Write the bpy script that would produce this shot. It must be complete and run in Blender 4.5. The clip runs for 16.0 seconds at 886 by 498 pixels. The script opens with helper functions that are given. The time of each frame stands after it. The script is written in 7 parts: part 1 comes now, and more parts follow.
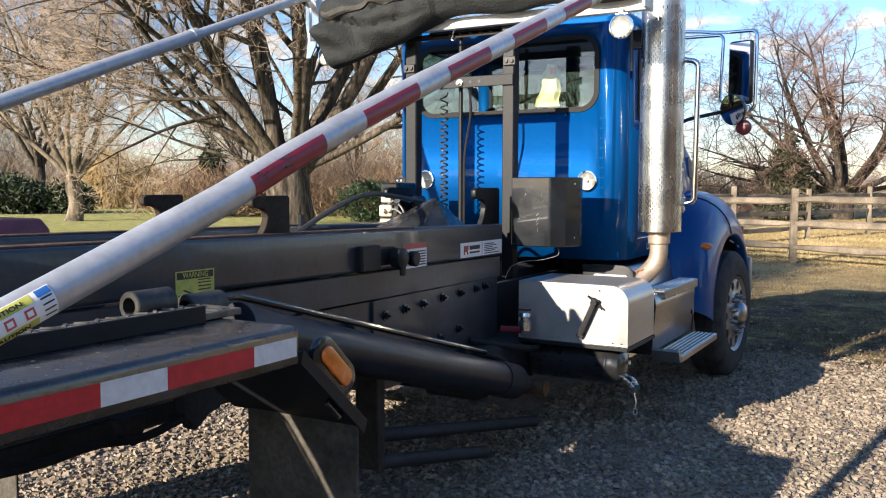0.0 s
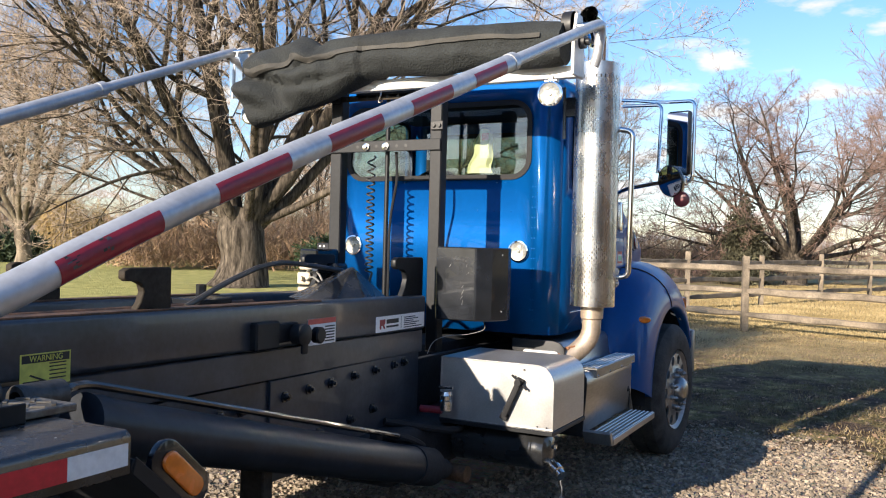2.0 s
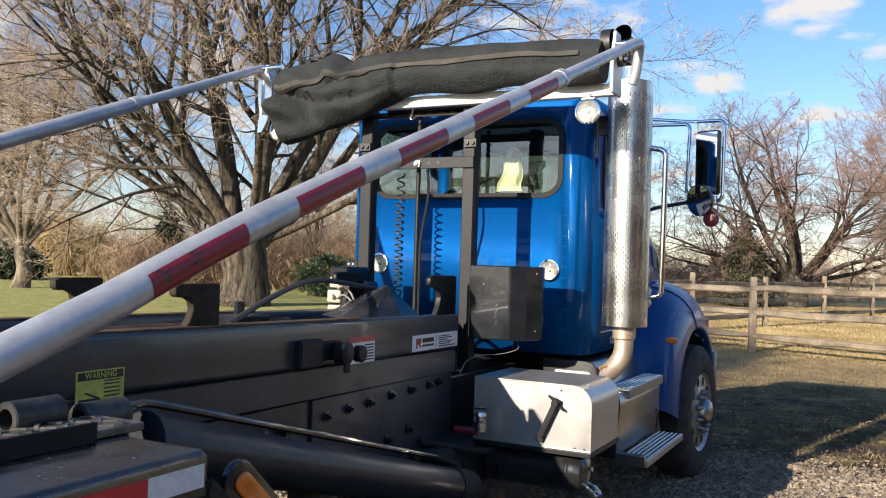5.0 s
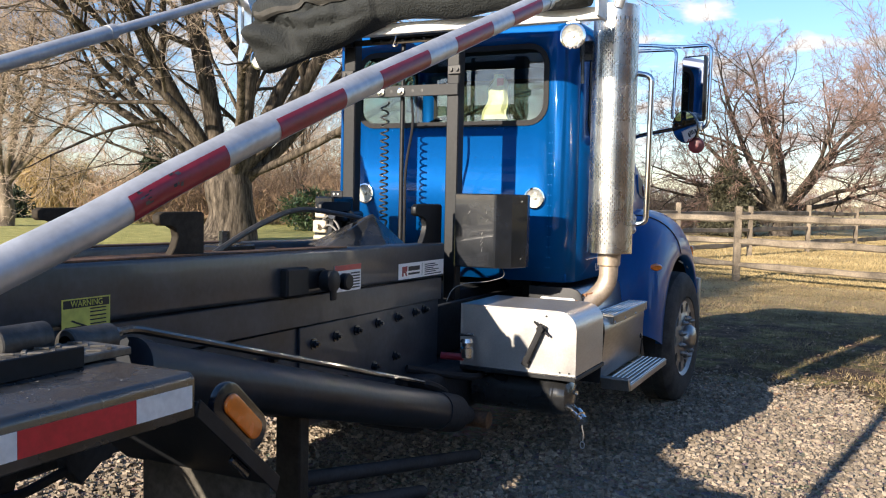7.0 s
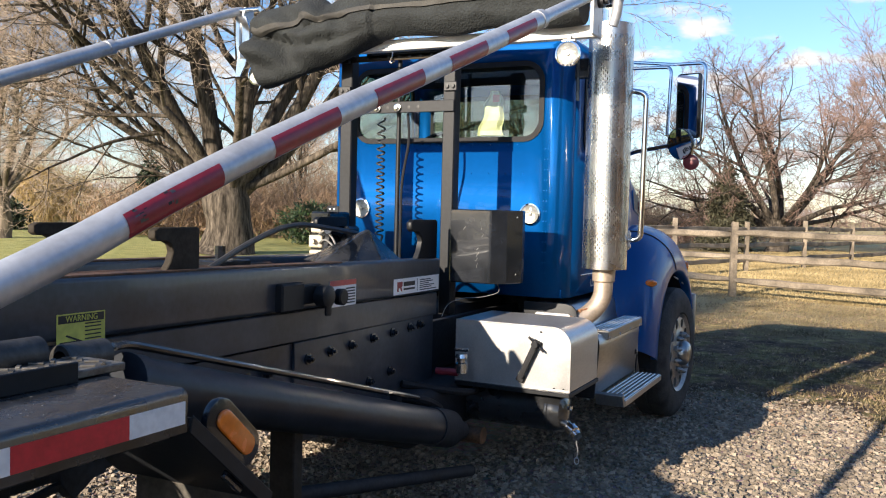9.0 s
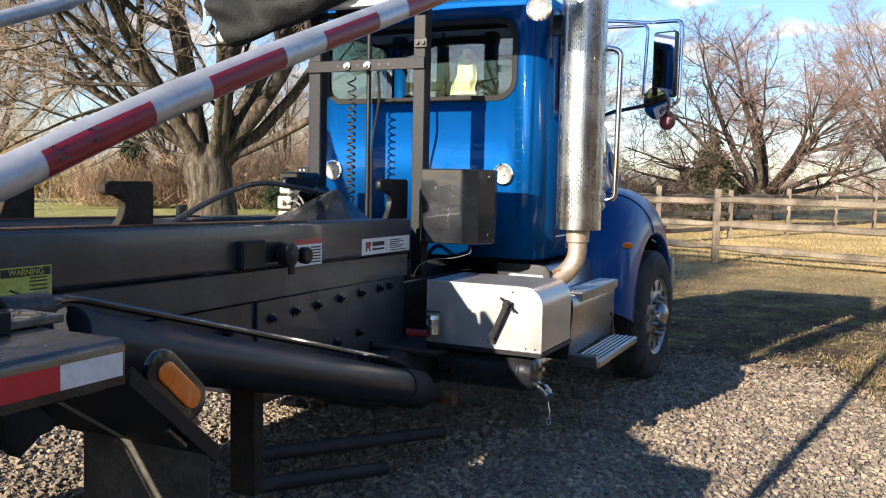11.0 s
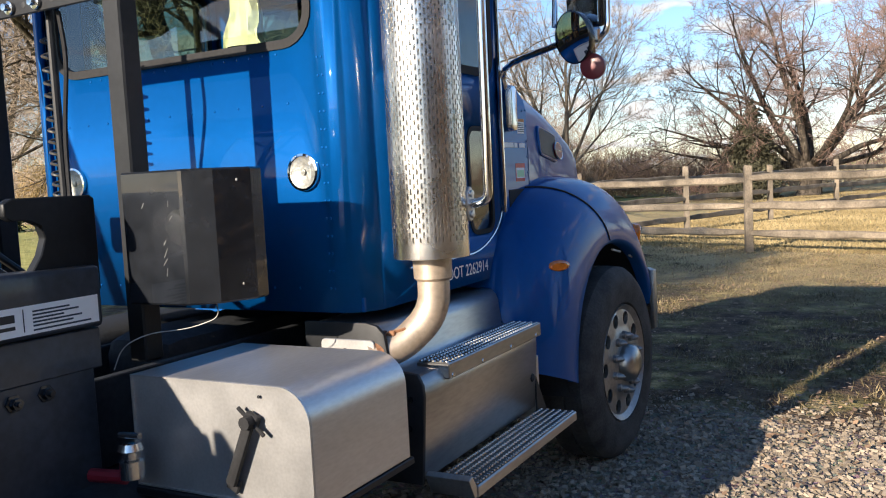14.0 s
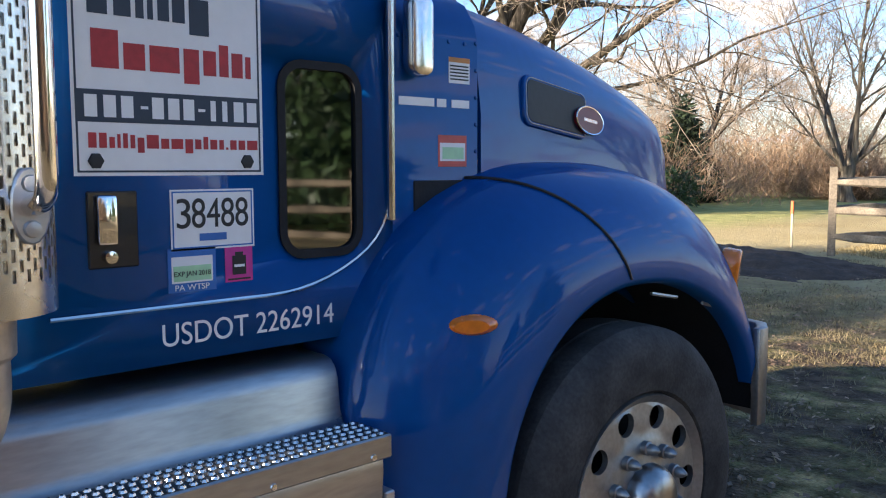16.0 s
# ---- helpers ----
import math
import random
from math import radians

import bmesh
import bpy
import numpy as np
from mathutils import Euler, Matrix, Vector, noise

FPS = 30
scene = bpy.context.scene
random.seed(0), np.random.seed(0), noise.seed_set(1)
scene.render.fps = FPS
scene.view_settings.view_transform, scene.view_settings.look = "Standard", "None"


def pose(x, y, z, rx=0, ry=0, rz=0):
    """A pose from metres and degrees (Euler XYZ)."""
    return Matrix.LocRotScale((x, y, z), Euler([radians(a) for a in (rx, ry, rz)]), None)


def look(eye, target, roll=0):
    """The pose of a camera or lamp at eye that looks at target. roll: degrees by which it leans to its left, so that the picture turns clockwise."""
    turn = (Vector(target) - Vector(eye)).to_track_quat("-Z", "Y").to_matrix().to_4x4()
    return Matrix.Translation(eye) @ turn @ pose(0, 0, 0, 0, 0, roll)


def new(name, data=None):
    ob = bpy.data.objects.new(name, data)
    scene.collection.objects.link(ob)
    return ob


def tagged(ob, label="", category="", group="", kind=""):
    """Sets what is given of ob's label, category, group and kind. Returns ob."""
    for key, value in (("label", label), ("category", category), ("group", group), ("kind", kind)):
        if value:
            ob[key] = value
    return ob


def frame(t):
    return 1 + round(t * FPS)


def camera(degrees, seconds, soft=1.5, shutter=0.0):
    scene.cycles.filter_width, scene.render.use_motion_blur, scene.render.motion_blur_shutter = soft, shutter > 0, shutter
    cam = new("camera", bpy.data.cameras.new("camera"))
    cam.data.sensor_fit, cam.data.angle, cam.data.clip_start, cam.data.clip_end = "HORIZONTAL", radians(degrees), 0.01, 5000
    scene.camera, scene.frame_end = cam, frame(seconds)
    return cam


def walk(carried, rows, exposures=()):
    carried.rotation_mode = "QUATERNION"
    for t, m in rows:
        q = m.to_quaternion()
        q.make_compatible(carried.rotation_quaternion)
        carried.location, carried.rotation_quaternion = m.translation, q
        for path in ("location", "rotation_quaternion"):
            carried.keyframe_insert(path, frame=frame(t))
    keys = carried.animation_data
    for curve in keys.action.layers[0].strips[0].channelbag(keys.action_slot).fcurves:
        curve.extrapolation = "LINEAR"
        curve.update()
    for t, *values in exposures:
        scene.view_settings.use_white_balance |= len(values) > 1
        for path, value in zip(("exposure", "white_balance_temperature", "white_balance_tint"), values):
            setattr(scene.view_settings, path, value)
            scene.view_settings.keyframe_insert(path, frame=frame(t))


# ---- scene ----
cam = camera(54.5, 16.0, soft=1.1)
METRES, EYE, TILT, LEAN, TURN = 5.58, 1.50, 0.0, 0.0, 30.0
ROWS = [
    (0.0, 0.0, 0.0, 0.0, 0.01, -4.18, -0.12),
    (0.5, -0.0044, 0.0002, 0.0004, -1.02, -4.24, -0.41),
    (1.0, -0.0069, 0.0021, -0.0007, -2.28, -4.43, -0.45),
    (1.5, 0.02, 0.028, -0.0015, -2.17, -3.77, -1.0),
    (2.0, 0.0427, 0.0491, 0.0135, -2.38, -0.42, -1.46),
    (2.5, 0.0429, 0.0501, 0.0193, -2.83, 3.56, -2.18),
    (3.0, 0.0309, 0.0501, 0.0205, -2.54, 5.1, -2.88),
    (3.5, 0.0206, 0.0529, 0.0185, -2.47, 4.47, -2.65),
    (4.0, 0.011, 0.057, 0.0152, -2.62, 3.29, -2.28),
    (6.5, 0.0055, 0.0603, 0.0068, -2.86, -2.63, -1.3),
    (7.0, 0.0084, 0.0594, 0.0057, -3.49, -3.47, -1.19),
    (7.5, 0.0092, 0.0589, 0.0086, -3.76, -3.21, -0.91),
    (8.0, 0.0091, 0.0594, 0.0089, -3.57, -2.34, -0.91),
    (10.5, 0.013, 0.0496, 0.0004, -3.76, -3.93, -2.19),
    (11.0, 0.0273, 0.0671, -0.0037, -4.5, -4.42, -1.21),
    (11.5, 0.0631, 0.1046, -0.0088, -5.18, -4.37, -1.2),
    (12.0, 0.0907, 0.1512, -0.0101, -5.89, -4.38, -1.11),
    (12.5, 0.1113, 0.2198, -0.0055, -7.92, -4.73, 0.28),
    (13.0, 0.1458, 0.2869, -0.003, -6.08, -3.94, 2.48),
    (13.5, 0.1897, 0.3565, -0.0022, -2.31, -3.94, 3.07),
    (14.0, 0.2356, 0.4324, -0.0038, -1.63, -4.54, 2.99),
    (14.5, 0.3, 0.5088, -0.0122, 0.85, -5.2, 2.18),
    (15.0, 0.3493, 0.5849, -0.0129, 4.19, -5.2, -0.29),
    (15.5, 0.3952, 0.6762, -0.0133, 8.83, -5.09, -0.5),
    (16.0, 0.4426, 0.7641, -0.0091, 16.73, -5.28, 0.15),
]
walk(cam, [(t, pose(0, 0, EYE, TILT, LEAN, TURN) @ pose(METRES * x, METRES * y, METRES * z, 90 + pitch, roll, yaw)) for t, x, y, z, yaw, pitch, roll in ROWS], exposures=[(0.0, 1.19), (1.5, 1.19), (2.0, 1.16), (2.5, 0.80), (3.0, 0.55), (4.0, 0.66), (6.5, 1.14), (13.0, 1.12), (14.4, 1.13), (15.0, 1.18), (15.5, 1.22), (16.0, 1.70)])

# ---- world and sun ----
SUN_AZ, SUN_EL = 195.0, 18.6
world = bpy.data.worlds.new("sky")
scene.world = world
world.use_nodes = True
wn, wl = world.node_tree.nodes, world.node_tree.links
wn.clear()
w_out = wn.new("ShaderNodeOutputWorld")
w_bg = wn.new("ShaderNodeBackground")
w_sky = wn.new("ShaderNodeTexSky")
w_sky.sky_type = "NISHITA"
w_sky.sun_disc = False
w_sky.sun_elevation, w_sky.sun_rotation = radians(SUN_EL), radians(SUN_AZ)
w_sky.air_density, w_sky.dust_density, w_sky.ozone_density = 1.0, 0.25, 1.6
w_tc = wn.new("ShaderNodeTexCoord")
w_sep = wn.new("ShaderNodeSeparateXYZ")
w_add = wn.new("ShaderNodeMath")
w_add.operation, w_add.inputs[1].default_value = "ADD", 0.16
w_max = wn.new("ShaderNodeMath")
w_max.operation, w_max.inputs[1].default_value = "MAXIMUM", 0.03
w_dx = wn.new("ShaderNodeMath")
w_dx.operation = "DIVIDE"
w_dy = wn.new("ShaderNodeMath")
w_dy.operation = "DIVIDE"
w_cmb = wn.new("ShaderNodeCombineXYZ")
w_noise = wn.new("ShaderNodeTexNoise")
w_noise.inputs["Scale"].default_value = 3.1
w_noise.inputs["Detail"].default_value = 7.0
w_noise.inputs["Roughness"].default_value = 0.55
w_ramp = wn.new("ShaderNodeValToRGB")
w_ramp.color_ramp.elements[0].position = 0.545
w_ramp.color_ramp.elements[1].position = 0.65
w_mix = wn.new("ShaderNodeMixRGB")
w_mix.inputs["Color2"].default_value = (5.6, 5.5, 5.45, 1)
wl.new(w_tc.outputs["Generated"], w_sep.inputs[0])
wl.new(w_sep.outputs["Z"], w_add.inputs[0])
wl.new(w_add.outputs[0], w_max.inputs[0])
wl.new(w_sep.outputs["X"], w_dx.inputs[0])
wl.new(w_max.outputs[0], w_dx.inputs[1])
wl.new(w_sep.outputs["Y"], w_dy.inputs[0])
wl.new(w_max.outputs[0], w_dy.inputs[1])
wl.new(w_dx.outputs[0], w_cmb.inputs[0])
wl.new(w_dy.outputs[0], w_cmb.inputs[1])
wl.new(w_cmb.outputs[0], w_noise.inputs["Vector"])
w_low = wn.new("ShaderNodeMapRange")
w_low.inputs["From Min"].default_value, w_low.inputs["From Max"].default_value = 0.0, 0.34
w_low.inputs["To Min"].default_value, w_low.inputs["To Max"].default_value = 0.045, 0.0
wl.new(w_sep.outputs["Z"], w_low.inputs["Value"])
w_sum = wn.new("ShaderNodeMath")
wl.new(w_noise.outputs["Fac"], w_sum.inputs[0])
wl.new(w_low.outputs[0], w_sum.inputs[1])
w_top = wn.new("ShaderNodeMapRange")
w_top.inputs["From Min"].default_value, w_top.inputs["From Max"].default_value = 0.42, 0.75
w_top.inputs["To Min"].default_value, w_top.inputs["To Max"].default_value = 0.0, -0.14
wl.new(w_sep.outputs["Z"], w_top.inputs["Value"])
w_sum2 = wn.new("ShaderNodeMath")
wl.new(w_sum.outputs[0], w_sum2.inputs[0])
wl.new(w_top.outputs[0], w_sum2.inputs[1])
wl.new(w_sum2.outputs[0], w_ramp.inputs[0])
wl.new(w_ramp.outputs[0], w_mix.inputs["Fac"])
w_tint = wn.new("ShaderNodeMixRGB")
w_tint.blend_type = "MULTIPLY"
w_tint.inputs["Fac"].default_value = 1.0
w_high = wn.new("ShaderNodeMapRange")
w_high.inputs["From Min"].default_value, w_high.inputs["From Max"].default_value = 0.02, 0.32
w_hue = wn.new("ShaderNodeMixRGB")
w_hue.inputs["Color1"].default_value, w_hue.inputs["Color2"].default_value = (0.97, 1.0, 1.17, 1), (0.72, 0.98, 1.28, 1)
wl.new(w_sep.outputs["Z"], w_high.inputs["Value"])
wl.new(w_high.outputs[0], w_hue.inputs["Fac"])
wl.new(w_hue.outputs[0], w_tint.inputs["Color2"])
wl.new(w_sky.outputs[0], w_tint.inputs["Color1"])
wl.new(w_tint.outputs[0], w_mix.inputs["Color1"])
wl.new(w_mix.outputs[0], w_bg.inputs["Color"])
w_bg.inputs["Strength"].default_value = 0.084
wl.new(w_bg.outputs[0], w_out.inputs[0])

sun = new("sun", bpy.data.lights.new("sun", "SUN"))
sun.data.energy, sun.data.angle, sun.data.color = 5.0, radians(0.55), (1.0, 0.87, 0.71)
sun.matrix_world = look((0, 0, 30), (math.sin(radians(SUN_AZ - 180)) * math.cos(radians(SUN_EL)), math.cos(radians(SUN_AZ - 180)) * math.cos(radians(SUN_EL)), 30 - math.sin(radians(SUN_EL))))


# ---- materials ----
def material(name, color, rough=0.6, metal=0.0, scale=8.0, vary=0.25, bump=0.1, bump_scale=60.0, second=None, coat=0.0, stretch=(1, 1, 1), spec=0.5, random_tint=0.0, rvar=0.1):
    """A principled material with broad stains, fine grain in colour and roughness, and relief."""
    m = bpy.data.materials.new(name)
    m.use_nodes = True
    n, l = m.node_tree.nodes, m.node_tree.links
    b = n["Principled BSDF"]
    b.inputs["Metallic"].default_value = metal
    b.inputs["Coat Weight"].default_value = coat
    b.inputs["Coat Roughness"].default_value = 0.035
    b.inputs["Specular IOR Level"].default_value = spec
    geo = n.new("ShaderNodeTexCoord")
    mp = n.new("ShaderNodeMapping")
    mp.inputs["Scale"].default_value = stretch
    l.new(geo.outputs["Object"], mp.inputs[0])
    n1 = n.new("ShaderNodeTexNoise")
    n1.inputs["Scale"].default_value, n1.inputs["Detail"].default_value = scale, 6
    n2 = n.new("ShaderNodeTexNoise")
    n2.inputs["Scale"].default_value, n2.inputs["Detail"].default_value = bump_scale, 4
    l.new(mp.outputs[0], n1.inputs["Vector"])
    l.new(mp.outputs[0], n2.inputs["Vector"])
    r1 = n.new("ShaderNodeValToRGB")
    dark = [c * (1 - vary) for c in color]
    lite = second or [min(1, c * (1 + vary * 0.7)) for c in color]
    r1.color_ramp.elements[0].position, r1.color_ramp.elements[1].position = 0.32, 0.70
    r1.color_ramp.elements[0].color, r1.color_ramp.elements[1].color = (*dark, 1), (*lite, 1)
    l.new(n1.outputs["Fac"], r1.inputs[0])
    mx = n.new("ShaderNodeMixRGB")
    mx.blend_type = "MULTIPLY"
    mx.inputs["Fac"].default_value = min(1.0, vary * 1.6)
    r2 = n.new("ShaderNodeValToRGB")
    r2.color_ramp.elements[0].position, r2.color_ramp.elements[1].position = 0.3, 0.65
    r2.color_ramp.elements[0].color = (0.45, 0.45, 0.45, 1)
    l.new(n2.outputs["Fac"], r2.inputs[0])
    l.new(r1.outputs[0], mx.inputs["Color1"])
    l.new(r2.outputs[0], mx.inputs["Color2"])
    col = mx.outputs[0]
    if random_tint:
        info = n.new("ShaderNodeNewGeometry")
        hsv = n.new("ShaderNodeHueSaturation")
        mr = n.new("ShaderNodeMapRange")
        mr.inputs["To Min"].default_value, mr.inputs["To Max"].default_value = 1 - random_tint, 1 + random_tint
        l.new(info.outputs["Random Per Island"], mr.inputs["Value"])
        l.new(mr.outputs[0], hsv.inputs["Value"])
        l.new(col, hsv.inputs["Color"])
        col = hsv.outputs[0]
    l.new(col, b.inputs["Base Color"])
    rr = n.new("ShaderNodeMapRange")
    rr.inputs["To Min"].default_value, rr.inputs["To Max"].default_value = max(0.02, rough - rvar), min(1, rough + rvar)
    l.new(n1.outputs["Fac"], rr.inputs["Value"])
    l.new(rr.outputs[0], b.inputs["Roughness"])
    if bump:
        bp = n.new("ShaderNodeBump")
        bp.inputs["Strength"].default_value, bp.inputs["Distance"].default_value = bump, 0.01
        l.new(n2.outputs["Fac"], bp.inputs["Height"])
        l.new(bp.outputs[0], b.inputs["Normal"])
    return m


BLUE = material("blue_metallic_paint", (0.0006, 0.073, 0.268), 0.56, 0.36, 3, 0.06, 0.003, 30, coat=0.50, rvar=0.03, spec=0.05)
BLACK = material("black_frame_paint", (0.0115, 0.013, 0.016), 0.5, 0, 5, 0.35, 0.04, 45, second=(0.017, 0.0185, 0.022), rvar=0.1, spec=0.3)
RAILBLACK = material("satin_black_rail_paint", (0.038, 0.046, 0.060), 0.36, 0, 5, 0.3, 0.05, 40, second=(0.052, 0.061, 0.076), coat=0.25, rvar=0.1, spec=0.45)
BLACKGLOSS = material("black_gloss_paint", (0.012, 0.0145, 0.019), 0.24, 0, 6, 0.3, 0.03, 30, coat=0.6, second=(0.018, 0.0205, 0.026), spec=0.35)
CYLBLACK = material("semi_gloss_black_cylinder_paint", (0.019, 0.023, 0.031), 0.40, 0, 6, 0.3, 0.05, 35, coat=0.04, second=(0.028, 0.033, 0.043), spec=0.25)
BLACKFLAT = material("grimy_black_steel", (0.033, 0.036, 0.042), 0.7, 0, 6, 0.35, 0.2, 50, spec=0.2)
DUSTY = material("dusty_chipped_black_paint", (0.014, 0.0155, 0.019), 0.27, 0, 9, 0.4, 0.08, 55, second=(0.040, 0.041, 0.043), coat=0.25, rvar=0.18)
RUSTY = material("worn_rusty_steel", (0.07, 0.045, 0.03), 0.6, 0.2, 14, 0.5, 0.3, 70, second=(0.20, 0.10, 0.05))
GRIMYBROWN = material("grimy_brown_steel", (0.045, 0.036, 0.026), 0.75, 0, 12, 0.4, 0.2, 60, spec=0.2)
BRIGHTRUST = material("orange_rust", (0.20, 0.075, 0.03), 0.7, 0, 30, 0.5, 0.4, 120, second=(0.32, 0.15, 0.07))
RUBBER = material("tyre_rubber", (0.022, 0.022, 0.024), 0.7, 0, 10, 0.3, 0.12, 90, spec=0.25)
TYRE = material("dusty_tyre_rubber", (0.042, 0.041, 0.041), 0.75, 0, 9, 0.35, 0.2, 90, second=(0.080, 0.076, 0.072), spec=0.2)
COVERALU = material("weathered_aluminium_cover", (0.40, 0.39, 0.38), 0.30, 0.9, 5, 0.18, 0.012, 80, stretch=(1, 0.2, 1), rvar=0.1)
ALU = material("brushed_aluminium", (0.56, 0.55, 0.54), 0.36, 0.75, 6, 0.12, 0.012, 120, stretch=(1, 0.25, 1), rvar=0.1)
ALUPOL = material("polished_aluminium", (0.72, 0.71, 0.69), 0.16, 1.0, 8, 0.10, 0.02, 60, rvar=0.08)
WHEELALU = material("satin_wheel_aluminium", (0.33, 0.325, 0.32), 0.40, 0.8, 10, 0.2, 0.03, 60, rvar=0.1)
HUBALU = material("polished_hub_aluminium", (0.40, 0.39, 0.38), 0.32, 1.0, 10, 0.15, 0.04, 50, rvar=0.08)
TANKGREY = material("grey_scuff", (0.11, 0.11, 0.108), 0.35, 0.3, 6, 0.25, 0.05, 40)
TANKBLACK = material("black_tank_paint", (0.022, 0.023, 0.025), 0.27, 0, 6, 0.3, 0.04, 30, coat=0.5)
TUBEALU = material("satin_aluminium_tube", (0.57, 0.585, 0.61), 0.42, 0.55, 9, 0.16, 0.03, 50)
CHROME = material("chrome", (0.82, 0.82, 0.83), 0.07, 1.0, 12, 0.06, 0.0, 30, rvar=0.03)
STAINLESS = material("stainless_heat_shield", (0.74, 0.71, 0.67), 0.27, 1.0, 7, 0.18, 0.03, 50, rvar=0.08)
PIPE = material("heat_tanned_exhaust_pipe", (0.56, 0.45, 0.345), 0.46, 0.65, 9, 0.2, 0.03, 60)
WHITE = material("white_paint", (0.78, 0.77, 0.74), 0.4, 0, 6, 0.08, 0.03, 40)
GREYPAPER = material("white_decal", (0.90, 0.89, 0.87), 0.5, 0, 6, 0.035, 0.0, 40)
YELLOW = material("yellow_decal", (0.62, 0.60, 0.12), 0.5, 0, 20, 0.15, 0.0, 40)
# deck tape red, raised to stand in for light the tape throws back
TAPERED = material("red_tape_painted_gleam", (0.60, 0.025, 0.04), 0.35, 0, 30, 0.15, 0.0, 80)
SIGNRED = material("red_sign_print", (0.50, 0.035, 0.04), 0.5, 0, 30, 0.12, 0.0, 60)
RED = material("red_reflective_tape", (0.30, 0.018, 0.035), 0.35, 0, 30, 0.15, 0.0, 80)
REDP = material("red_plastic", (0.19, 0.010, 0.020), 0.4, 0, 30, 0.15, 0.0, 80, coat=0.06)
# silver raised likewise for the tape's returned light
TAPEW = material("silver_reflective_tape", (0.78, 0.80, 0.80), 0.35, 0, 30, 0.1, 0.0, 80)
AMBER = material("amber_plastic", (0.85, 0.20, 0.015), 0.25, 0, 30, 0.1, 0.0, 60, coat=0.5)
INK = material("black_ink", (0.015, 0.015, 0.017), 0.5, 0, 30, 0.1, 0.0, 40)
NAVY = material("dark_slate_print", (0.03, 0.045, 0.07), 0.5, 0, 30, 0.1, 0.0, 40)
BLUEINK = material("blue_print", (0.03, 0.16, 0.50), 0.5, 0, 30, 0.1, 0.0, 40)
GREENINK = material("pale_green_print", (0.45, 0.75, 0.45), 0.5, 0, 30, 0.1, 0.0, 40)
PINK = material("magenta_print", (0.62, 0.04, 0.30), 0.5, 0, 30, 0.1, 0.0, 40)
SALMON = material("red_print", (0.62, 0.10, 0.08), 0.5, 0, 30, 0.1, 0.0, 40)
ORANGE = material("orange_print", (0.62, 0.24, 0.05), 0.5, 0, 30, 0.1, 0.0, 40)
TARP = material("charcoal_mesh_tarp", (0.022, 0.0255, 0.0255), 0.85, 0, 5, 0.45, 0.8, 90)
# hem colour lightened to stand in for light along its edge
TARPEDGE = material("lit_tarp_webbing", (0.070, 0.066, 0.058), 0.85, 0, 8, 0.3, 0.4, 200)
SCUFF = material("bare_metal_scuff", (0.32, 0.31, 0.29), 0.5, 0.3, 30, 0.3, 0.0, 60)
COIL = material("dull_grey_coil_hose", (0.05, 0.047, 0.043), 0.45, 0, 10, 0.3, 0.0, 60)
TRIM = material("cab_interior_trim", (0.016, 0.016, 0.017), 0.8, 0, 10, 0.3, 0.2, 60)
VEST = material("hi_vis_yellow_cloth", (0.66, 0.67, 0.40), 0.85, 0, 14, 0.15, 0.3, 50)
REFLECT = material("bowl_reflector", (0.36, 0.36, 0.34), 0.48, 0.5, 30, 0.35, 0.3, 90, rvar=0.12)
WOOD = material("weathered_fence_wood", (0.19, 0.152, 0.11), 0.85, 0, 2.2, 0.5, 0.5, 40, stretch=(1, 1, 1), second=(0.36, 0.29, 0.21))
STAKE = material("fresh_stake_wood", (0.52, 0.42, 0.29), 0.8, 0, 6, 0.2, 0.2, 40)
FLAME = material("fluorescent_orange_paint", (0.60, 0.13, 0.03), 0.6, 0, 10, 0.15, 0.0, 40)
BARK = material("grey_brown_bark", (0.075, 0.062, 0.050), 0.95, 0, 9, 0.62, 1.0, 24, stretch=(1, 1, 0.16), second=(0.19, 0.157, 0.125), spec=0.1)
TWIG = material("bare_twigs", (0.42, 0.33, 0.25), 0.85, 0, 2, 0.25, 0.0, 20)
TWIGRED = material("reddish_bare_twigs", (0.31, 0.20, 0.16), 0.85, 0, 2, 0.25, 0.0, 20)
BRUSH = material("tan_twigs", (0.37, 0.27, 0.19), 0.9, 0, 0.6, 0.3, 0.0, 20, random_tint=0.35)
THICKET = material("dry_brush", (0.37, 0.245, 0.155), 0.9, 0, 0.6, 0.35, 0.0, 20, random_tint=0.4)
PALEBARK = material("pale_tan_bark", (0.16, 0.13, 0.10), 0.95, 0, 5, 0.5, 0.9, 12, stretch=(1, 1, 0.15), second=(0.32, 0.265, 0.20), spec=0.1)
WOODS = material("far_bare_woods", (0.23, 0.165, 0.125), 0.9, 0, 0.1, 0.3, 0.0, 20, random_tint=0.3)
NEEDLE = material("conifer_needles", (0.035, 0.055, 0.025), 0.8, 0, 2, 0.3, 0.0, 30, random_tint=0.4)
LEAFGREEN = material("evergreen_leaves", (0.045, 0.085, 0.03), 0.5, 0, 2, 0.3, 0.0, 30, random_tint=0.45)
CEDAR = material("dull_olive_cedar", (0.085, 0.080, 0.045), 0.8, 0, 2, 0.3, 0.0, 30, random_tint=0.4)
TREADTOP = material("dark_recessed_tread_plate", (0.075, 0.073, 0.07), 0.5, 0.5, 14, 0.4, 0.1, 60)
WORNPLATE = material("dark_worn_checker_plate", (0.16, 0.15, 0.135), 0.42, 0.6, 14, 0.45, 0.15, 60, second=(0.34, 0.32, 0.29), rvar=0.15)
WILLOW = material("yellow_twigs", (0.42, 0.30, 0.13), 0.85, 0, 2, 0.3, 0.0, 30, random_tint=0.3)
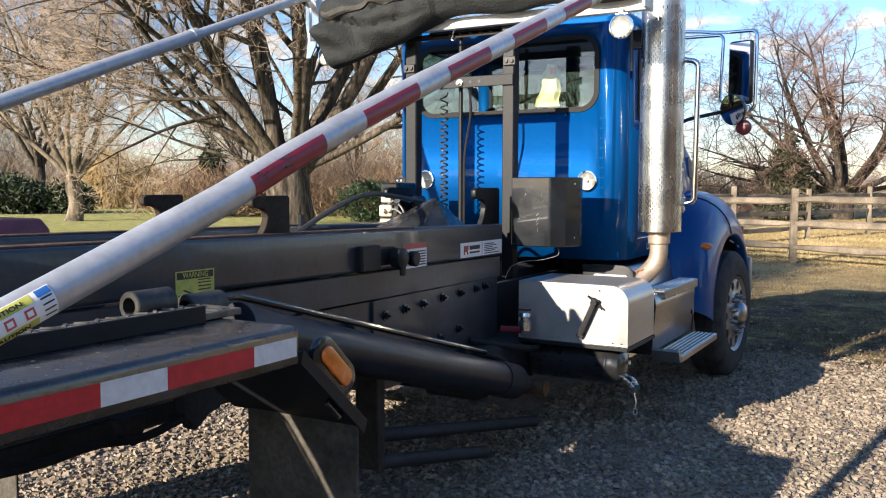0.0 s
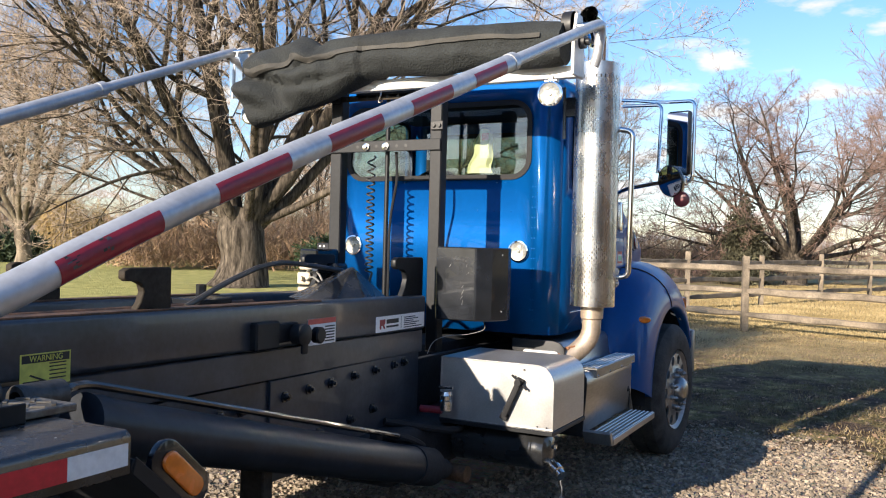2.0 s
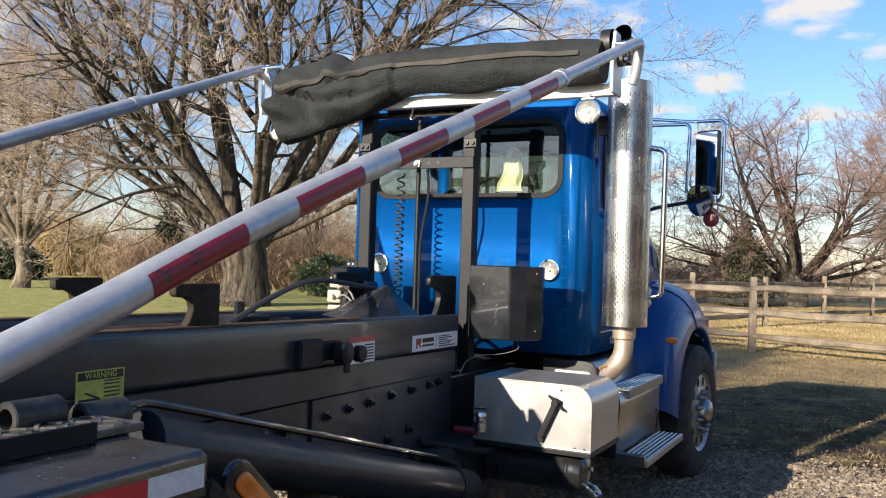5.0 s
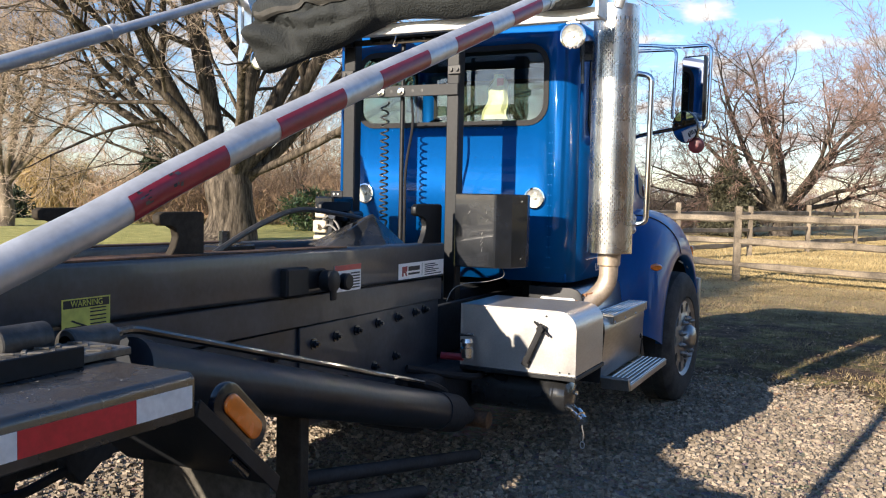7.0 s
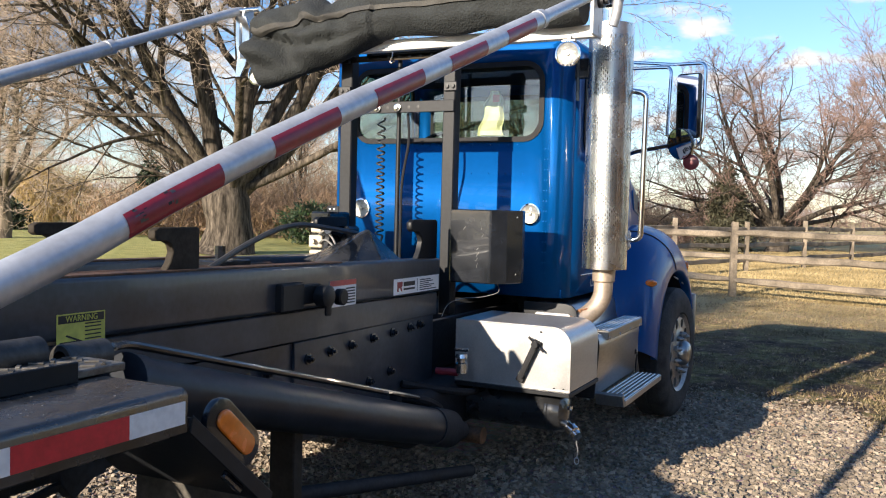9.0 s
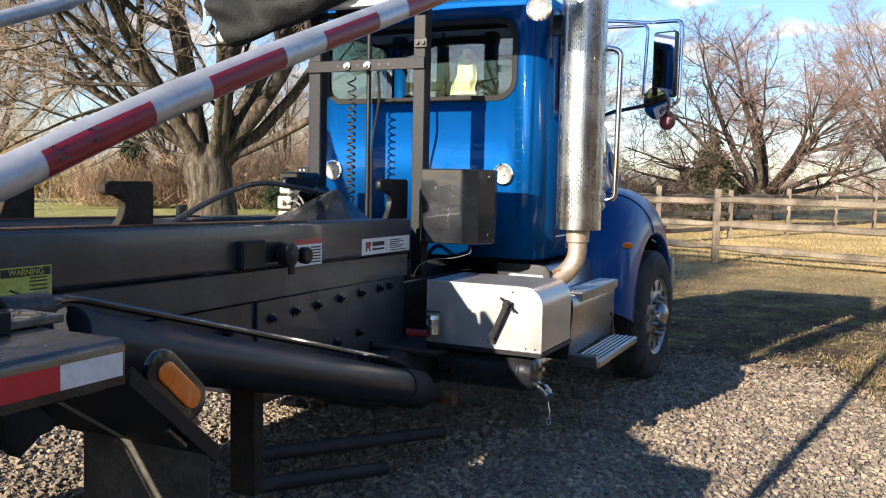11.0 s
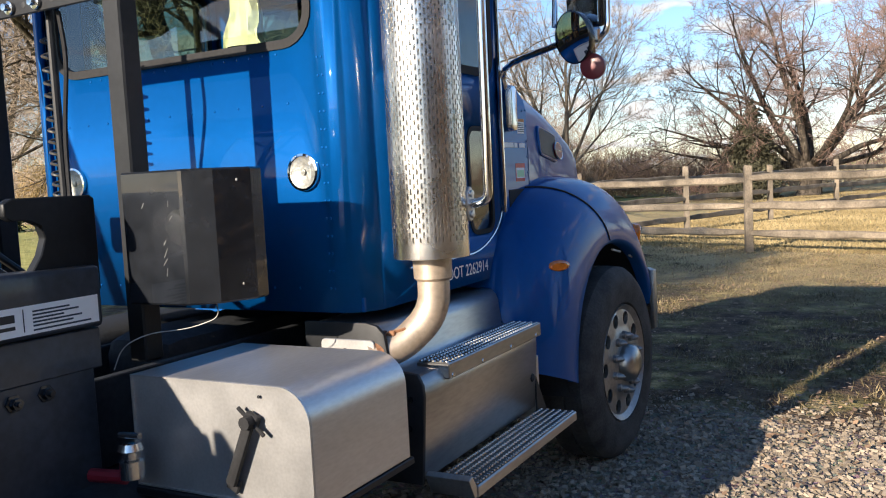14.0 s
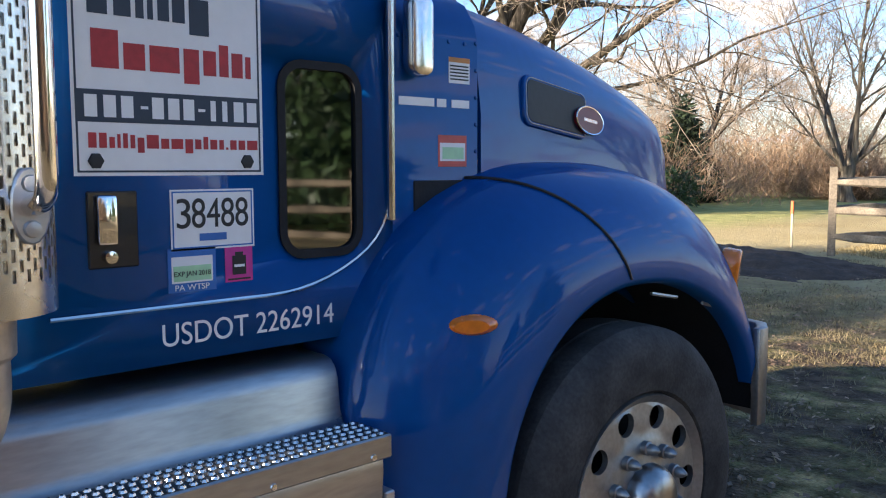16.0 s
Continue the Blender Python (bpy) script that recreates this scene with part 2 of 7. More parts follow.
STONE = material("crushed_stone", (0.290, 0.235, 0.176), 0.85, 0, 3, 0.3, 0.25, 60, random_tint=0.42)
FIELDGRASS = material("golden_field_grass", (0.33, 0.25, 0.12), 0.85, 0, 0.5, 0.35, 0.0, 20, second=(0.47, 0.365, 0.19), random_tint=0.3, spec=0.1)
GRASS = material("dormant_grass_blades", (0.145, 0.118, 0.062), 0.8, 0, 0.9, 0.4, 0.0, 20, second=(0.39, 0.295, 0.15), random_tint=0.4)
LEAF = material("fallen_leaves", (0.30, 0.19, 0.115), 0.8, 0, 8, 0.3, 0.0, 30, random_tint=0.5)
MULCH = material("dark_mulch", (0.085, 0.055, 0.038), 0.95, 0, 6, 0.5, 0.9, 40)
ROOFGREEN = material("green_metal_roof", (0.20, 0.42, 0.33), 0.5, 0, 3, 0.15, 0.1, 20)
SIDING = material("pale_house_siding", (0.68, 0.65, 0.58), 0.7, 0, 3, 0.1, 0.1, 20)
MAROON = material("faded_maroon_paint", (0.20, 0.035, 0.05), 0.55, 0, 4, 0.25, 0.1, 30)
FLAP = material("dusty_flap_rubber", (0.115, 0.105, 0.090), 0.9, 0, 9, 0.4, 0.2, 60, spec=0.2)
CREAM = material("cream_vinyl", (0.55, 0.47, 0.35), 0.6, 0, 4, 0.1, 0.1, 30)


def glass_material(name, tint, rough=0.0, gloss=0.09):
    m = bpy.data.materials.new(name)
    m.use_nodes = True
    n, l = m.node_tree.nodes, m.node_tree.links
    n.clear()
    out = n.new("ShaderNodeOutputMaterial")
    mix = n.new("ShaderNodeMixShader")
    tr = n.new("ShaderNodeBsdfTransparent")
    gl = n.new("ShaderNodeBsdfGlossy")
    tr.inputs["Color"].default_value = (*tint, 1)
    gl.inputs["Roughness"].default_value = rough
    mix.inputs[0].default_value = gloss
    l.new(tr.outputs[0], mix.inputs[1])
    l.new(gl.outputs[0], mix.inputs[2])
    l.new(mix.outputs[0], out.inputs[0])
    return m


GLASS = glass_material("clear_cab_glass", (0.66, 0.74, 0.69), 0.0, 0.13)
DARKGLASS = glass_material("tinted_cab_glass", (0.34, 0.42, 0.30), 0.03, 0.18)
LENS = glass_material("clear_lamp_lens", (0.95, 0.95, 0.93), 0.05, 0.06)
MIRROR = bpy.data.materials.new("mirror_silver")
MIRROR.use_nodes = True
MIRROR.node_tree.nodes["Principled BSDF"].inputs["Metallic"].default_value = 1.0
MIRROR.node_tree.nodes["Principled BSDF"].inputs["Roughness"].default_value = 0.015
MIRROR.node_tree.nodes["Principled BSDF"].inputs["Base Color"].default_value = (0.8, 0.82, 0.84, 1)


# ---- mesh helpers ----
def thing(name, at, label, category, group=""):
    ob = new(name)
    ob.location = at
    ob.empty_display_size = 0.2
    return tagged(ob, label, category, group)


def part(name, bm, mat, parent=None, label="", smooth=True, angle=35.0):
    """Links a bmesh as one mesh object under a thing or a part."""
    me = bpy.data.meshes.new(name)
    bm.normal_update()
    if smooth:
        for f in bm.faces:
            f.smooth = True
        lim = radians(angle)
        for e in bm.edges:
            if len(e.link_faces) == 2 and e.calc_face_angle(0) > lim:
                e.smooth = False
    bm.to_mesh(me)
    bm.free()
    me.materials.append(mat)
    ob = new(name, me)
    if parent is not None:
        ob.parent = parent
        if parent.type == "EMPTY":
            ob.matrix_parent_inverse = Matrix.Translation(parent.location).inverted()
    if label:
        ob["label"] = label
    return ob


def B():
    return bmesh.new()


def box(bm, a, b, bev=0.0, seg=1, m=None):
    """A box between two corners, its edges rounded by bev."""
    lo = [min(p, q) for p, q in zip(a, b)]
    hi = [max(p, q) for p, q in zip(a, b)]
    vs = [bm.verts.new((hi[0] if i & 1 else lo[0], hi[1] if i & 2 else lo[1], hi[2] if i & 4 else lo[2])) for i in range(8)]
    fs = [bm.faces.new([vs[i] for i in q]) for q in ((0, 2, 3, 1), (4, 5, 7, 6), (0, 1, 5, 4), (2, 6, 7, 3), (0, 4, 6, 2), (1, 3, 7, 5))]
    if bev:
        es = list({e for f in fs for e in f.edges})
        out = bmesh.ops.bevel(bm, geom=es, offset=bev, segments=seg, affect="EDGES", profile=0.5)
        vs = list({v for f in out["faces"] for v in f.verts} | {v for v in vs if v.is_valid})
    if m is not None:
        for v in vs:
            v.co = m @ v.co
    return bm


def prism(bm, pts, axis, a0, a1, bev=0.0, seg=1):
    """A closed outline in the two other axes, drawn out along one axis from a0 to a1."""
    def put(u, v, w):
        return {"x": (w, u, v), "y": (u, w, v), "z": (u, v, w)}[axis]
    lo = [bm.verts.new(put(u, v, a0)) for u, v in pts]
    hi = [bm.verts.new(put(u, v, a1)) for u, v in pts]
    fs = [bm.faces.new(lo), bm.faces.new(hi[::-1])]
    k = len(pts)
    for i in range(k):
        fs.append(bm.faces.new((lo[i], hi[i], hi[(i + 1) % k], lo[(i + 1) % k])))
    bmesh.ops.recalc_face_normals(bm, faces=fs)
    if bev:
        es = [e for e in {e for f in fs for e in f.edges} if e.calc_face_angle(0) > 0.6]
        bmesh.ops.bevel(bm, geom=es, offset=bev, segments=seg, affect="EDGES", profile=0.5)
    return bm


def tube(bm, pts, r, n=10, caps=True, r_end=None):
    """A round tube along a path of points."""
    P = [Vector(p) for p in pts]
    rings = []
    up = Vector((0.13, 0.31, 0.94))
    for i, p in enumerate(P):
        d = (P[min(i + 1, len(P) - 1)] - P[max(i - 1, 0)]).normalized()
        s = d.cross(up)
        if s.length < 0.05:
            s = d.cross(Vector((1, 0, 0)))
        s.normalize()
        q = s.cross(d)
        up = q
        rr = r if r_end is None else r + (r_end - r) * i / (len(P) - 1)
        rings.append([bm.verts.new(p + rr * (math.cos(2 * math.pi * k / n) * s + math.sin(2 * math.pi * k / n) * q)) for k in range(n)])
    for a, b in zip(rings, rings[1:]):
        for k in range(n):
            bm.faces.new((a[k], b[k], b[(k + 1) % n], a[(k + 1) % n]))
    if caps:
        bm.faces.new(rings[0])
        bm.faces.new(rings[-1][::-1])
    bmesh.ops.recalc_face_normals(bm, faces=bm.faces[:])
    return bm


def bend(pts, r=0.05, n=6):
    """Rounds the corners of a path."""
    P = [Vector(p) for p in pts]
    out = [P[0]]
    for a, b, c in zip(P, P[1:], P[2:]):
        u, v = (a - b), (c - b)
        k = min(r, u.length * 0.48, v.length * 0.48)
        p0, p1 = b + u.normalized() * k, b + v.normalized() * k
        for i in range(n + 1):
            t = i / n
            out.append((1 - t) ** 2 * p0 + 2 * t * (1 - t) * b + t * t * p1)
    return out + [P[-1]]


def lathe(bm, prof, at, axis="x", n=32, arc=360.0):
    """Turns a profile of (radius, height) about an axis through at."""
    rings = []
    full = arc >= 360
    steps = n if full else n + 1
    for r, h in prof:
        ring = []
        for k in range(steps):
            a = radians(arc) * k / n
            c, s = r * math.cos(a), r * math.sin(a)
            ring.append(bm.verts.new({"x": (at[0] + h, at[1] + c, at[2] + s), "y": (at[0] + c, at[1] + h, at[2] + s), "z": (at[0] + c, at[1] + s, at[2] + h)}[axis]))
        rings.append(ring)
    for a, b in zip(rings, rings[1:]):
        for k in range(n if full else n):
            k2 = (k + 1) % steps
            if not full and k == n:
                continue
            bm.faces.new((a[k], a[k2], b[k2], b[k]))
    bmesh.ops.remove_doubles(bm, verts=bm.verts[:], dist=1e-5)
    bmesh.ops.recalc_face_normals(bm, faces=bm.faces[:])
    return bm


def loft(bm, rows, closed=False):
    """A skin through rows of points."""
    V = [[bm.verts.new(p) for p in row] for row in rows]
    for a, b in zip(V, V[1:]):
        k = len(a)
        for i in range(k if closed else k - 1):
            bm.faces.new((a[i], a[(i + 1) % k], b[(i + 1) % k], b[i]))
    return bm


def thicken(bm, t):
    """Gives a skin its thickness, inwards."""
    bmesh.ops.recalc_face_normals(bm, faces=bm.faces[:])
    bmesh.ops.solidify(bm, geom=bm.faces[:], thickness=t)
    return bm


def rounded(u0, u1, v0, v1, r, k=6):
    """The outline of a rectangle with round corners, counter-clockwise from its low right corner."""
    out = []
    for cu, cv, a0 in ((u1 - r, v0 + r, -90), (u1 - r, v1 - r, 0), (u0 + r, v1 - r, 90), (u0 + r, v0 + r, 180)):
        for i in range(k + 1):
            a = radians(a0 + 90 * i / k)
            out.append((cu + r * math.cos(a), cv + r * math.sin(a)))
    return out


def holed(bm, put, outer, inner, r, k=6):
    """A flat sheet (u0, u1, v0, v1) with a round-cornered opening; put maps (u, v) into the world."""
    u0, u1, v0, v1 = outer
    cs = [bm.verts.new(put(*c)) for c in ((u1, v0), (u1, v1), (u0, v1), (u0, v0))]
    ring = [bm.verts.new(put(*p)) for p in rounded(*inner, r, k)]
    n = k + 1
    for c in range(4):
        arc = ring[c * n:(c + 1) * n]
        for a, b in zip(arc, arc[1:]):
            bm.faces.new((cs[c], b, a))
        bm.faces.new((cs[c], cs[(c + 1) % 4], ring[((c + 1) % 4) * n], arc[-1]))
    return bm


def gasket(bm, put, inner, r, w, d, k=6):
    """A raised band round an opening; put maps (u, v, out) into the world."""
    u0, u1, v0, v1 = inner
    loops = []
    for grow, h in ((-0.4 * w, 0), (-0.4 * w, d), (0.6 * w, d), (0.6 * w, 0)):
        loops.append([put(u, v, h) for u, v in rounded(u0 - grow, u1 + grow, v0 - grow, v1 + grow, max(0.005, r + grow), k)])
    loft(bm, loops + [loops[0]], closed=True)
    bmesh.ops.remove_doubles(bm, verts=bm.verts[:], dist=1e-5)
    bmesh.ops.recalc_face_normals(bm, faces=bm.faces[:])
    return bm


def lettering(name, words, size, mat, at, parent, facing="x", width=None, shear=0.0, bold=0.0):
    """Flat letters in the built-in font; facing x: read from the truck's right side."""
    cu = bpy.data.curves.new(name, "FONT")
    cu.body, cu.size, cu.extrude, cu.shear, cu.offset = words, size, 0.0006, shear, bold
    tmp = bpy.data.objects.new(name, cu)
    me = bpy.data.meshes.new_from_object(tmp)
    bpy.data.objects.remove(tmp)
    bm = B()
    bm.from_mesh(me)
    bpy.data.meshes.remove(me)
    xs = [v.co.x for v in bm.verts]
    k = width / (max(xs) - min(xs)) if width else 1.0
    x0 = min(xs)
    if isinstance(facing, Matrix):
        m = facing
    else:
        m = Matrix(((0, 0, 1, at[0]), (1, 0, 0, at[1]), (0, 1, 0, at[2]), (0, 0, 0, 1)))
    for v in bm.verts:
        v.co = m @ Vector(((v.co.x - x0) * k, v.co.y, v.co.z))
    return part(name, bm, mat, parent, smooth=False)


def bars(name, mat, parent, x, rows):
    """Plain bars in place of writing: rows of (y0, y1, z0, z1) on a sheet that faces +x."""
    for y0, y1, z0, z1 in rows:
        part(name, box(B(), (x, y0, z0), (x + 0.0008, y1, z1)), mat, parent, smooth=False)


# ---- ground ----
def gravel_edge(x):
    """How far ahead the gravel reaches at x."""
    return min(7.4 - 2.6 * x, 7.9)


def ground_material():
    m = bpy.data.materials.new("gravel_drive_and_lawn")
    m.use_nodes = True
    n, l = m.node_tree.nodes, m.node_tree.links
    b = n["Principled BSDF"]
    b.inputs["Roughness"].default_value = 0.95
    b.inputs["Specular IOR Level"].default_value = 0.2
    tc = n.new("ShaderNodeNewGeometry")
    sp = n.new("ShaderNodeSeparateXYZ")
    l.new(tc.outputs["Position"], sp.inputs[0])

    def math_node(op, a, b2):
        q = n.new("ShaderNodeMath")
        q.operation = op
        for i, v in enumerate((a, b2)):
            if isinstance(v, (int, float)):
                q.inputs[i].default_value = v
            else:
                l.new(v, q.inputs[i])
        return q.outputs[0]

    def noise_node(scale, detail=5):
        q = n.new("ShaderNodeTexNoise")
        q.inputs["Scale"].default_value, q.inputs["Detail"].default_value = scale, detail
        l.new(tc.outputs["Position"], q.inputs["Vector"])
        return q.outputs["Fac"]

    def ramp(src, stops):
        q = n.new("ShaderNodeValToRGB")
        e = q.color_ramp.elements
        e[0].position, e[0].color = stops[0][0], (*stops[0][1], 1)
        e[1].position, e[1].color = stops[-1][0], (*stops[-1][1], 1)
        for p, c in stops[1:-1]:
            k = e.new(p)
            k.color = (*c, 1)
        l.new(src, q.inputs[0])
        return q.outputs[0]

    def mix(f, a, c, kind="MIX"):
        q = n.new("ShaderNodeMixRGB")
        q.blend_type = kind
        for i, v in enumerate((f, a, c)):
            if isinstance(v, (int, float)):
                q.inputs[i].default_value = v
            else:
                l.new(v, q.inputs[i])
        return q.outputs[0]

    big, mid, fine = noise_node(0.35), noise_node(2.2, 8), noise_node(55, 3)
    vor = n.new("ShaderNodeTexVoronoi")
    vor.inputs["Scale"].default_value = 27
    l.new(tc.outputs["Position"], vor.inputs["Vector"])
    stone = mix(0.55, ramp(mid, [(0.3, (0.22, 0.185, 0.15)), (0.7, (0.33, 0.28, 0.225))]), vor.outputs["Color"], "MULTIPLY")
    stone = mix(0.35, stone, ramp(mid, [(0.3, (0.20, 0.175, 0.15)), (0.7, (0.33, 0.29, 0.25))]))
    near = ramp(mid, [(0.34, (0.085, 0.060, 0.045)), (0.45, (0.145, 0.104, 0.070)), (0.53, (0.175, 0.140, 0.070)), (0.58, (0.18, 0.160, 0.066)), (0.66, (0.40, 0.31, 0.15))])
    near = mix(0.7, near, ramp(fine, [(0.25, (0.3, 0.3, 0.3)), (0.7, (1, 1, 1))]), "MULTIPLY")
    near = mix(0.85, near, ramp(noise_node(6.5, 8), [(0.36, (0.42, 0.38, 0.36)), (0.52, (1, 0.95, 0.9)), (0.66, (1.5, 1.4, 1.3))]), "MULTIPLY")
    field = ramp(big, [(0.3, (0.48, 0.365, 0.17)), (0.55, (0.56, 0.44, 0.23)), (0.75, (0.40, 0.34, 0.15))])
    field = mix(0.6, field, ramp(noise_node(9, 6), [(0.3, (0.6, 0.58, 0.55)), (0.7, (1, 1, 1))]), "MULTIPLY")
    lawn = ramp(mid, [(0.3, (0.27, 0.28, 0.085)), (0.7, (0.50, 0.46, 0.18))])
    # the field lies past the fence, the greener lawn to the truck's far side
    far = math_node("ADD", sp.outputs["Y"], math_node("MULTIPLY", mid, 2.0))
    f_field = ramp(math_node("MULTIPLY", far, 0.02), [(0.25, (0, 0, 0)), (0.36, (1, 1, 1))])
    grass = mix(f_field, near, field)
    side = math_node("ADD", sp.outputs["X"], math_node("MULTIPLY", mid, 3.0))
    f_lawn = ramp(math_node("MULTIPLY", side, -0.05), [(0.42, (0, 0, 0)), (0.55, (1, 1, 1))])
    grass = mix(f_lawn, grass, lawn)
    e1 = math_node("SUBTRACT", 7.4, math_node("MULTIPLY", sp.outputs["X"], 2.6))
    edge = math_node("MINIMUM", e1, 7.9)
    d = math_node("SUBTRACT", math_node("ADD", edge, math_node("MULTIPLY", math_node("SUBTRACT", mid, 0.5), 1.6)), sp.outputs["Y"])
    f_gravel = ramp(math_node("ADD", math_node("MULTIPLY", d, 0.6), 0.5), [(0.35, (0, 0, 0)), (0.62, (1, 1, 1))])
    left = ramp(math_node("ADD", math_node("MULTIPLY", sp.outputs["X"], 0.2), 2.0), [(0.2, (0, 0, 0)), (0.5, (1, 1, 1))])
    f_gravel = mix(1.0, f_gravel, left, "MULTIPLY")
    l.new(mix(f_gravel, grass, stone), b.inputs["Base Color"])
    bp = n.new("ShaderNodeBump")
    bp.inputs["Strength"].default_value, bp.inputs["Distance"].default_value = 0.9, 0.03
    l.new(math_node("ADD", vor.outputs["Distance"], fine), bp.inputs["Height"])
    l.new(bp.outputs[0], b.inputs["Normal"])
    return m


bm = B()
bmesh.ops.create_grid(bm, x_segments=60, y_segments=60, size=900)
ground = part("ground", bm, ground_material(), smooth=False)
tagged(ground, "gravel drive merging into patchy dormant grass field", "ground", kind="structure")

# ---- truck ----
CX = -2.54
TRUCK = thing("roll_off_truck", (CX, 4.5, 0), "blue day-cab hook truck with black hoist frame on gravel", "truck")
X1, X0, YR, YF, ZB, ZT, RC = -1.715, -3.365, 5.20, 6.36, 1.035, 2.55, 0.12


def cab_sheets():
    bm = B()
    holed(bm, lambda u, v: (u, YR, v), (X0 + RC, X1 - RC, ZB, ZT), (-3.19, -1.895, 1.99, 2.44), 0.11)
    for sgn, xs in ((1, X1), (-1, X0)):
        arc = [(xs - sgn * RC + sgn * RC * math.sin(radians(a)), YR + RC - RC * math.cos(radians(a))) for a in range(0, 91, 10)]
        loft(bm, [[(x, y, ZB) for x, y in arc], [(x, y, ZT) for x, y in arc]])
        holed(bm, lambda u, v: (xs, u, v), (YR + RC, YF, ZB, 1.85), (6.035, 6.255, 1.25, 1.695), 0.045)
        holed(bm, lambda u, v: (xs, u, v), (YR + RC, YF, 1.85, ZT), (5.50, 6.29, 1.945, 2.50), 0.07)
    loft(bm, [[(X0, YF, ZB), (X1, YF, ZB)], [(X0, YF, 1.92), (X1, YF, 1.92)]])
    holed(bm, lambda u, v: (u, YF, v), (X0, X1, 1.92, ZT), (X0 + 0.15, X1 - 0.25, 2.06, 2.40), 0.08)
    # roof: rings that shrink towards the top
    rings = []
    for inset, z in ((0, ZT), (0.012, 2.58), (0.05, 2.61), (0.14, 2.63), (0.5, 2.645)):
        r = max(0.03, RC - inset * 0.5)
        rings.append([(u, v, z) for u, v in rounded(X0 + inset, X1 - inset, YR + inset, YF - min(inset, 0.3), r)])
    loft(bm, rings, closed=True)
    bm.faces.new([v for v in bm.verts if abs(v.co.z - 2.645) < 1e-4])
    box(bm, (X0 + 0.03, YR + 0.03, ZB), (X1 - 0.03, YF, ZB + 0.05))
    bmesh.ops.remove_doubles(bm, verts=bm.verts[:], dist=1e-4)
    return bm


cab = part("cab", cab_sheets(), BLUE, TRUCK, "riveted metallic blue day cab")
sol = cab.modifiers.new("sheet", "SOLIDIFY")
sol.thickness, sol.offset = 0.025, -1

# windows of the cab
def pane(name, put, rect, r, mat, w=0.035, d=0.012, label=""):
    bm = B()
    bm.faces.new([bm.verts.new(put(u, v, 0.0)) for u, v in rounded(*rect, r)])
    ob = part(name, bm, mat, cab, label, smooth=False)
    ob.visible_shadow = False
    part("window_gasket", gasket(B(), put, rect, r, w, d), RUBBER, cab, "black rubber window gasket")
    return ob


pane("rear_window", lambda u, v, h: (u, YR + 0.006 - h, v), (-3.19, -1.895, 1.99, 2.44), 0.11, GLASS, 0.032)
pane("peep_window", lambda u, v, h: (X1 - 0.006 + h, u, v), (6.035, 6.255, 1.25, 1.695), 0.055, DARKGLASS, 0.020, 0.010)
pane("door_window", lambda u, v, h: (X1 - 0.006 + h, u, v), (5.50, 6.29, 1.945, 2.50), 0.07, GLASS)
pane("windshield", lambda u, v, h: (u, YF - 0.006 + h, v), (X0 + 0.15, X1 - 0.25, 2.06, 2.40), 0.08, DARKGLASS)
pane("far_door_window", lambda u, v, h: (X0 + 0.006 - h, u, v), (5.50, 6.29, 1.945, 2.50), 0.07, DARKGLASS)
pane("far_peep_window", lambda u, v, h: (X0 + 0.006 - h, u, v), (6.035, 6.255, 1.25, 1.695), 0.055, DARKGLASS, 0.020, 0.010)
# interior seen through the rear window
for x0, x1 in ((-2.42, -1.95), (-3.16, -2.70)):
    bm = B()
    box(bm, (x0, 5.42, 1.15), (x1, 5.55, 1.98), 0.04, 2)
    box(bm, (x0, 5.42, 1.15), (x1, 5.95, 1.42), 0.04, 2)
    part("seat", bm, TRIM, cab, "dark cloth seat")
bm = box(B(), (-1.92, 5.30, 1.9), (-1.78, 5.40, 2.5), 0.02, 2)
part("rear_pillar_trim", bm, TRIM, cab)
bm = box(B(), (X0 + 0.05, YR + 0.06, 2.49), (X1 - 0.05, YF - 0.04, 2.52), 0.01)
part("headliner", bm, TRIM, cab)
bm = B()
box(bm, (X0 + 0.04, 6.05, 1.3), (X1 - 0.04, 6.33, 1.93), 0.05, 2)
part("dashboard", bm, TRIM, cab)
bm = B()
ring = [(-2.95 + 0.21 * math.cos(a), 5.93 + 0.09 * math.sin(a), 1.93 + 0.18 * math.sin(a)) for a in np.linspace(0, 2 * math.pi, 33)]
tube(bm, ring, 0.014, 8, False)
tube(bm, [(-2.95, 5.93, 1.93), (-2.95, 6.1, 1.75)], 0.025, 8)
part("steering_wheel", bm, TRIM, cab)

# rivets on the rear wall
bm = B()
riv = []
for x in (-1.862, -1.845, -3.20):
    riv += [(x, z) for z in np.arange(1.12, 1.95, 0.062)]
for z in (1.78, 1.12):
    riv += [(x, z) for x in np.arange(-3.15, -1.9, 0.115)]
riv += [(x, 1.955) for x in np.arange(-3.0, -2.0, 0.06)]
bm = lathe(bm, [(0.005, 0), (0.004, -0.0025), (0.0, -0.003)], (0, 0, 0), "y", 6)
first = part("rivet", bm, BLUE, cab)
first.location = (riv[0][0], YR, riv[0][1])
for x, z in riv[1:]:
    ob = new("rivet", first.data)
    ob.parent = cab
    ob.location = (x, YR, z)
# long seam and door outline
bm = B()
pts = bend([(X1 + 0.003, 5.50, 1.16), (X1 + 0.003, 6.12, 1.16), (X1 + 0.003, 6.36, 1.29), (X1 + 0.003, 6.36, 2.02)], 0.16)
tube(bm, pts, 0.005, 6)
part("door_edge_trim", bm, ALUPOL, cab, "bright metal door edge strip")
bm = B()
tube(bm, [(X1 + 0.014, 6.352, 1.32), (X1 + 0.014, 6.352, 2.35)], 0.011, 8)
part("door_hinge", bm, ALUPOL, cab)
bm = B()
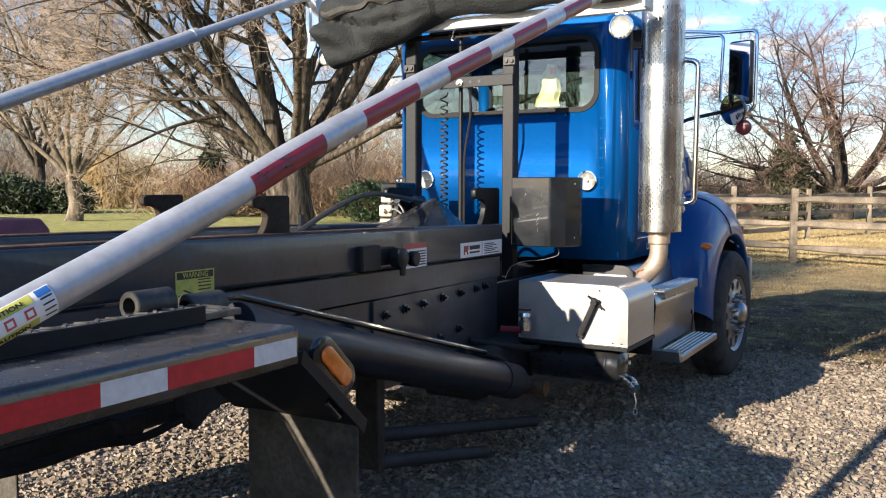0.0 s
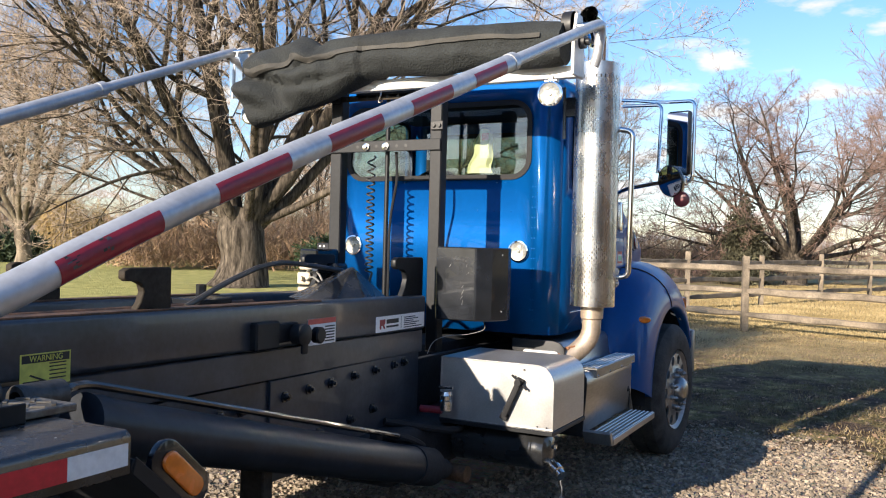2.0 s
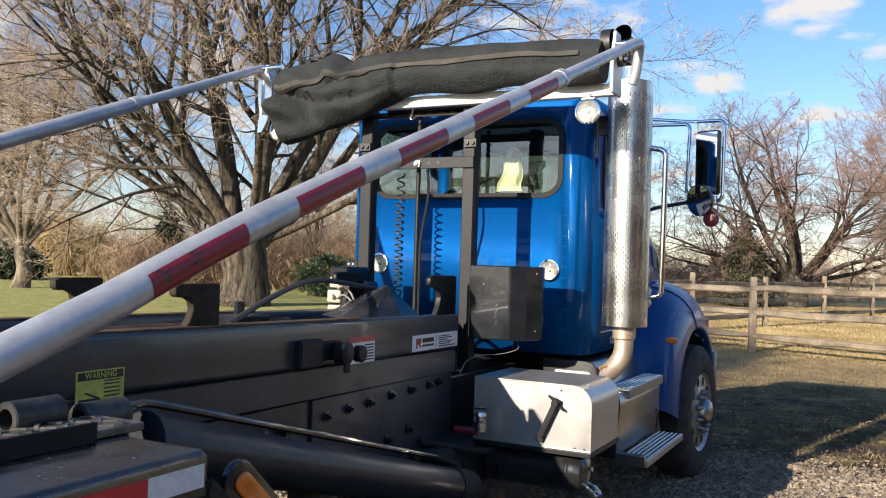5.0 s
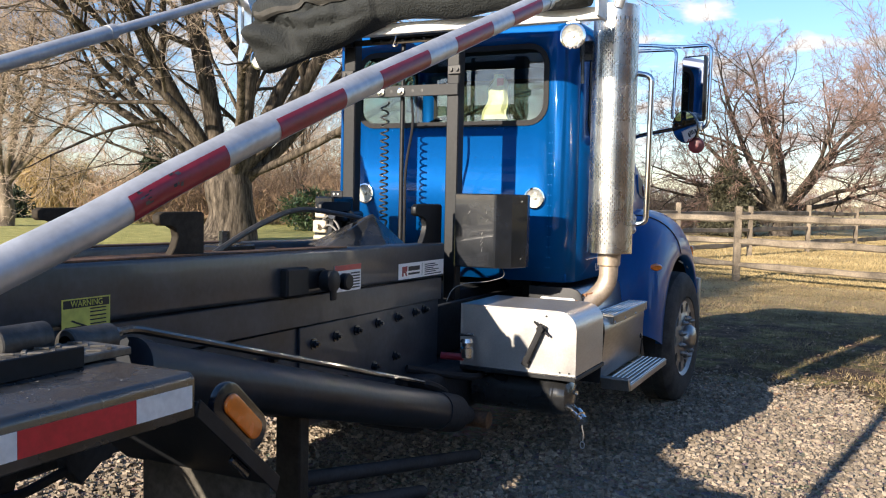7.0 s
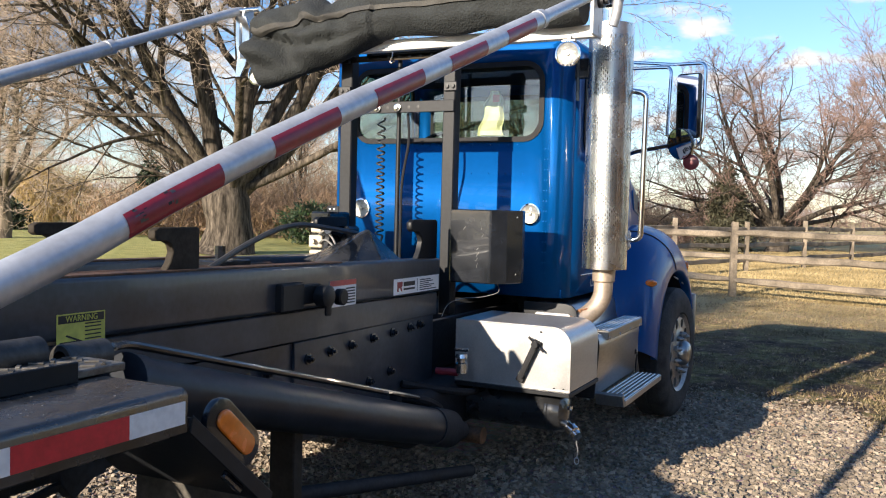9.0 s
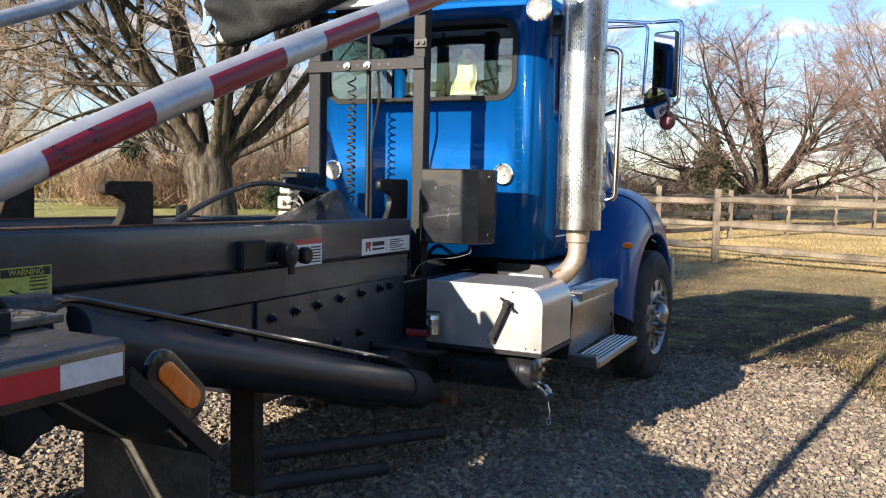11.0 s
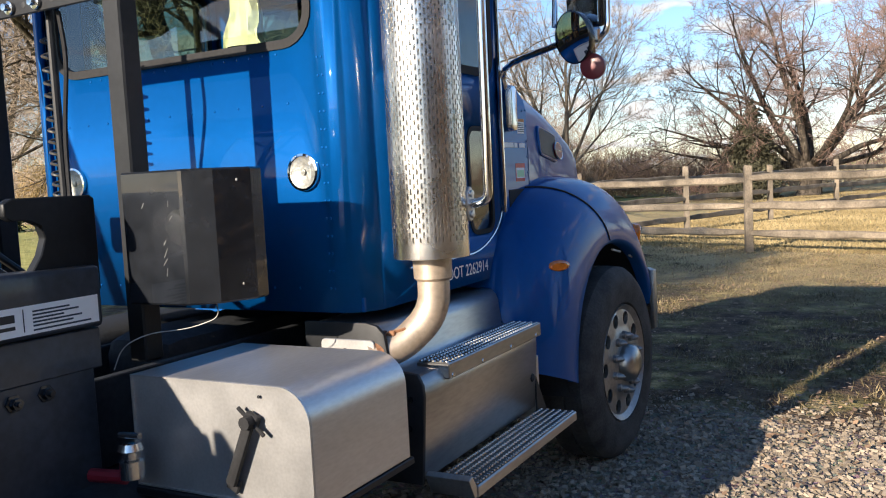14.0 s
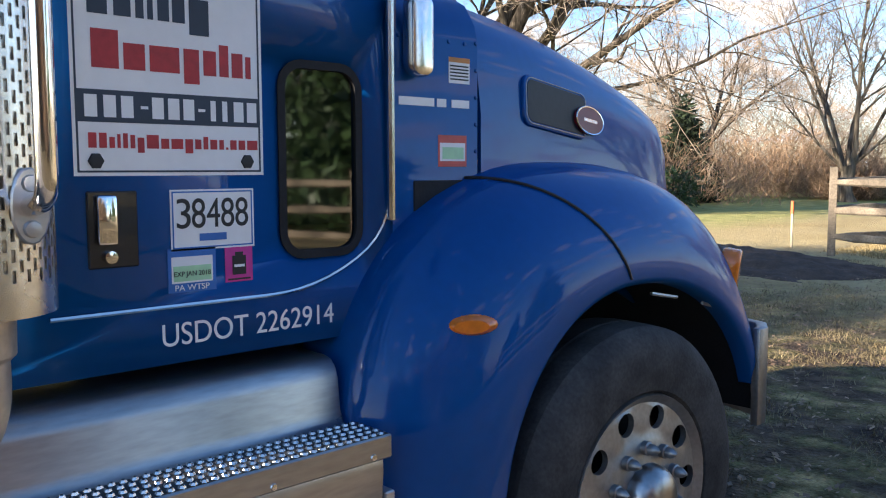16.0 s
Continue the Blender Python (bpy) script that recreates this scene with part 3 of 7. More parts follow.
box(bm, (X1 - 0.002, 5.578, 1.252), (X1 + 0.006, 5.682, 1.408), 0.003)
part("door_handle", bm, BLACKGLOSS, cab, "recessed paddle door handle")
bm = B()
box(bm, (X1 + 0.006, 5.594, 1.30), (X1 + 0.022, 5.634, 1.40), 0.006, 2)
lathe(bm, [(0.013, 0), (0.013, 0.012), (0.0, 0.014)], (X1 + 0.006, 5.62, 1.275), "x", 12)
part("door_paddle", bm, CHROME, cab)

# cowl between door and hood
bm = B()
prof = [(X1, 1.10), (X1, 1.80), (X1 - 0.012, 1.85), (X1 - 0.05, 1.91), (X1 - 0.13, 1.955), (CX, 1.985)]
prof += [(2 * CX - x, z) for x, z in prof[-2::-1]]
prism(bm, prof, "y", YF + 0.004, 6.686, 0.004)
cowl = part("cowl", bm, BLUE, TRUCK)
bm = lathe(B(), [(0.0065, 0), (0.005, 0.003), (0.0, 0.004)], (0, 0, 0), "x", 6)
spots = [(6.675, z) for z in np.arange(1.2, 1.82, 0.075)] + [(y, 1.795) for y in np.arange(6.39, 6.66, 0.06)]
first = part("rivet", bm, BLUE, cowl)
first.location = (X1, *spots[0])
for y, z in spots[1:]:
    ob = new("rivet", first.data)
    ob.parent = cowl
    ob.location = (X1, y, z)
bm = B()
prism(bm, rounded(6.40, 6.475, 1.69, 1.90, 0.03), "x", X1, X1 + 0.05, 0.012, 2)
part("mirror_bracket_cover", bm, ALUPOL, cowl)
bm = B()
box(bm, (X1 - 0.004, 6.44, 1.30), (X1 + 0.004, 6.66, 1.42), 0.003)
part("cowl_step_recess", bm, RUBBER, cowl)

# hood
def hood_row(y, hs, zt, zlow):
    row = [(hs, zlow), (hs, zt - 0.36), (hs - 0.015, zt - 0.24)]
    for a in range(10, 91, 16):
        row.append((hs - 0.26 + 0.245 * math.cos(radians(a)), zt - 0.20 + 0.20 * math.sin(radians(a))))
    row.append((0.0, zt + 0.03))
    full = [(CX + x, y, z) for x, z in row]
    return full + [(2 * CX - x, yy, z) for x, yy, z in full[-2::-1]]


bm = B()
loft(bm, [hood_row(6.70, 0.822, 1.965, 1.1), hood_row(6.95, 0.79, 1.94, 1.1), hood_row(7.25, 0.745, 1.895, 1.1), hood_row(7.55, 0.70, 1.835, 1.0), hood_row(7.78, 0.67, 1.775, 0.9), hood_row(7.92, 0.65, 1.725, 0.9), hood_row(8.0, 0.62, 1.66, 0.9), hood_row(8.04, 0.57, 1.58, 0.9)])
thicken(bm, 0.012)
hood = part("hood", bm, BLUE, TRUCK, "sloping metallic blue hood", angle=50)
bm = B()
box(bm, (CX - 0.45, 7.98, 0.95), (CX + 0.45, 8.03, 1.50), 0.02, 2)
part("grille", bm, CHROME, hood)
VENT_TILT = Matrix.Translation((-1.782, 7.11, 1.64)) @ Matrix.Rotation(radians(8.5), 4, "Z") @ Matrix.Rotation(radians(-6.0), 4, "Y") @ Matrix.Rotation(radians(-6.0), 4, "X")
bm = B()
prism(bm, rounded(-0.20, 0.185, -0.078, 0.082, 0.035), "x", -0.01, 0.012, 0.008, 2)
bm.transform(VENT_TILT)
part("hood_vent_frame", bm, BLUE, hood)
bm = B()
prism(bm, rounded(-0.186, 0.171, -0.065, 0.069, 0.03), "x", 0.008, 0.0135, 0.003)
bm.transform(VENT_TILT)
part("hood_vent_mesh", bm, BLACK, hood, "black mesh hood air intake")
ring = rounded(-0.190, 0.175, -0.069, 0.073, 0.032)
part("hood_vent_rim", tube(B(), [VENT_TILT @ Vector((0.0125, u, v)) for u, v in ring + ring[:1]], 0.0018, 6), WHEELALU, hood, "thin bright vent rim")
part("badge_rim", tube(B(), [VENT_TILT @ Vector((0.0225, 0.185 + 0.090 * math.cos(a), -0.012 + 0.046 * math.sin(a))) for a in np.linspace(0, 2 * math.pi, 33)], 0.0032, 6), CHROME, hood, "thin chrome rim")
bm = B()
prism(bm, [(0.092 * math.cos(a), 0.047 * math.sin(a)) for a in np.linspace(0, 2 * math.pi, 25)[:-1]], "x", 0.010, 0.024, 0.003)
bm.transform(VENT_TILT @ Matrix.Translation((0, 0.185, -0.012)))
part("oval_badge", bm, REDP, hood, "red oval badge with chrome rim")
bm = B()
box(bm, (0.0245, 0.14, -0.018), (0.0255, 0.23, -0.007), 0.0)
bm.transform(VENT_TILT)
part("badge_script_bar", bm, CHROME, hood)


# fenders
def sup(th, c, ar, af, b, n):
    ca, sa = math.cos(th), math.sin(th)
    a = af if ca > 0 else ar
    r = (abs(ca / a) ** n + abs(sa / b) ** n) ** (-1 / n)
    return c[0] + r * ca, c[1] + r * sa


def fender_point(side, t, a):
    """A place on the fender: t runs from its rear foot over the top to the front, a from the hood (0) to the arch (90)."""
    oy, oz = sup(radians(171 + (8 - 171) * t), (7.05, 0.50), 0.945, 0.915, 0.975, 2.7)
    ay, az = sup(radians(179 + (14 - 179) * t), (7.08, 0.50), 0.60, 0.785, 0.63, 2.1)
    xi = 0.70 if t < 0.6 else 0.70 - 0.05 * (t - 0.6)
    u = radians(a)
    x = xi + (1.115 - xi) * math.sin(u) ** 0.75
    w = 1 - math.cos(u)
    return CX + side * x, oy + (ay - oy) * w, oz + (az - oz) * w


def fender(side):
    """The front fender; side 1 is the truck's right."""
    rows = []
    for i in range(37):
        t = i / 36
        row = [fender_point(side, t, a) for a in range(0, 91, 9)]
        x, ay, az = row[-1]
        for k, d in ((0.985, 1.112), (0.965, 1.10), (0.96, 1.05)):
            row.append((CX + side * d, 7.08 + (ay - 7.08) * k, 0.5 + (az - 0.5) * k))
        rows.append(row)
    bm = loft(B(), rows)
    bmesh.ops.recalc_face_normals(bm, faces=bm.faces[:])
    bmesh.ops.solidify(bm, geom=bm.faces[:], thickness=0.008)
    return bm


for side in (1, -1):
    fen = part("fender", fender(side), BLUE, TRUCK, "bulging metallic blue front fender", angle=60)
    seam = []
    for i in range(19):
        p = Vector(fender_point(side, 0.325 + 0.185 * i / 18, 90 * i / 18))
        seam.append(p + Vector((side * 0.0015, 0, 0.0015)))
    part("fender_seam", tube(B(), seam, 0.0045, 6), INK, fen)
    bm = B()
    rows = []
    for i in range(17):
        ay, az = sup(radians(185 + (5 - 185) * i / 16), (7.08, 0.50), 0.62, 0.80, 0.66, 2.1)
        rows.append([(CX + side * x, ay, az) for x in (1.07, 0.6, 0.3)])
    part("wheel_arch_liner", loft(bm, rows), RUBBER, fen)
    bm = B()
    lathe(bm, [(0.0, 0.022), (0.02, 0.02), (0.03, 0.008), (0.033, 0)], (0, 0, 0), "x", 20)
    bm.transform(Matrix.Translation((CX + side * 1.052, 6.425, 1.063)) @ Matrix.Rotation(radians(0 if side > 0 else 180), 4, "Z") @ Matrix.Rotation(radians(-34 * side), 4, "Z") @ Matrix.Diagonal((1.4, 2.2, 0.85, 1)))
    part("side_marker", bm, AMBER, fen, "amber oval side marker")
    bm = B()
    prism(bm, rounded(-0.07, 0.07, -0.125, 0.125, 0.055), "y", -0.05, 0.018, 0.014, 3)
    bm.transform(Matrix.Translation((CX + side * 1.03, 7.775, 1.04)) @ Matrix.Rotation(radians(-66 * side), 4, "Z") @ Matrix.Rotation(radians(-8), 4, "X"))
    part("turn_signal", bm, AMBER, fen, "amber corner turn signal")
    bm = B()
    prism(bm, rounded(-0.12, 0.12, -0.11, 0.11, 0.05), "y", -0.03, 0.03, 0.015, 2)
    bm.transform(Matrix.Translation((CX + side * 0.86, 7.86, 1.06)) @ Matrix.Rotation(radians(-14), 4, "X"))
    part("headlight", bm, LENS, fen)
    for p, q in (((1.075, 7.495, 1.005), (1.075, 7.70, 0.956)), ((1.07, 7.20, 1.066), (1.07, 7.345, 1.04))):
        part("liner_strip", tube(B(), [(CX + side * p[0], p[1], p[2]), (CX + side * q[0], q[1], q[2])], 0.006, 6), ALU, fen)
    bm = B()
    box(bm, (CX + side * 0.78, 6.16, 0.42), (CX + side * 1.04, 6.19, 0.70), 0.004)
    part("splash_guard", bm, ALU, fen)
bm = B()
pts = [(-1.13, 7.80), (-1.13, 7.86), (-1.08, 7.95), (-0.9, 8.02), (0.9, 8.02), (1.08, 7.95), (1.13, 7.86), (1.13, 7.80), (1.10, 7.80), (1.09, 7.85), (1.05, 7.92), (0.88, 7.98), (-0.88, 7.98), (-1.05, 7.92), (-1.09, 7.85), (-1.10, 7.80)]
prism(bm, [(CX + x, y) for x, y in pts], "z", 0.53, 0.885, 0.008, 2)
part("bumper", bm, WHEELALU, TRUCK, "plain dull metal wrap-around bumper")


# wheels
def wheel(at, side, rear=False):
    x, y, z = at
    s = side

    def turn(prof, n):
        return lathe(B(), [(r, s * h) for r, h in prof], at, "x", n)
    bm = B()
    # disc with ten hand holes, each in its own sector
    for k in range(10):
        a0, da = 2 * math.pi * k / 10, 2 * math.pi / 10
        sq, ci = [], []
        for q in range(16):
            f = q / 4
            e = int(f)
            t = f - e
            u, v = ((-1 + 2 * t, -1), (1, -1 + 2 * t), (1 - 2 * t, 1), (-1, 1 - 2 * t))[e]
            rr, aa = 0.222 + 0.05 * v, a0 + da / 2 * u
            sq.append((x + s * (-0.016 - 0.010 * (v > 0)), y + rr * math.cos(aa), z + rr * math.sin(aa)))
            an = math.atan2(v, u)
            rr, aa = 0.230 + 0.036 * math.sin(an), a0 + 0.036 * math.cos(an) / 0.230
            ci.append((x + s * -0.022, y + rr * math.cos(aa), z + rr * math.sin(aa)))
        back = [(p[0] - s * 0.02, p[1], p[2]) for p in ci]
        loft(bm, [sq, ci, back], closed=True)
    for prof in ([(0.272, -0.026), (0.285, -0.016), (0.289, -0.012), (0.297, -0.006), (0.300, -0.02), (0.30, -0.06)], [(0.172, -0.016), (0.165, -0.012), (0.12, -0.010), (0.10, -0.002), (0.0, -0.002)]):
        for v0 in [lathe(B(), [(r, s * h) for r, h in prof], at, "x", 40)]:
            me = bpy.data.meshes.new("t")
            v0.to_mesh(me)
            v0.free()
            bm.from_mesh(me)
            bpy.data.meshes.remove(me)
    bmesh.ops.remove_doubles(bm, verts=bm.verts[:], dist=0.0006)
    bmesh.ops.recalc_face_normals(bm, faces=bm.faces[:])
    w = part("wheel", bm, WHEELALU, TRUCK, "polished aluminium wheel with round hand holes")
    tyre = [(0.295, -0.03), (0.31, -0.006), (0.36, 0.0), (0.43, -0.004), (0.462, -0.018), (0.482, -0.035), (0.494, -0.05), (0.497, -0.10), (0.497, -0.128), (0.484, -0.130), (0.484, -0.140), (0.497, -0.142), (0.497, -0.20), (0.494, -0.24), (0.46, -0.27), (0.36, -0.285), (0.295, -0.26)]
    t = turn(tyre, 64)
    tb = part("tyre", t, TYRE, w, "black road tyre, dusty shoulder")
    bm = turn([(0.235, -0.10), (0.0, -0.11)], 24)
    part("brake_drum", bm, BLACK, w)
    bm = turn([(0.098, -0.03), (0.098, 0.012), (0.094, 0.03), (0.082, 0.050), (0.06, 0.064), (0.03, 0.071), (0.0, 0.073)], 32)
    part("hub_cap", bm, HUBALU, w, "polished domed hub cap")
    for k in range(10):
        a = 2 * math.pi * (k + 0.5) / 10
        o = (x, y + 0.143 * math.cos(a), z + 0.143 * math.sin(a))
        bm = lathe(B(), [(0.021, s * -0.02), (0.021, s * 0.006), (0.017, s * 0.009), (0.016, s * 0.024), (0.011, s * 0.033), (0.004, s * 0.043), (0.0, s * 0.044)], o, "x", 12)
        part("lug_nut", bm, WHEELALU, w, "pointed bright lug nut cover")
    return w


for side in (1, -1):
    hub = Vector((CX + side * 1.178, 7.03, 0.497))
    wheel(hub, side).matrix_basis = Matrix.Translation(hub) @ Matrix.Rotation(radians(-3.5), 4, "Z") @ Matrix.Translation(-hub)
for side in (1, -1):
    wheel((CX + side * 1.06, -0.45, 0.497), side)
    wheel((CX + side * 1.06, -1.75, 0.497), side)
bm = B()
tube(bm, [(-3.5, 7.03, 0.497), (-1.6, 7.03, 0.497)], 0.06, 12)
part("axle", bm, BLACKFLAT, TRUCK)
for y in (-0.45, -1.75):
    part("axle", tube(B(), [(-3.6, y, 0.497), (-1.5, y, 0.497)], 0.08, 12), BLACKFLAT, TRUCK)

# chassis
for x in (-2.32, -2.80):
    bm = B()
    prism(bm, [(-2.6, 0.745), (3.1, 0.745), (3.35, 0.64), (7.9, 0.64), (7.9, 0.92), (-2.6, 0.92)], "x", x, x + 0.04, 0.004)
    part("frame_rail", bm, BLACKFLAT, TRUCK)
bm = B()
box(bm, (-2.85, 5.9, 0.55), (-2.2, 7.5, 1.15), 0.08, 2)
box(bm, (-2.72, 4.9, 0.55), (-2.36, 5.95, 0.98), 0.08, 2)
tube(bm, [(-2.54, 4.95, 0.7), (-2.54, 0.0, 0.62)], 0.06, 12)
part("drivetrain", bm, BLACKFLAT, TRUCK)
for y in (1.9, 2.6, 3.3, 4.2):
    bm = box(B(), (-2.78, y, 0.76 if y < 3 else 0.66), (-2.30, y + 0.07, 0.88), 0.01)
    part("cross_member", bm, RUSTY, TRUCK)
# brackets and hoses that hang below the rail
bm = B()
prism(bm, [(1.93, 0.86), (1.95, 0.75), (1.99, 0.70), (2.03, 0.725), (2.06, 0.745), (2.10, 0.75), (2.16, 0.86)], "x", -2.13, -2.08, 0.004)
part("spring_hanger", bm, BLACKFLAT, TRUCK)
bm = B()
prism(bm, [(1.70, 0.80), (1.72, 0.735), (1.76, 0.705), (1.79, 0.715), (1.81, 0.80)], "x", -2.14, -2.10, 0.004)
part("hose_clip", bm, BLACKFLAT, TRUCK)
bm = B()
tube(bm, bend([(-2.10, 1.1, 0.765), (-2.09, 1.45, 0.742), (-2.10, 1.62, 0.752), (-2.09, 1.78, 0.722), (-2.10, 1.95, 0.75), (-2.10, 2.4, 0.80)], 0.1), 0.014, 8)
part("brake_hose", bm, RUBBER, TRUCK)

# boxes added under the truck to shade and hide the lit gravel
bm = box(B(), (-3.50, 2.6, 0.42), (-3.02, 4.3, 1.0), 0.05, 3)
part("shade_box_rear", bm, BLACKFLAT, TRUCK)
bm = box(B(), (-3.64, 4.32, 0.20), (-3.06, 6.0, 0.90), 0.09, 4)
part("shade_box_front", bm, BLACKFLAT, TRUCK)
bm = box(B(), (-2.92, 3.7, 0.46), (-2.12, 4.35, 0.62), 0.03, 2)
part("shade_pan", bm, BLACKFLAT, TRUCK)

# ---- hoist ----
def rail_z(y):
    return 1.283 + (4.51 - y) * 0.014


for side, xo in ((1, -2.20), (-1, -2.90)):
    xi = xo - side * 0.10
    bm = B()
    prism(bm, [(4.51, 1.098), (4.51, rail_z(4.51)), (-2.4, rail_z(-2.4)), (-2.4, rail_z(-2.4) - 0.185)], "x", min(xi, xo), max(xi, xo), 0.016, 3)
    rail = part("hoist_rail", bm, RAILBLACK, TRUCK, "black box-section hoist rail with worn rusty top")
    bm = B()
    z0, z1 = rail_z(-2.3), rail_z(3.55)
    prism(bm, [(3.55, z1 - 0.002), (3.55, z1 + 0.006), (-2.3, z0 + 0.006), (-2.3, z0 - 0.002)], "x", min(xi, xo) + 0.012, max(xi, xo) - 0.012, 0.002)
    part("wear_strip", bm, RUSTY, rail, "rust-worn steel wear strip")
    bm = B()
    prism(bm, [(4.50, 0.975), (4.50, 1.096), (-2.4, 1.17), (-2.4, 1.02)], "x", min(xi, xo - side * 0.012), max(xi, xo - side * 0.012), 0.004)
    part("sub_frame_beam", bm, RAILBLACK, rail)
    bm = B()
    box(bm, (min(xo - side * 0.03, xo - side * 0.016), 3.205, 0.55), (max(xo - side * 0.03, xo - side * 0.016), 4.47, 0.978), 0.003)
    box(bm, (min(xo - side * 0.05, xo - side * 0.03), 3.2, 0.62), (max(xo - side * 0.05, xo - side * 0.03), 4.47, 0.978), 0.003)
    box(bm, (min(xo - side * 0.05, xo - side * 0.03), -2.0, 0.77), (max(xo - side * 0.05, xo - side * 0.03), 3.205, 0.978), 0.003)
    part("mounting_plate", bm, RAILBLACK, rail, "bolted black mounting plate")
    xb = xo - side * 0.016
    for y, z in [(3.30, 0.90), (3.47, 0.91), (3.64, 0.915), (3.83, 0.925), (4.02, 0.93), (4.20, 0.935), (4.30, 0.94), (3.55, 0.70), (3.80, 0.72), (4.0, 0.74), (2.9, 0.88), (3.02, 0.885)]:
        bm = lathe(B(), [(0.026, 0), (0.026, side * 0.006), (0.017, side * 0.007), (0.017, side * 0.024), (0.008, side * 0.024), (0.008, side * 0.034), (0, side * 0.034)], (xb, y, z), "x", 6)
        part("bolt", bm, BLACKGLOSS, rail)
    # hooks that stand on the rail
    for y, k in ((4.54, 1.35), (2.66, 0.98)):
        pts = [(0, -0.06), (0, 0.145), (-0.012, 0.152), (-0.20, 0.152), (-0.222, 0.142), (-0.222, 0.115), (-0.205, 0.105), (-0.165, 0.104), (-0.14, 0.092), (-0.132, 0.065), (-0.145, 0.03), (-0.175, -0.01), (-0.20, -0.06)]
        bm = B()
        xh = xo - side * 0.055
        prism(bm, [(y + p * k, rail_z(y) + 0.004 + q * k) for p, q in pts], "x", xh - 0.016, xh + 0.016, 0.003)
        part("hold_down_hook", bm, GRIMYBROWN if y < 3 else BLACK, rail, "thick steel hold-down hook, rust at its inner edge")
bm = B()
tube(bm, [(-2.42, -2.0, 1.30), (-2.42, 3.4, 1.25)], 0.03, 12)
part("lift_rod", bm, RUSTY, TRUCK, "dull brown steel rod between the rails")
bm = B()
tube(bm, [(-2.66, -2.0, 1.30), (-2.66, 3.6, 1.25)], 0.03, 12)
part("lift_rod", bm, RUSTY, TRUCK, "dull brown steel rod between the rails")
for y in (-1.0, 0.6, 2.2, 3.5, 4.45):
    part("hoist_cross_tube", box(B(), (-2.80, y - 0.05, 1.05), (-2.30, y + 0.05, 1.22), 0.008), BLACK, TRUCK)
# pyramid cover
bm = B()
base = [(-2.74, 3.98, 1.27), (-2.50, 3.78, 1.27), (-2.36, 3.86, 1.27), (-2.30, 4.05, 1.27), (-2.33, 4.32, 1.27), (-2.72, 4.32, 1.27)]
v = [bm.verts.new(p) for p in base] + [bm.verts.new((-2.45, 4.15, 1.44))]
for i in range(6):
    bm.faces.new((v[i], v[(i + 1) % 6], v[6]))
bm.faces.new(v[5::-1])
bmesh.ops.recalc_face_normals(bm, faces=bm.faces[:])
bmesh.ops.bevel(bm, geom=bm.edges[:], offset=0.006, segments=1, affect="EDGES")
part("sheave_cover", bm, DUSTY, TRUCK, "folded black steel sheave cover", smooth=False)
# hydraulic hose and valve
bm = B()
tube(bm, bend([(-2.45, 2.95, 1.29), (-2.47, 3.2, 1.38), (-2.5, 3.55, 1.47), (-2.55, 3.95, 1.44), (-2.6, 4.35, 1.40), (-2.62, 4.55, 1.25)], 0.2, 8), 0.0125, 8)
part("hydraulic_hose", bm, COIL, TRUCK, "dusty grey-brown hydraulic hose")
bm = B()
box(bm, (-2.99, 4.40, 1.10), (-2.86, 4.62, 1.52), 0.01)
box(bm, (-2.86, 4.45, 1.25), (-2.76, 4.58, 1.44), 0.015)
tube(bm, [(-2.8, 4.42, 1.3), (-2.8, 4.30, 1.3)], 0.03, 8)
tube(bm, [(-2.8, 4.42, 1.4), (-2.8, 4.30, 1.42)], 0.025, 8)
valve = part("hydraulic_valve", bm, BLACKGLOSS, TRUCK, "black hydraulic valve block")
bm = B()
box(bm, (-2.975, 4.37, 1.22), (-2.885, 4.40, 1.30), 0.006)
box(bm, (-2.975, 4.365, 1.315), (-2.885, 4.40, 1.385), 0.006)
box(bm, (-2.965, 4.37, 1.40), (-2.895, 4.40, 1.46), 0.006)
lathe(bm, [(0.018, 0.0), (0.018, -0.03), (0.0, -0.032)], (-2.93, 4.37, 1.26), "y", 12)
lathe(bm, [(0.014, 0.0), (0.014, -0.03), (0.0, -0.032)], (-2.93, 4.365, 1.35), "y", 12)
part("valve_bank", bm, CREAM, valve, "pale grey valve sections")
for k in range(2):
    bm = tube(B(), bend([(-2.90, 4.36, 1.34 + 0.05 * k), (-2.84, 4.33, 1.37 + 0.05 * k), (-2.78, 4.33, 1.33 + 0.04 * k), (-2.76, 4.36, 1.26)], 0.05), 0.006, 6)
    part("control_cable", bm, SCUFF, valve)
bm = B()
tube(bm, [(-2.7, 3.3, 1.28), (-2.7, 3.3, 1.36)], 0.025, 8)
box(bm, (-2.78, 3.2, 1.27), (-2.62, 3.42, 1.30), 0.006)
part("winch_stop", bm, BLACKGLOSS, TRUCK)
# lock pin on the rail
bm = B()
box(bm, (-2.21, 3.05, 1.12), (-2.165, 3.20, 1.235), 0.008)
box(bm, (-2.21, 3.20, 1.14), (-2.18, 3.34, 1.22), 0.005)
lathe(bm, [(0.045, 0.0), (0.047, 0.05), (0.040, 0.055), (0, 0.056)], (-2.17, 3.31, 1.17), "x", 20)
box(bm, (-2.13, 3.285, 1.09), (-2.115, 3.33, 1.2), 0.01, 2)
lathe(bm, [(0.035, 0.0), (0.037, 0.03), (0.030, 0.036), (0, 0.037)], (-2.15, 3.42, 1.16), "x", 20)
part("lock_pin", bm, BLACK, TRUCK, "black steel lock pin bracket")

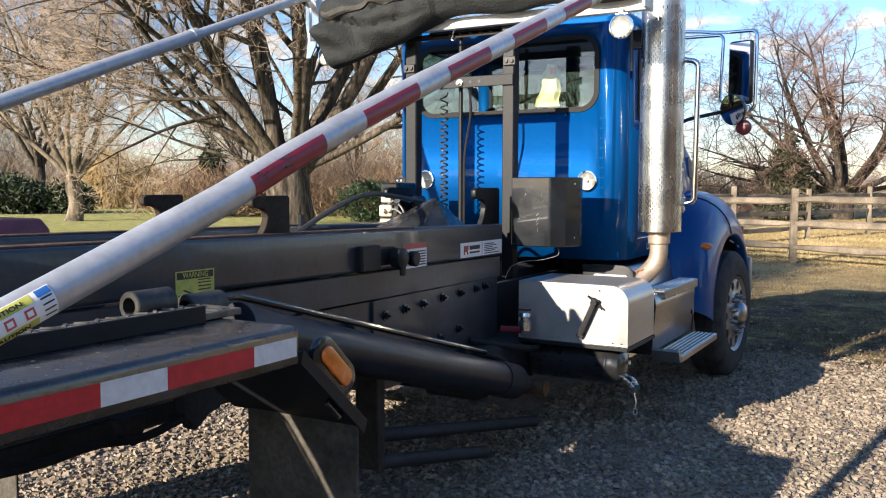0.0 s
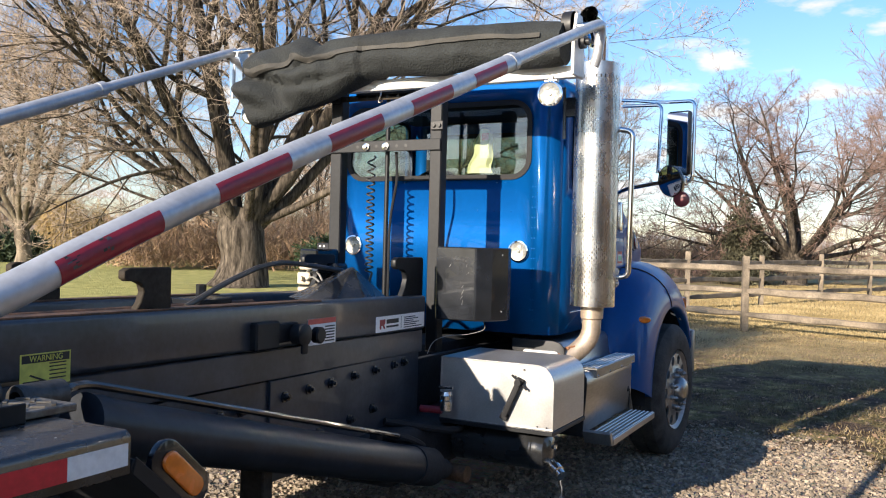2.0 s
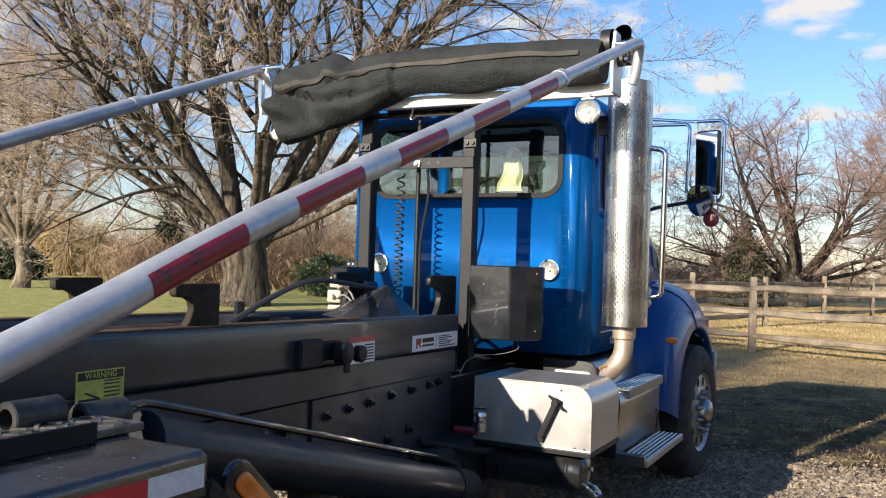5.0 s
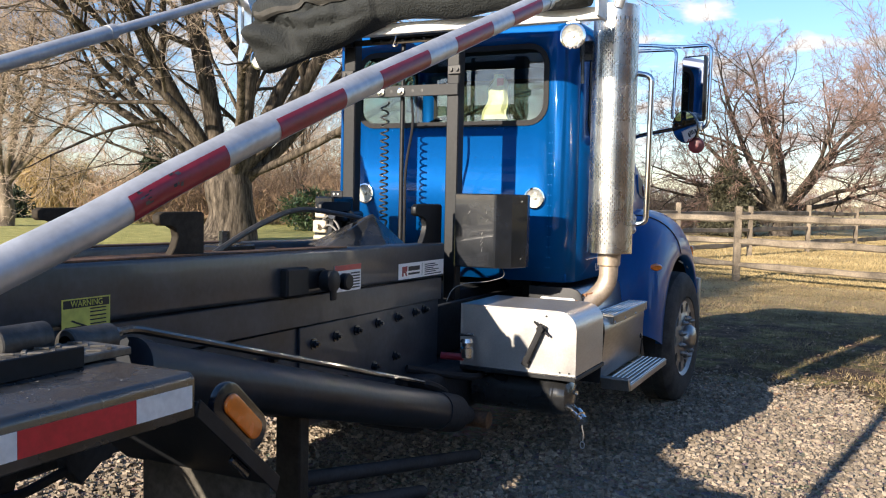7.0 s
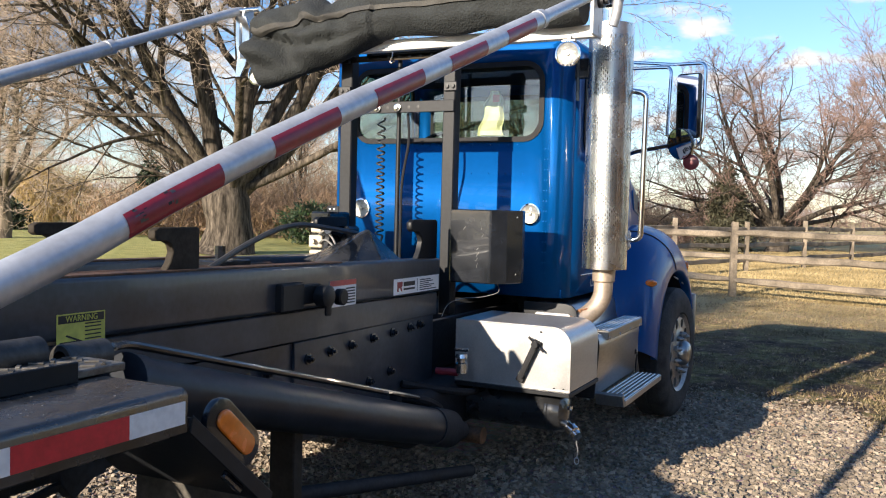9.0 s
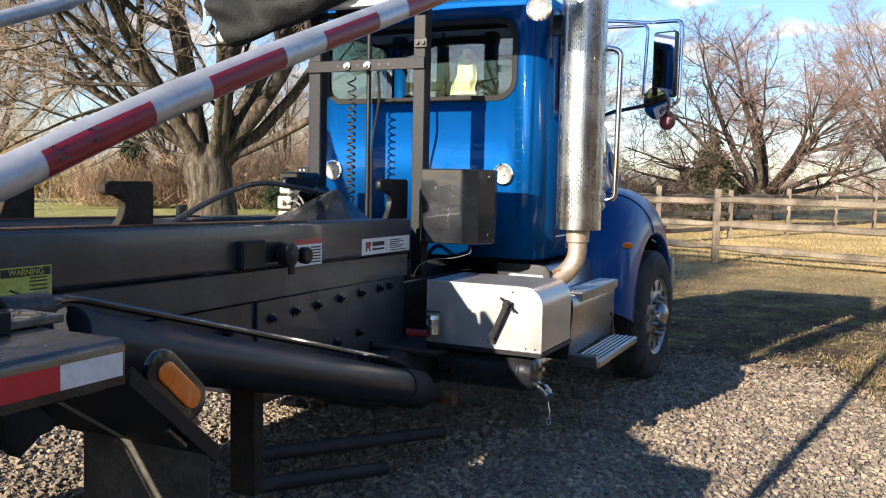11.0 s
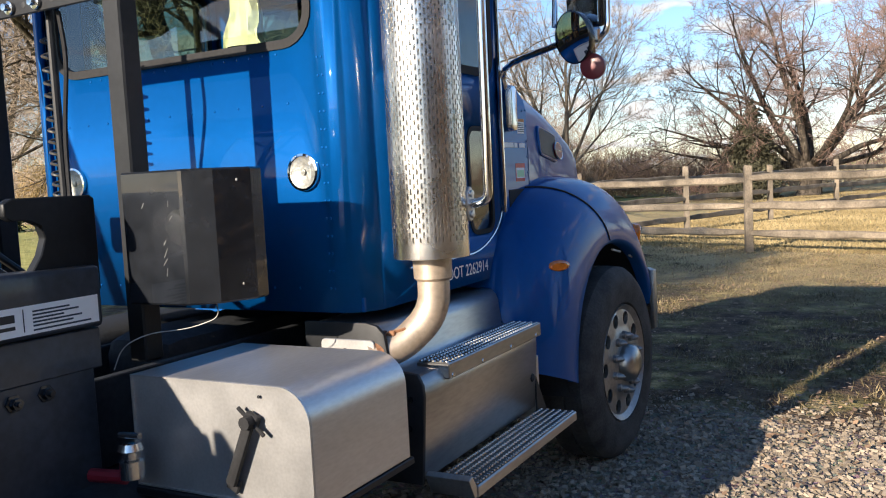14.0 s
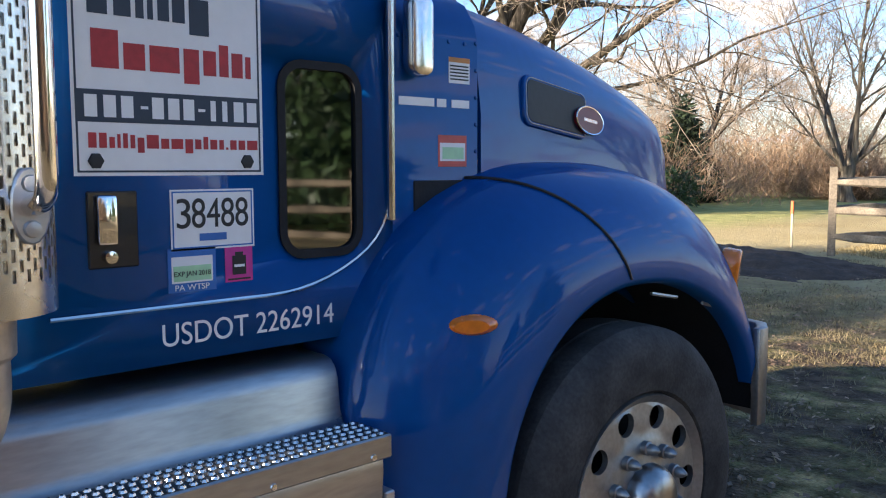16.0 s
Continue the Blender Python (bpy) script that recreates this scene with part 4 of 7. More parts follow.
# big cylinder on the truck's right, its twin on the far side
for side in (1, -1):
    xc = CX + side * 0.59
    bm = B()
    a, b = Vector((xc, 2.06, 1.028)), Vector((xc, 4.10, 0.465))
    tube(bm, [a, b], 0.088, 28)
    tube(bm, [a - (b - a) * 0.012, a + (b - a) * 0.012], 0.093, 28)
    cyl = part("hydraulic_cylinder", bm, CYLBLACK, TRUCK, "long black hydraulic lift cylinder")
    bm = B()
    tube(bm, [b - (b - a) * 0.08, b + (b - a) * 0.012], 0.094, 28)
    tube(bm, [b, b + (b - a) * 0.09], 0.05, 16)
    part("cylinder_gland", bm, BLACKFLAT, cyl)
    bm = tube(B(), [(xc - 0.10, 4.40, 0.37), (xc + 0.08, 4.40, 0.37)], 0.045, 16)
    part("pivot_pin", bm, RUSTY, cyl)
    bm = B()
    xr = xc - side * 0.05
    tube(bm, bend([(xr + 0.05, 1.95, 1.10), (xr + 0.03, 2.0, 1.142), (xr, 2.10, 1.138), (xr, 3.90, 0.648)], 0.04), 0.013, 10)
    part("oil_line", bm, BLACKGLOSS, cyl)
    bm = B()
    tube(bm, [(xr + 0.05, 1.94, 1.10), (xr + 0.035, 1.985, 1.132)], 0.024, 6)
    part("hose_fitting", bm, ALU, cyl)
    for y, z in ((1.625, 1.163), (1.83, 1.133)):
        bm = lathe(B(), [(0.025, 0.0), (0.025, 0.14), (0.042, 0.14), (0.042, 0.004), (0.039, 0.0), (0.025, 0.0)], (xc, y, z), "y", 28)
        part("clevis_tube", bm, TREADTOP, cyl, "thick-walled worn steel tube end")

# rear fender deck with reflective tape
for side in (1, -1):
    def fx(d):
        return CX + side * d
    bm = B()
    prism(bm, [(fx(1.06), 1.02), (fx(1.06), 1.112), (fx(1.045), 1.124), (fx(0.548), 1.124), (fx(0.548), 1.10), (fx(1.03), 1.10), (fx(1.03), 1.02)], "y", -2.6, 1.79, 0.004)
    dk = part("fender_deck", bm, DUSTY, TRUCK, "dusty black steel fender deck")
    y, k = 1.778, 0
    while y > -2.4:
        w = 0.165 if k == 0 else (0.28, 0.178)[k % 2 == 0]
        bm = B()
        box(bm, (fx(1.06), y - w + 0.001, 1.044), (fx(1.0615), y, 1.096))
        part("reflective_tape", bm, TAPEW if k % 2 == 0 else TAPERED, dk, "silver reflective tape" if k % 2 == 0 else "red reflective tape", smooth=False)
        y -= w
        k += 1
    # slanted front with lip, amber lamp and mud flap
    bm = B()
    prism(bm, [(1.785, 1.03), (1.80, 1.055), (2.085, 0.79), (2.07, 0.775)], "x", min(fx(1.06), fx(0.55)), max(fx(1.06), fx(0.55)), 0.003)
    prism(bm, [(1.79, 1.02), (1.80, 1.06), (2.10, 0.795), (2.085, 0.755)], "x", min(fx(1.066), fx(1.06)), max(fx(1.066), fx(1.06)), 0.002)
    part("fender_slope", bm, BLACK, dk)
    M = Matrix.Translation((fx(1.045), 1.955, 0.985)) @ Matrix.Rotation(radians(-43), 4, "X")
    bm = B()
    prism(bm, rounded(-0.115, 0.115, -0.055, 0.05, 0.05), "x", -0.008, 0.012, 0.004, 2)
    box(bm, (-0.008, 0.05, -0.10), (0.004, 0.14, -0.02), 0.004)
    bm.transform(M)
    part("marker_bracket", bm, BLACKGLOSS, dk)
    bm = B()
    prism(bm, rounded(-0.083, 0.083, -0.027, 0.027, 0.026), "x", 0.01, 0.024, 0.007, 2)
    bm.transform(M)
    part("amber_marker_lamp", bm, AMBER, dk, "oblong amber marker lamp")
    bm = B()
    box(bm, (fx(1.055), 2.06, 0.12), (fx(0.62), 2.072, 0.82), 0.003)
    part("mud_flap", bm, FLAP, dk, "stiff dusty black mud flap")
    # plate and rod added to cut sunlight to a curved strip on the flap
    bm = B()
    prism(bm, [(fx(0.345), -2.4), (fx(0.345), 1.40), (fx(0.372), 1.40), (fx(0.440), 1.22), (fx(0.464), 1.08), (fx(0.470), 0.90), (fx(0.484), 0.64), (fx(0.500), 0.34), (fx(0.547), 0.34), (fx(0.547), -2.4)], "z", 1.100, 1.118, 0.002)
    prism(bm, [(fx(0.547), 0.342), (fx(0.547), 0.66), (fx(0.532), 0.342)], "z", 1.100, 1.118)
    part("sun_slot_plate", bm, BLACKFLAT, dk)
    part("sun_slot_rod", tube(B(), bend([(fx(0.512), 0.33, 1.108), (fx(0.521), 0.62, 1.108), (fx(0.518), 1.08, 1.108), (fx(0.49), 1.18, 1.108), (fx(0.44), 1.28, 1.108)], 0.05), 0.004, 8), BLACKFLAT, dk)
    # inner checker-plate pad and upright
    bm = B()
    box(bm, (fx(0.80), -2.4, 1.124), (fx(0.81), 1.70, 1.172), 0.002)
    part("deck_lip", bm, BLACK, dk)
    bm = B()
    box(bm, (fx(0.62), -2.4, 1.126), (fx(0.79), 1.86, 1.146), 0.003)
    for i in range(20):
        for j in range(4):
            q = Matrix.Translation((fx(0.645 + 0.04 * j), 0.9 + 0.048 * i, 1.147)) @ Matrix.Rotation(radians(45 if (i + j) % 2 else -45), 4, "Z")
            box(bm, (-0.017, -0.005, 0), (0.017, 0.005, 0.004), 0.0, 1, q)
    part("checker_plate", bm, WORNPLATE, dk, "worn checker plate step")
# loose pipes and bracket beneath
bm = B()
box(bm, (-2.05, 2.83, 0.34), (-1.94, 2.89, 0.80), 0.006)
box(bm, (-2.2, 2.83, 0.75), (-1.97, 2.91, 0.85), 0.006)
part("hanger_bracket", bm, GRIMYBROWN, TRUCK, "grimy brown steel hanger bracket")
for p, q in (((-1.97, 2.85, 0.369), (-1.90, 3.72, 0.19)), ((-2.005, 2.85, 0.473), (-1.92, 4.36, 0.19))):
    bm = B()
    d = (Vector(q) - Vector(p)).normalized()
    lathe(bm, [(0.024, 0), (0.030, 0), (0.030, (Vector(q) - Vector(p)).length), (0.024, (Vector(q) - Vector(p)).length), (0.024, 0)], (0, 0, 0), "z", 16)
    bm.transform(Matrix.Translation(p) @ d.to_track_quat("Z", "Y").to_matrix().to_4x4())
    part("stand_pipe", bm, BLACKFLAT, TRUCK, "open-ended black steel pipe")

# ---- frame behind the cab ----
bm = B()
for x0, x1 in ((-2.29, -2.214), (-2.975, -2.895)):
    box(bm, (x0, 4.67, 0.95), (x1, 4.745, 2.47), 0.006)
head = part("head_frame", bm, BLACK, TRUCK, "black square-tube frame behind the cab")
bm = B()
box(bm, (-2.975, 4.655, 2.10), (-2.214, 4.668, 2.165), 0.003)
box(bm, (-2.80, 4.67, 2.42), (-2.28, 4.70, 2.455), 0.003)
part("cross_bar", bm, BLACK, head)
for x in (-2.705, -2.572):
    bm = lathe(B(), [(0.022, 0), (0.022, -0.012), (0.012, -0.014), (0.012, -0.03), (0, -0.031)], (x, 4.655, 2.128), "y", 16)
    part("bar_bolt", bm, ALUPOL, head, "bright zinc bolt")
for x in (-2.77, -2.64, -2.50, -2.44):
    part("bolt_hole", lathe(B(), [(0.010, 0), (0.0, -0.001)], (x, 4.654, 2.13), "y", 10), INK, head)
for x in (-2.24, -2.94):
    strap = part("splice_plate", box(B(), (x - 0.04, 4.655, 2.215), (x + 0.04, 4.672, 2.265), 0.003), INK, head)
    for dx in (-0.018, 0.018):
        part("splice_bolt", lathe(B(), [(0.012, 0), (0.012, -0.02), (0.0, -0.021)], (x + dx, 4.664, 2.24), "y", 8), INK, strap)
bm = B()
tube(bm, [(-2.60, 4.72, 1.2), (-2.60, 4.72, 2.48)], 0.014, 10)
part("grease_pipe", bm, BLACK, head)
bm = B()
tube(bm, bend([(-2.53, 4.70, 2.10), (-2.52, 4.71, 1.95), (-2.575, 4.72, 1.7), (-2.575, 4.72, 1.25)], 0.1), 0.008, 6)
part("thin_hose", bm, RUBBER, head)
bm = box(B(), (-3.075, 4.69, 1.43), (-2.985, 4.76, 1.555), 0.006)
relay = part("relay_box", bm, BLACKFLAT, head, "small black box with pale screw heads")
for x, z in ((-3.05, 1.535), (-3.02, 1.535), (-3.03, 1.50)):
    part("screw_head", lathe(B(), [(0.007, 0), (0.005, -0.003), (0, -0.004)], (x, 4.69, z), "y", 8), WHITE, relay)
# coiled air line
bm = B()
coil = []
for i in range(12 * 17 + 1):
    a = 2 * math.pi * i / 12
    z = 2.10 - 0.72 * (i / 204) ** 0.85
    coil.append((-2.80 + 0.023 * math.cos(a), 4.86 + 0.023 * math.sin(a), z))
tube(bm, coil, 0.0055, 6)
tube(bm, bend([coil[-1], (-2.79, 4.84, 1.30), (-2.85, 4.75, 1.25), (-2.9, 4.7, 1.1)], 0.05), 0.0075, 6)
part("coiled_air_line", bm, COIL, head, "black coiled air line")

# control box
bm = B()
outline = [(-2.191, 4.599), (-1.951, 4.607), (-1.876, 4.666), (-1.830, 4.780), (-1.840, 4.845), (-2.191, 4.85)]
prism(bm, outline, "z", 1.148, 1.553, 0.006)
cbox = part("control_box", bm, BLACKGLOSS, TRUCK, "folded black steel control box", smooth=False)
for z in (1.20, 1.515):
    part("box_bolt", lathe(B(), [(0.005, 0), (0.004, -0.003), (0, -0.004)], (-1.848, 4.737, z), "y", 8), SCUFF, cbox)
rnd = random.Random(6)
for k in range(8):
    u, z = rnd.uniform(0.12, 0.95), 1.17 + 0.34 * rnd.random()
    x, y = -2.191 + 0.24 * u, 4.599 + 0.008 * u
    e, g = rnd.uniform(-0.012, 0.018), rnd.uniform(0.006, 0.03)
    part("scratch", tube(B(), [(x, y - 0.0005, z), (x + e, y - 0.0005 + e * 0.033, z + g)], rnd.uniform(0.0007, 0.0016), 4), SCUFF, cbox)
bm = B()
tube(bm, bend([(-1.95, 4.72, 1.15), (-1.92, 4.70, 1.10), (-2.0, 4.66, 1.07), (-2.12, 4.60, 1.06), (-2.17, 4.54, 1.03), (-2.19, 4.52, 0.96)], 0.06), 0.0019, 5)
part("loose_cable", bm, SCUFF, cbox, "thin grey cable loop")

# ---- rear lamps on the cab ----
def lamp(at, r, parent, name="work_lamp"):
    bm = lathe(B(), [(0.9 * r, 0.016), (r * 1.06, 0.012), (r * 1.08, 0.0), (r * 1.06, -0.007), (r * 0.93, -0.009)], at, "y", 28)
    ob = part(name, bm, CHROME, parent, "round clear lamp with bright rim")
    bm = lathe(B(), [(r * 0.93, -0.005), (r * 0.6, 0.003), (0.0, 0.006)], at, "y", 28)
    part("reflector", bm, REFLECT, ob)
    part("bulb_shield", lathe(B(), [(r * 0.18, 0.002), (r * 0.16, -0.003), (0.0, -0.004)], at, "y", 16), REFLECT, ob)
    bm = lathe(B(), [(r * 0.95, -0.008), (r * 0.6, -0.015), (0.0, -0.018)], at, "y", 28)
    ln = part("lens", bm, LENS, ob)
    ln.visible_shadow = False
    return ob


lamp((-1.945, YR - 0.008, 1.534), 0.062, TRUCK)
lamp((-3.139, YR - 0.008, 1.545), 0.062, TRUCK)

# ---- tarp gantry ----
GY = 4.58
bm = B()
box(bm, (-3.60, GY, 2.445), (-1.375, GY + 0.06, 2.505), 0.005)
beam = part("tarp_beam", bm, WHITE, TRUCK, "white painted tarp housing beam")
for x in (-1.385, -3.60):
    bm = B()
    prism(bm, [(GY - 0.09, 2.44), (GY + 0.07, 2.44), (GY + 0.07, 2.62), (GY + 0.03, 2.76), (GY - 0.05, 2.76), (GY - 0.09, 2.62)], "x", x - 0.008, x + 0.008, 0.004)
    part("end_plate", bm, WHITE, beam)
bm = B()
lathe(bm, [(0.035, 0), (0.035, 0.03), (0.018, 0.032), (0.018, 0.05), (0, 0.05)], (-1.378, GY, 2.62), "x", 16)
lathe(bm, [(0.075, 0), (0.075, -0.05), (0, -0.05)], (-1.40, GY - 0.02, 2.70), "x", 20)
part("tarp_axle", bm, INK, beam)
for x in (-2.25, -2.935):
    part("gantry_mount", box(B(), (x - 0.03, GY + 0.06, 2.40), (x + 0.03, GY + 0.09, 2.46), 0.004), BLACK, beam)
slotted = part("slotted_strip", box(B(), (-2.98, 4.67, 2.405), (-2.30, 4.676, 2.44), 0.002), GRIMYBROWN, beam, "drilled grey steel strip")
for k in range(9):
    part("strip_hole", lathe(B(), [(0.009, 0), (0.0, -0.001)], (-2.93 + 0.07 * k, 4.669, 2.424), "y", 10), INK, slotted)
bm = tube(B(), bend([(-2.62, 4.665, 2.46), (-2.62, 4.655, 2.42), (-2.63, 4.65, 2.392), (-2.61, 4.65, 2.385), (-2.60, 4.65, 2.40)], 0.012), 0.005, 6)
part("hanging_hook", bm, ALUPOL, beam, "small bright open hook")
bm = B()
prism(bm, [(-3.64, 2.70), (-3.56, 2.70), (-3.53, 2.62), (-3.53, 2.50), (-3.56, 2.40), (-3.60, 2.33), (-3.64, 2.33), (-3.625, 2.45), (-3.64, 2.55)], "y", 4.50, 4.512, 0.003)
part("end_bracket", bm, ALUPOL, beam, "bent bright metal end bracket")
part("bracket_arm", box(B(), (-3.585, 4.47, 2.44), (-3.44, 4.50, 2.485), 0.004), WHITE, beam)
lamp((-1.527, 4.56, 2.362), 0.062, TRUCK)
lamp((-3.515, 4.56, 2.350), 0.062, TRUCK)
for x in (-1.527, -3.515):
    bm = B()
    box(bm, (x - 0.01, 4.565, 2.42), (x + 0.01, 4.585, 2.46), 0.003)
    box(bm, (x - 0.035, 4.56, 2.425), (x + 0.035, 4.60, 2.435), 0.002)
    part("lamp_bracket", bm, ALU, TRUCK)


def tarp_point(t, a, out=0.0):
    """A place on the slack roll: t along it from its right end, a round it."""
    x = -1.435 - 2.055 * t
    top = 2.715 + 0.045 * math.sin(math.pi * t) ** 0.6 + 0.035 * math.exp(-((t - 0.80) / 0.035) ** 2) - 0.03 * math.exp(-((t - 0.735) / 0.02) ** 2)
    sag = 0.0
    if t > 0.50:
        q = min(1.0, (t - 0.50) / 0.46)
        sag = 0.235 * q * q * (3 - 2 * q) - 0.10 * max(0.0, t - 0.97) / 0.03
    bot = 2.50 - sag - 0.012 * math.sin(t * 21)
    c, s = math.cos(a), math.sin(a)
    z = (top + bot) / 2 + (top - bot) / 2 * s
    w = 0.105 + 0.03 * (1 - s) * (sag > 0.02) + out
    k = min(1.0, sag / 0.1)
    fold = 0.008 * noise.noise(Vector((x * 6, z * 8, 1.3))) + 0.005 * math.sin(z * 60 + x * 4)
    fold += k * 0.020 * math.sin(z * 34 + x * 9 + 2.5 * noise.noise(Vector((x * 2.5, z * 3, 2.0))))
    fold += k * 0.085 * noise.noise(Vector((x * 5.5, z * 7 + x * 4, 4.0)))
    crease = math.sin(11 * (z + 0.55 * x) + 3 * noise.noise(Vector((x * 2, z * 2, 5.0))))
    fold -= k * 0.045 * max(0.0, crease) ** 5
    if t > 0.58:
        zv = 2.535 - 0.05 * math.sin((t - 0.58) * 6) + 0.30 * max(0.0, t - 0.80)
        fold -= 0.055 * min(1.0, (t - 0.58) * 8) * math.exp(-((z - zv) / 0.022) ** 2)
        zv = 2.63 - 0.22 * (t - 0.58)
        fold -= 0.03 * min(1.0, (t - 0.58) * 6) * math.exp(-((z - zv) / 0.016) ** 2)
    fold += 0.006 * noise.noise(Vector((x * 19, z * 21, 9.0)))
    return x, GY - 0.05 + (w + fold) * c * (1 if c < 0 else 0.8), z + 0.012 * noise.noise(Vector((x * 5, a * 1.5, 7.0)))


def tarp_roll():
    """A slack roll of mesh tarp: round at its right end, sagging in folds towards the left."""
    rows = [[tarp_point(i / 150, 2 * math.pi * k / 64) for k in range(64)] for i in range(151)]
    bm = loft(B(), rows, closed=True)
    vs = bm.verts[:]
    bm.faces.new(vs[:64])
    bm.faces.new(vs[-64:])
    bmesh.ops.recalc_face_normals(bm, faces=bm.faces[:])
    return bm


tarp = part("tarp_roll", tarp_roll(), TARP, TRUCK, "rolled charcoal mesh tarp, one end sagging loose", angle=80)
rows = []
for i in range(91):
    t = 0.05 + 0.94 * i / 90
    a = radians(166 + 4 * math.sin(t * 5) - 8 * max(0, t - 0.5))
    rows.append([tarp_point(t, a + radians(d), 0.007) for d in (5, 2, -2, -6)])
bm = loft(B(), rows)
thicken(bm, 0.004)
part("tarp_hem", bm, TARPEDGE, tarp, "stitched tarp hem, coloured lighter for the light on it")


def arm_axis(a, d, s, bow):
    """A place on an arm's slightly bowed axis, s along it."""
    up = Vector((1, 0, 0)).cross(d).normalized()
    if up.z < 0:
        up = -up
    return a + d * s + up * bow * float(np.interp(s, (1.93, 2.15, 2.4, 2.8, 3.2, 3.65, 4.4, 5.2), (0, 0.6, 0.95, 1.0, 0.75, 0.5, 0.2, 0)))


def arm(p0, p1, side, bow, label):
    """A tarp arm: a stout lower tube, a thinner sliding end and a bent tip."""
    a, b = Vector(p0), Vector(p1)
    d = (b - a).normalized()
    L = (b - a).length
    k = 4.246
    ob = part("tarp_arm", tube(B(), [arm_axis(a, d, s, bow) for s in np.linspace(0, k, 40)], 0.036, 24), TUBEALU, TRUCK, label)
    c = arm_axis(a, d, k, bow)
    bm = tube(B(), [c - d * 0.03, c + d * 0.012], 0.039, 24)
    part("end_collar", bm, TUBEALU, ob)
    bm = tube(B(), bend([c - d * 0.05, b - d * 0.07, b + d * 0.03 + Vector((0, 0.02, 0)), b + Vector((-side * 0.02, 0.06, -0.14)), b + Vector((-side * 0.04, 0.06, -0.2))], 0.08), 0.026, 16)
    part("sliding_end", bm, TUBEALU, ob)
    bm = tube(B(), [b - d * 0.03 + Vector((-side * 0.18, 0, 0)), b - d * 0.02], 0.016, 12)
    part("tarp_spindle", bm, ALUPOL, ob)
    return ob


ARM0, ARM1, BOW = Vector((-1.452, -0.4, 0.755)), Vector((-1.275, 4.56, 2.70)), 0.019
right_arm = arm(ARM0, ARM1, 1, BOW, "silver aluminium tarp arm with red reflective bands")
arm((-3.60, -0.4, 0.76), (-3.66, 4.56, 2.75), -1, 0.0, "silver aluminium tarp arm")
DA = (ARM1 - ARM0).normalized()


def on_arm(s, u, lift=0.0372):
    """A place on the arm's outer skin, s along it and u round it."""
    n = Vector((1, 0, 0)) - DA * DA.x
    n.normalize()
    w = n.cross(DA)
    if w.z < 0:
        w = -w
    an = u / 0.0372
    return arm_axis(ARM0, DA, s, BOW) + lift * (math.cos(an) * n + math.sin(an) * w)


def arm_patch(name, s0, s1, u0, u1, mat, lift, label=""):
    bm = loft(B(), [[on_arm(s, u0 + (u1 - u0) * i / 8, lift) for i in range(9)] for s in np.linspace(s0, s1, 6)])
    bmesh.ops.recalc_face_normals(bm, faces=bm.faces[:])
    part(name, bm, mat, right_arm, label)


for k in range(5):
    arm_patch("red_band", 2.026 + 0.457 * k, 2.303 + 0.457 * k, -0.031, 0.025, RED, 0.0368, "red reflective band, scuffed")
SB = 2.026
rnd = random.Random(9)
for k in range(16):
    p, u = rnd.choice((0.03, 0.04, 0.10, 0.115)) + rnd.uniform(-0.012, 0.012), rnd.uniform(-0.012, 0.022)
    arm_patch("scuff", SB + p, SB + p + rnd.uniform(0.003, 0.012), u, u + rnd.uniform(0.002, 0.007), rnd.choice((TANKGREY, TANKGREY, INK)), 0.0374)
S0 = 1.32
arm_patch("label_sheet", S0, S0 + 0.165, -0.034, 0.034, GREYPAPER, 0.0372)
arm_patch("label_stripe", S0 + 0.005, S0 + 0.125, 0.014, 0.032, YELLOW, 0.0376)
arm_patch("label_stripe", S0 + 0.005, S0 + 0.125, -0.032, -0.014, YELLOW, 0.0376)
arm_patch("label_stripe", S0 + 0.135, S0 + 0.163, 0.018, 0.032, BLUEINK, 0.0376)
for k, dk in enumerate((0.022, 0.06, 0.10)):
    arm_patch("label_symbol", S0 + dk, S0 + dk + 0.020, -0.009, 0.009, SALMON, 0.0376)
    arm_patch("label_symbol_core", S0 + dk + 0.004, S0 + dk + 0.016, -0.005, 0.005, GREYPAPER, 0.0379)
for j in range(4):
    arm_patch("label_writing", S0 + 0.137, S0 + 0.161, 0.012 - 0.011 * j, 0.015 - 0.011 * j, INK, 0.0380)
for u in (0.0185, -0.0275):
    o, px, py = on_arm(S0 + 0.03, u, 0.0383), on_arm(S0 + 0.08, u, 0.0383), on_arm(S0 + 0.03, u + 0.009, 0.0383)
    ex, ey = (px - o).normalized(), (py - o).normalized()
    ez = ex.cross(ey)
    face = Matrix(((ex.x, ey.x, ez.x, o.x), (ex.y, ey.y, ez.y, o.y), (ex.z, ey.z, ez.z, o.z), (0, 0, 0, 1)))
    lettering("label_word", "CAUTION", 0.0125, INK, o, right_arm, facing=face, width=0.075, bold=0.0002)

# ---- exhaust ----
SX, SY = -1.51, 5.31


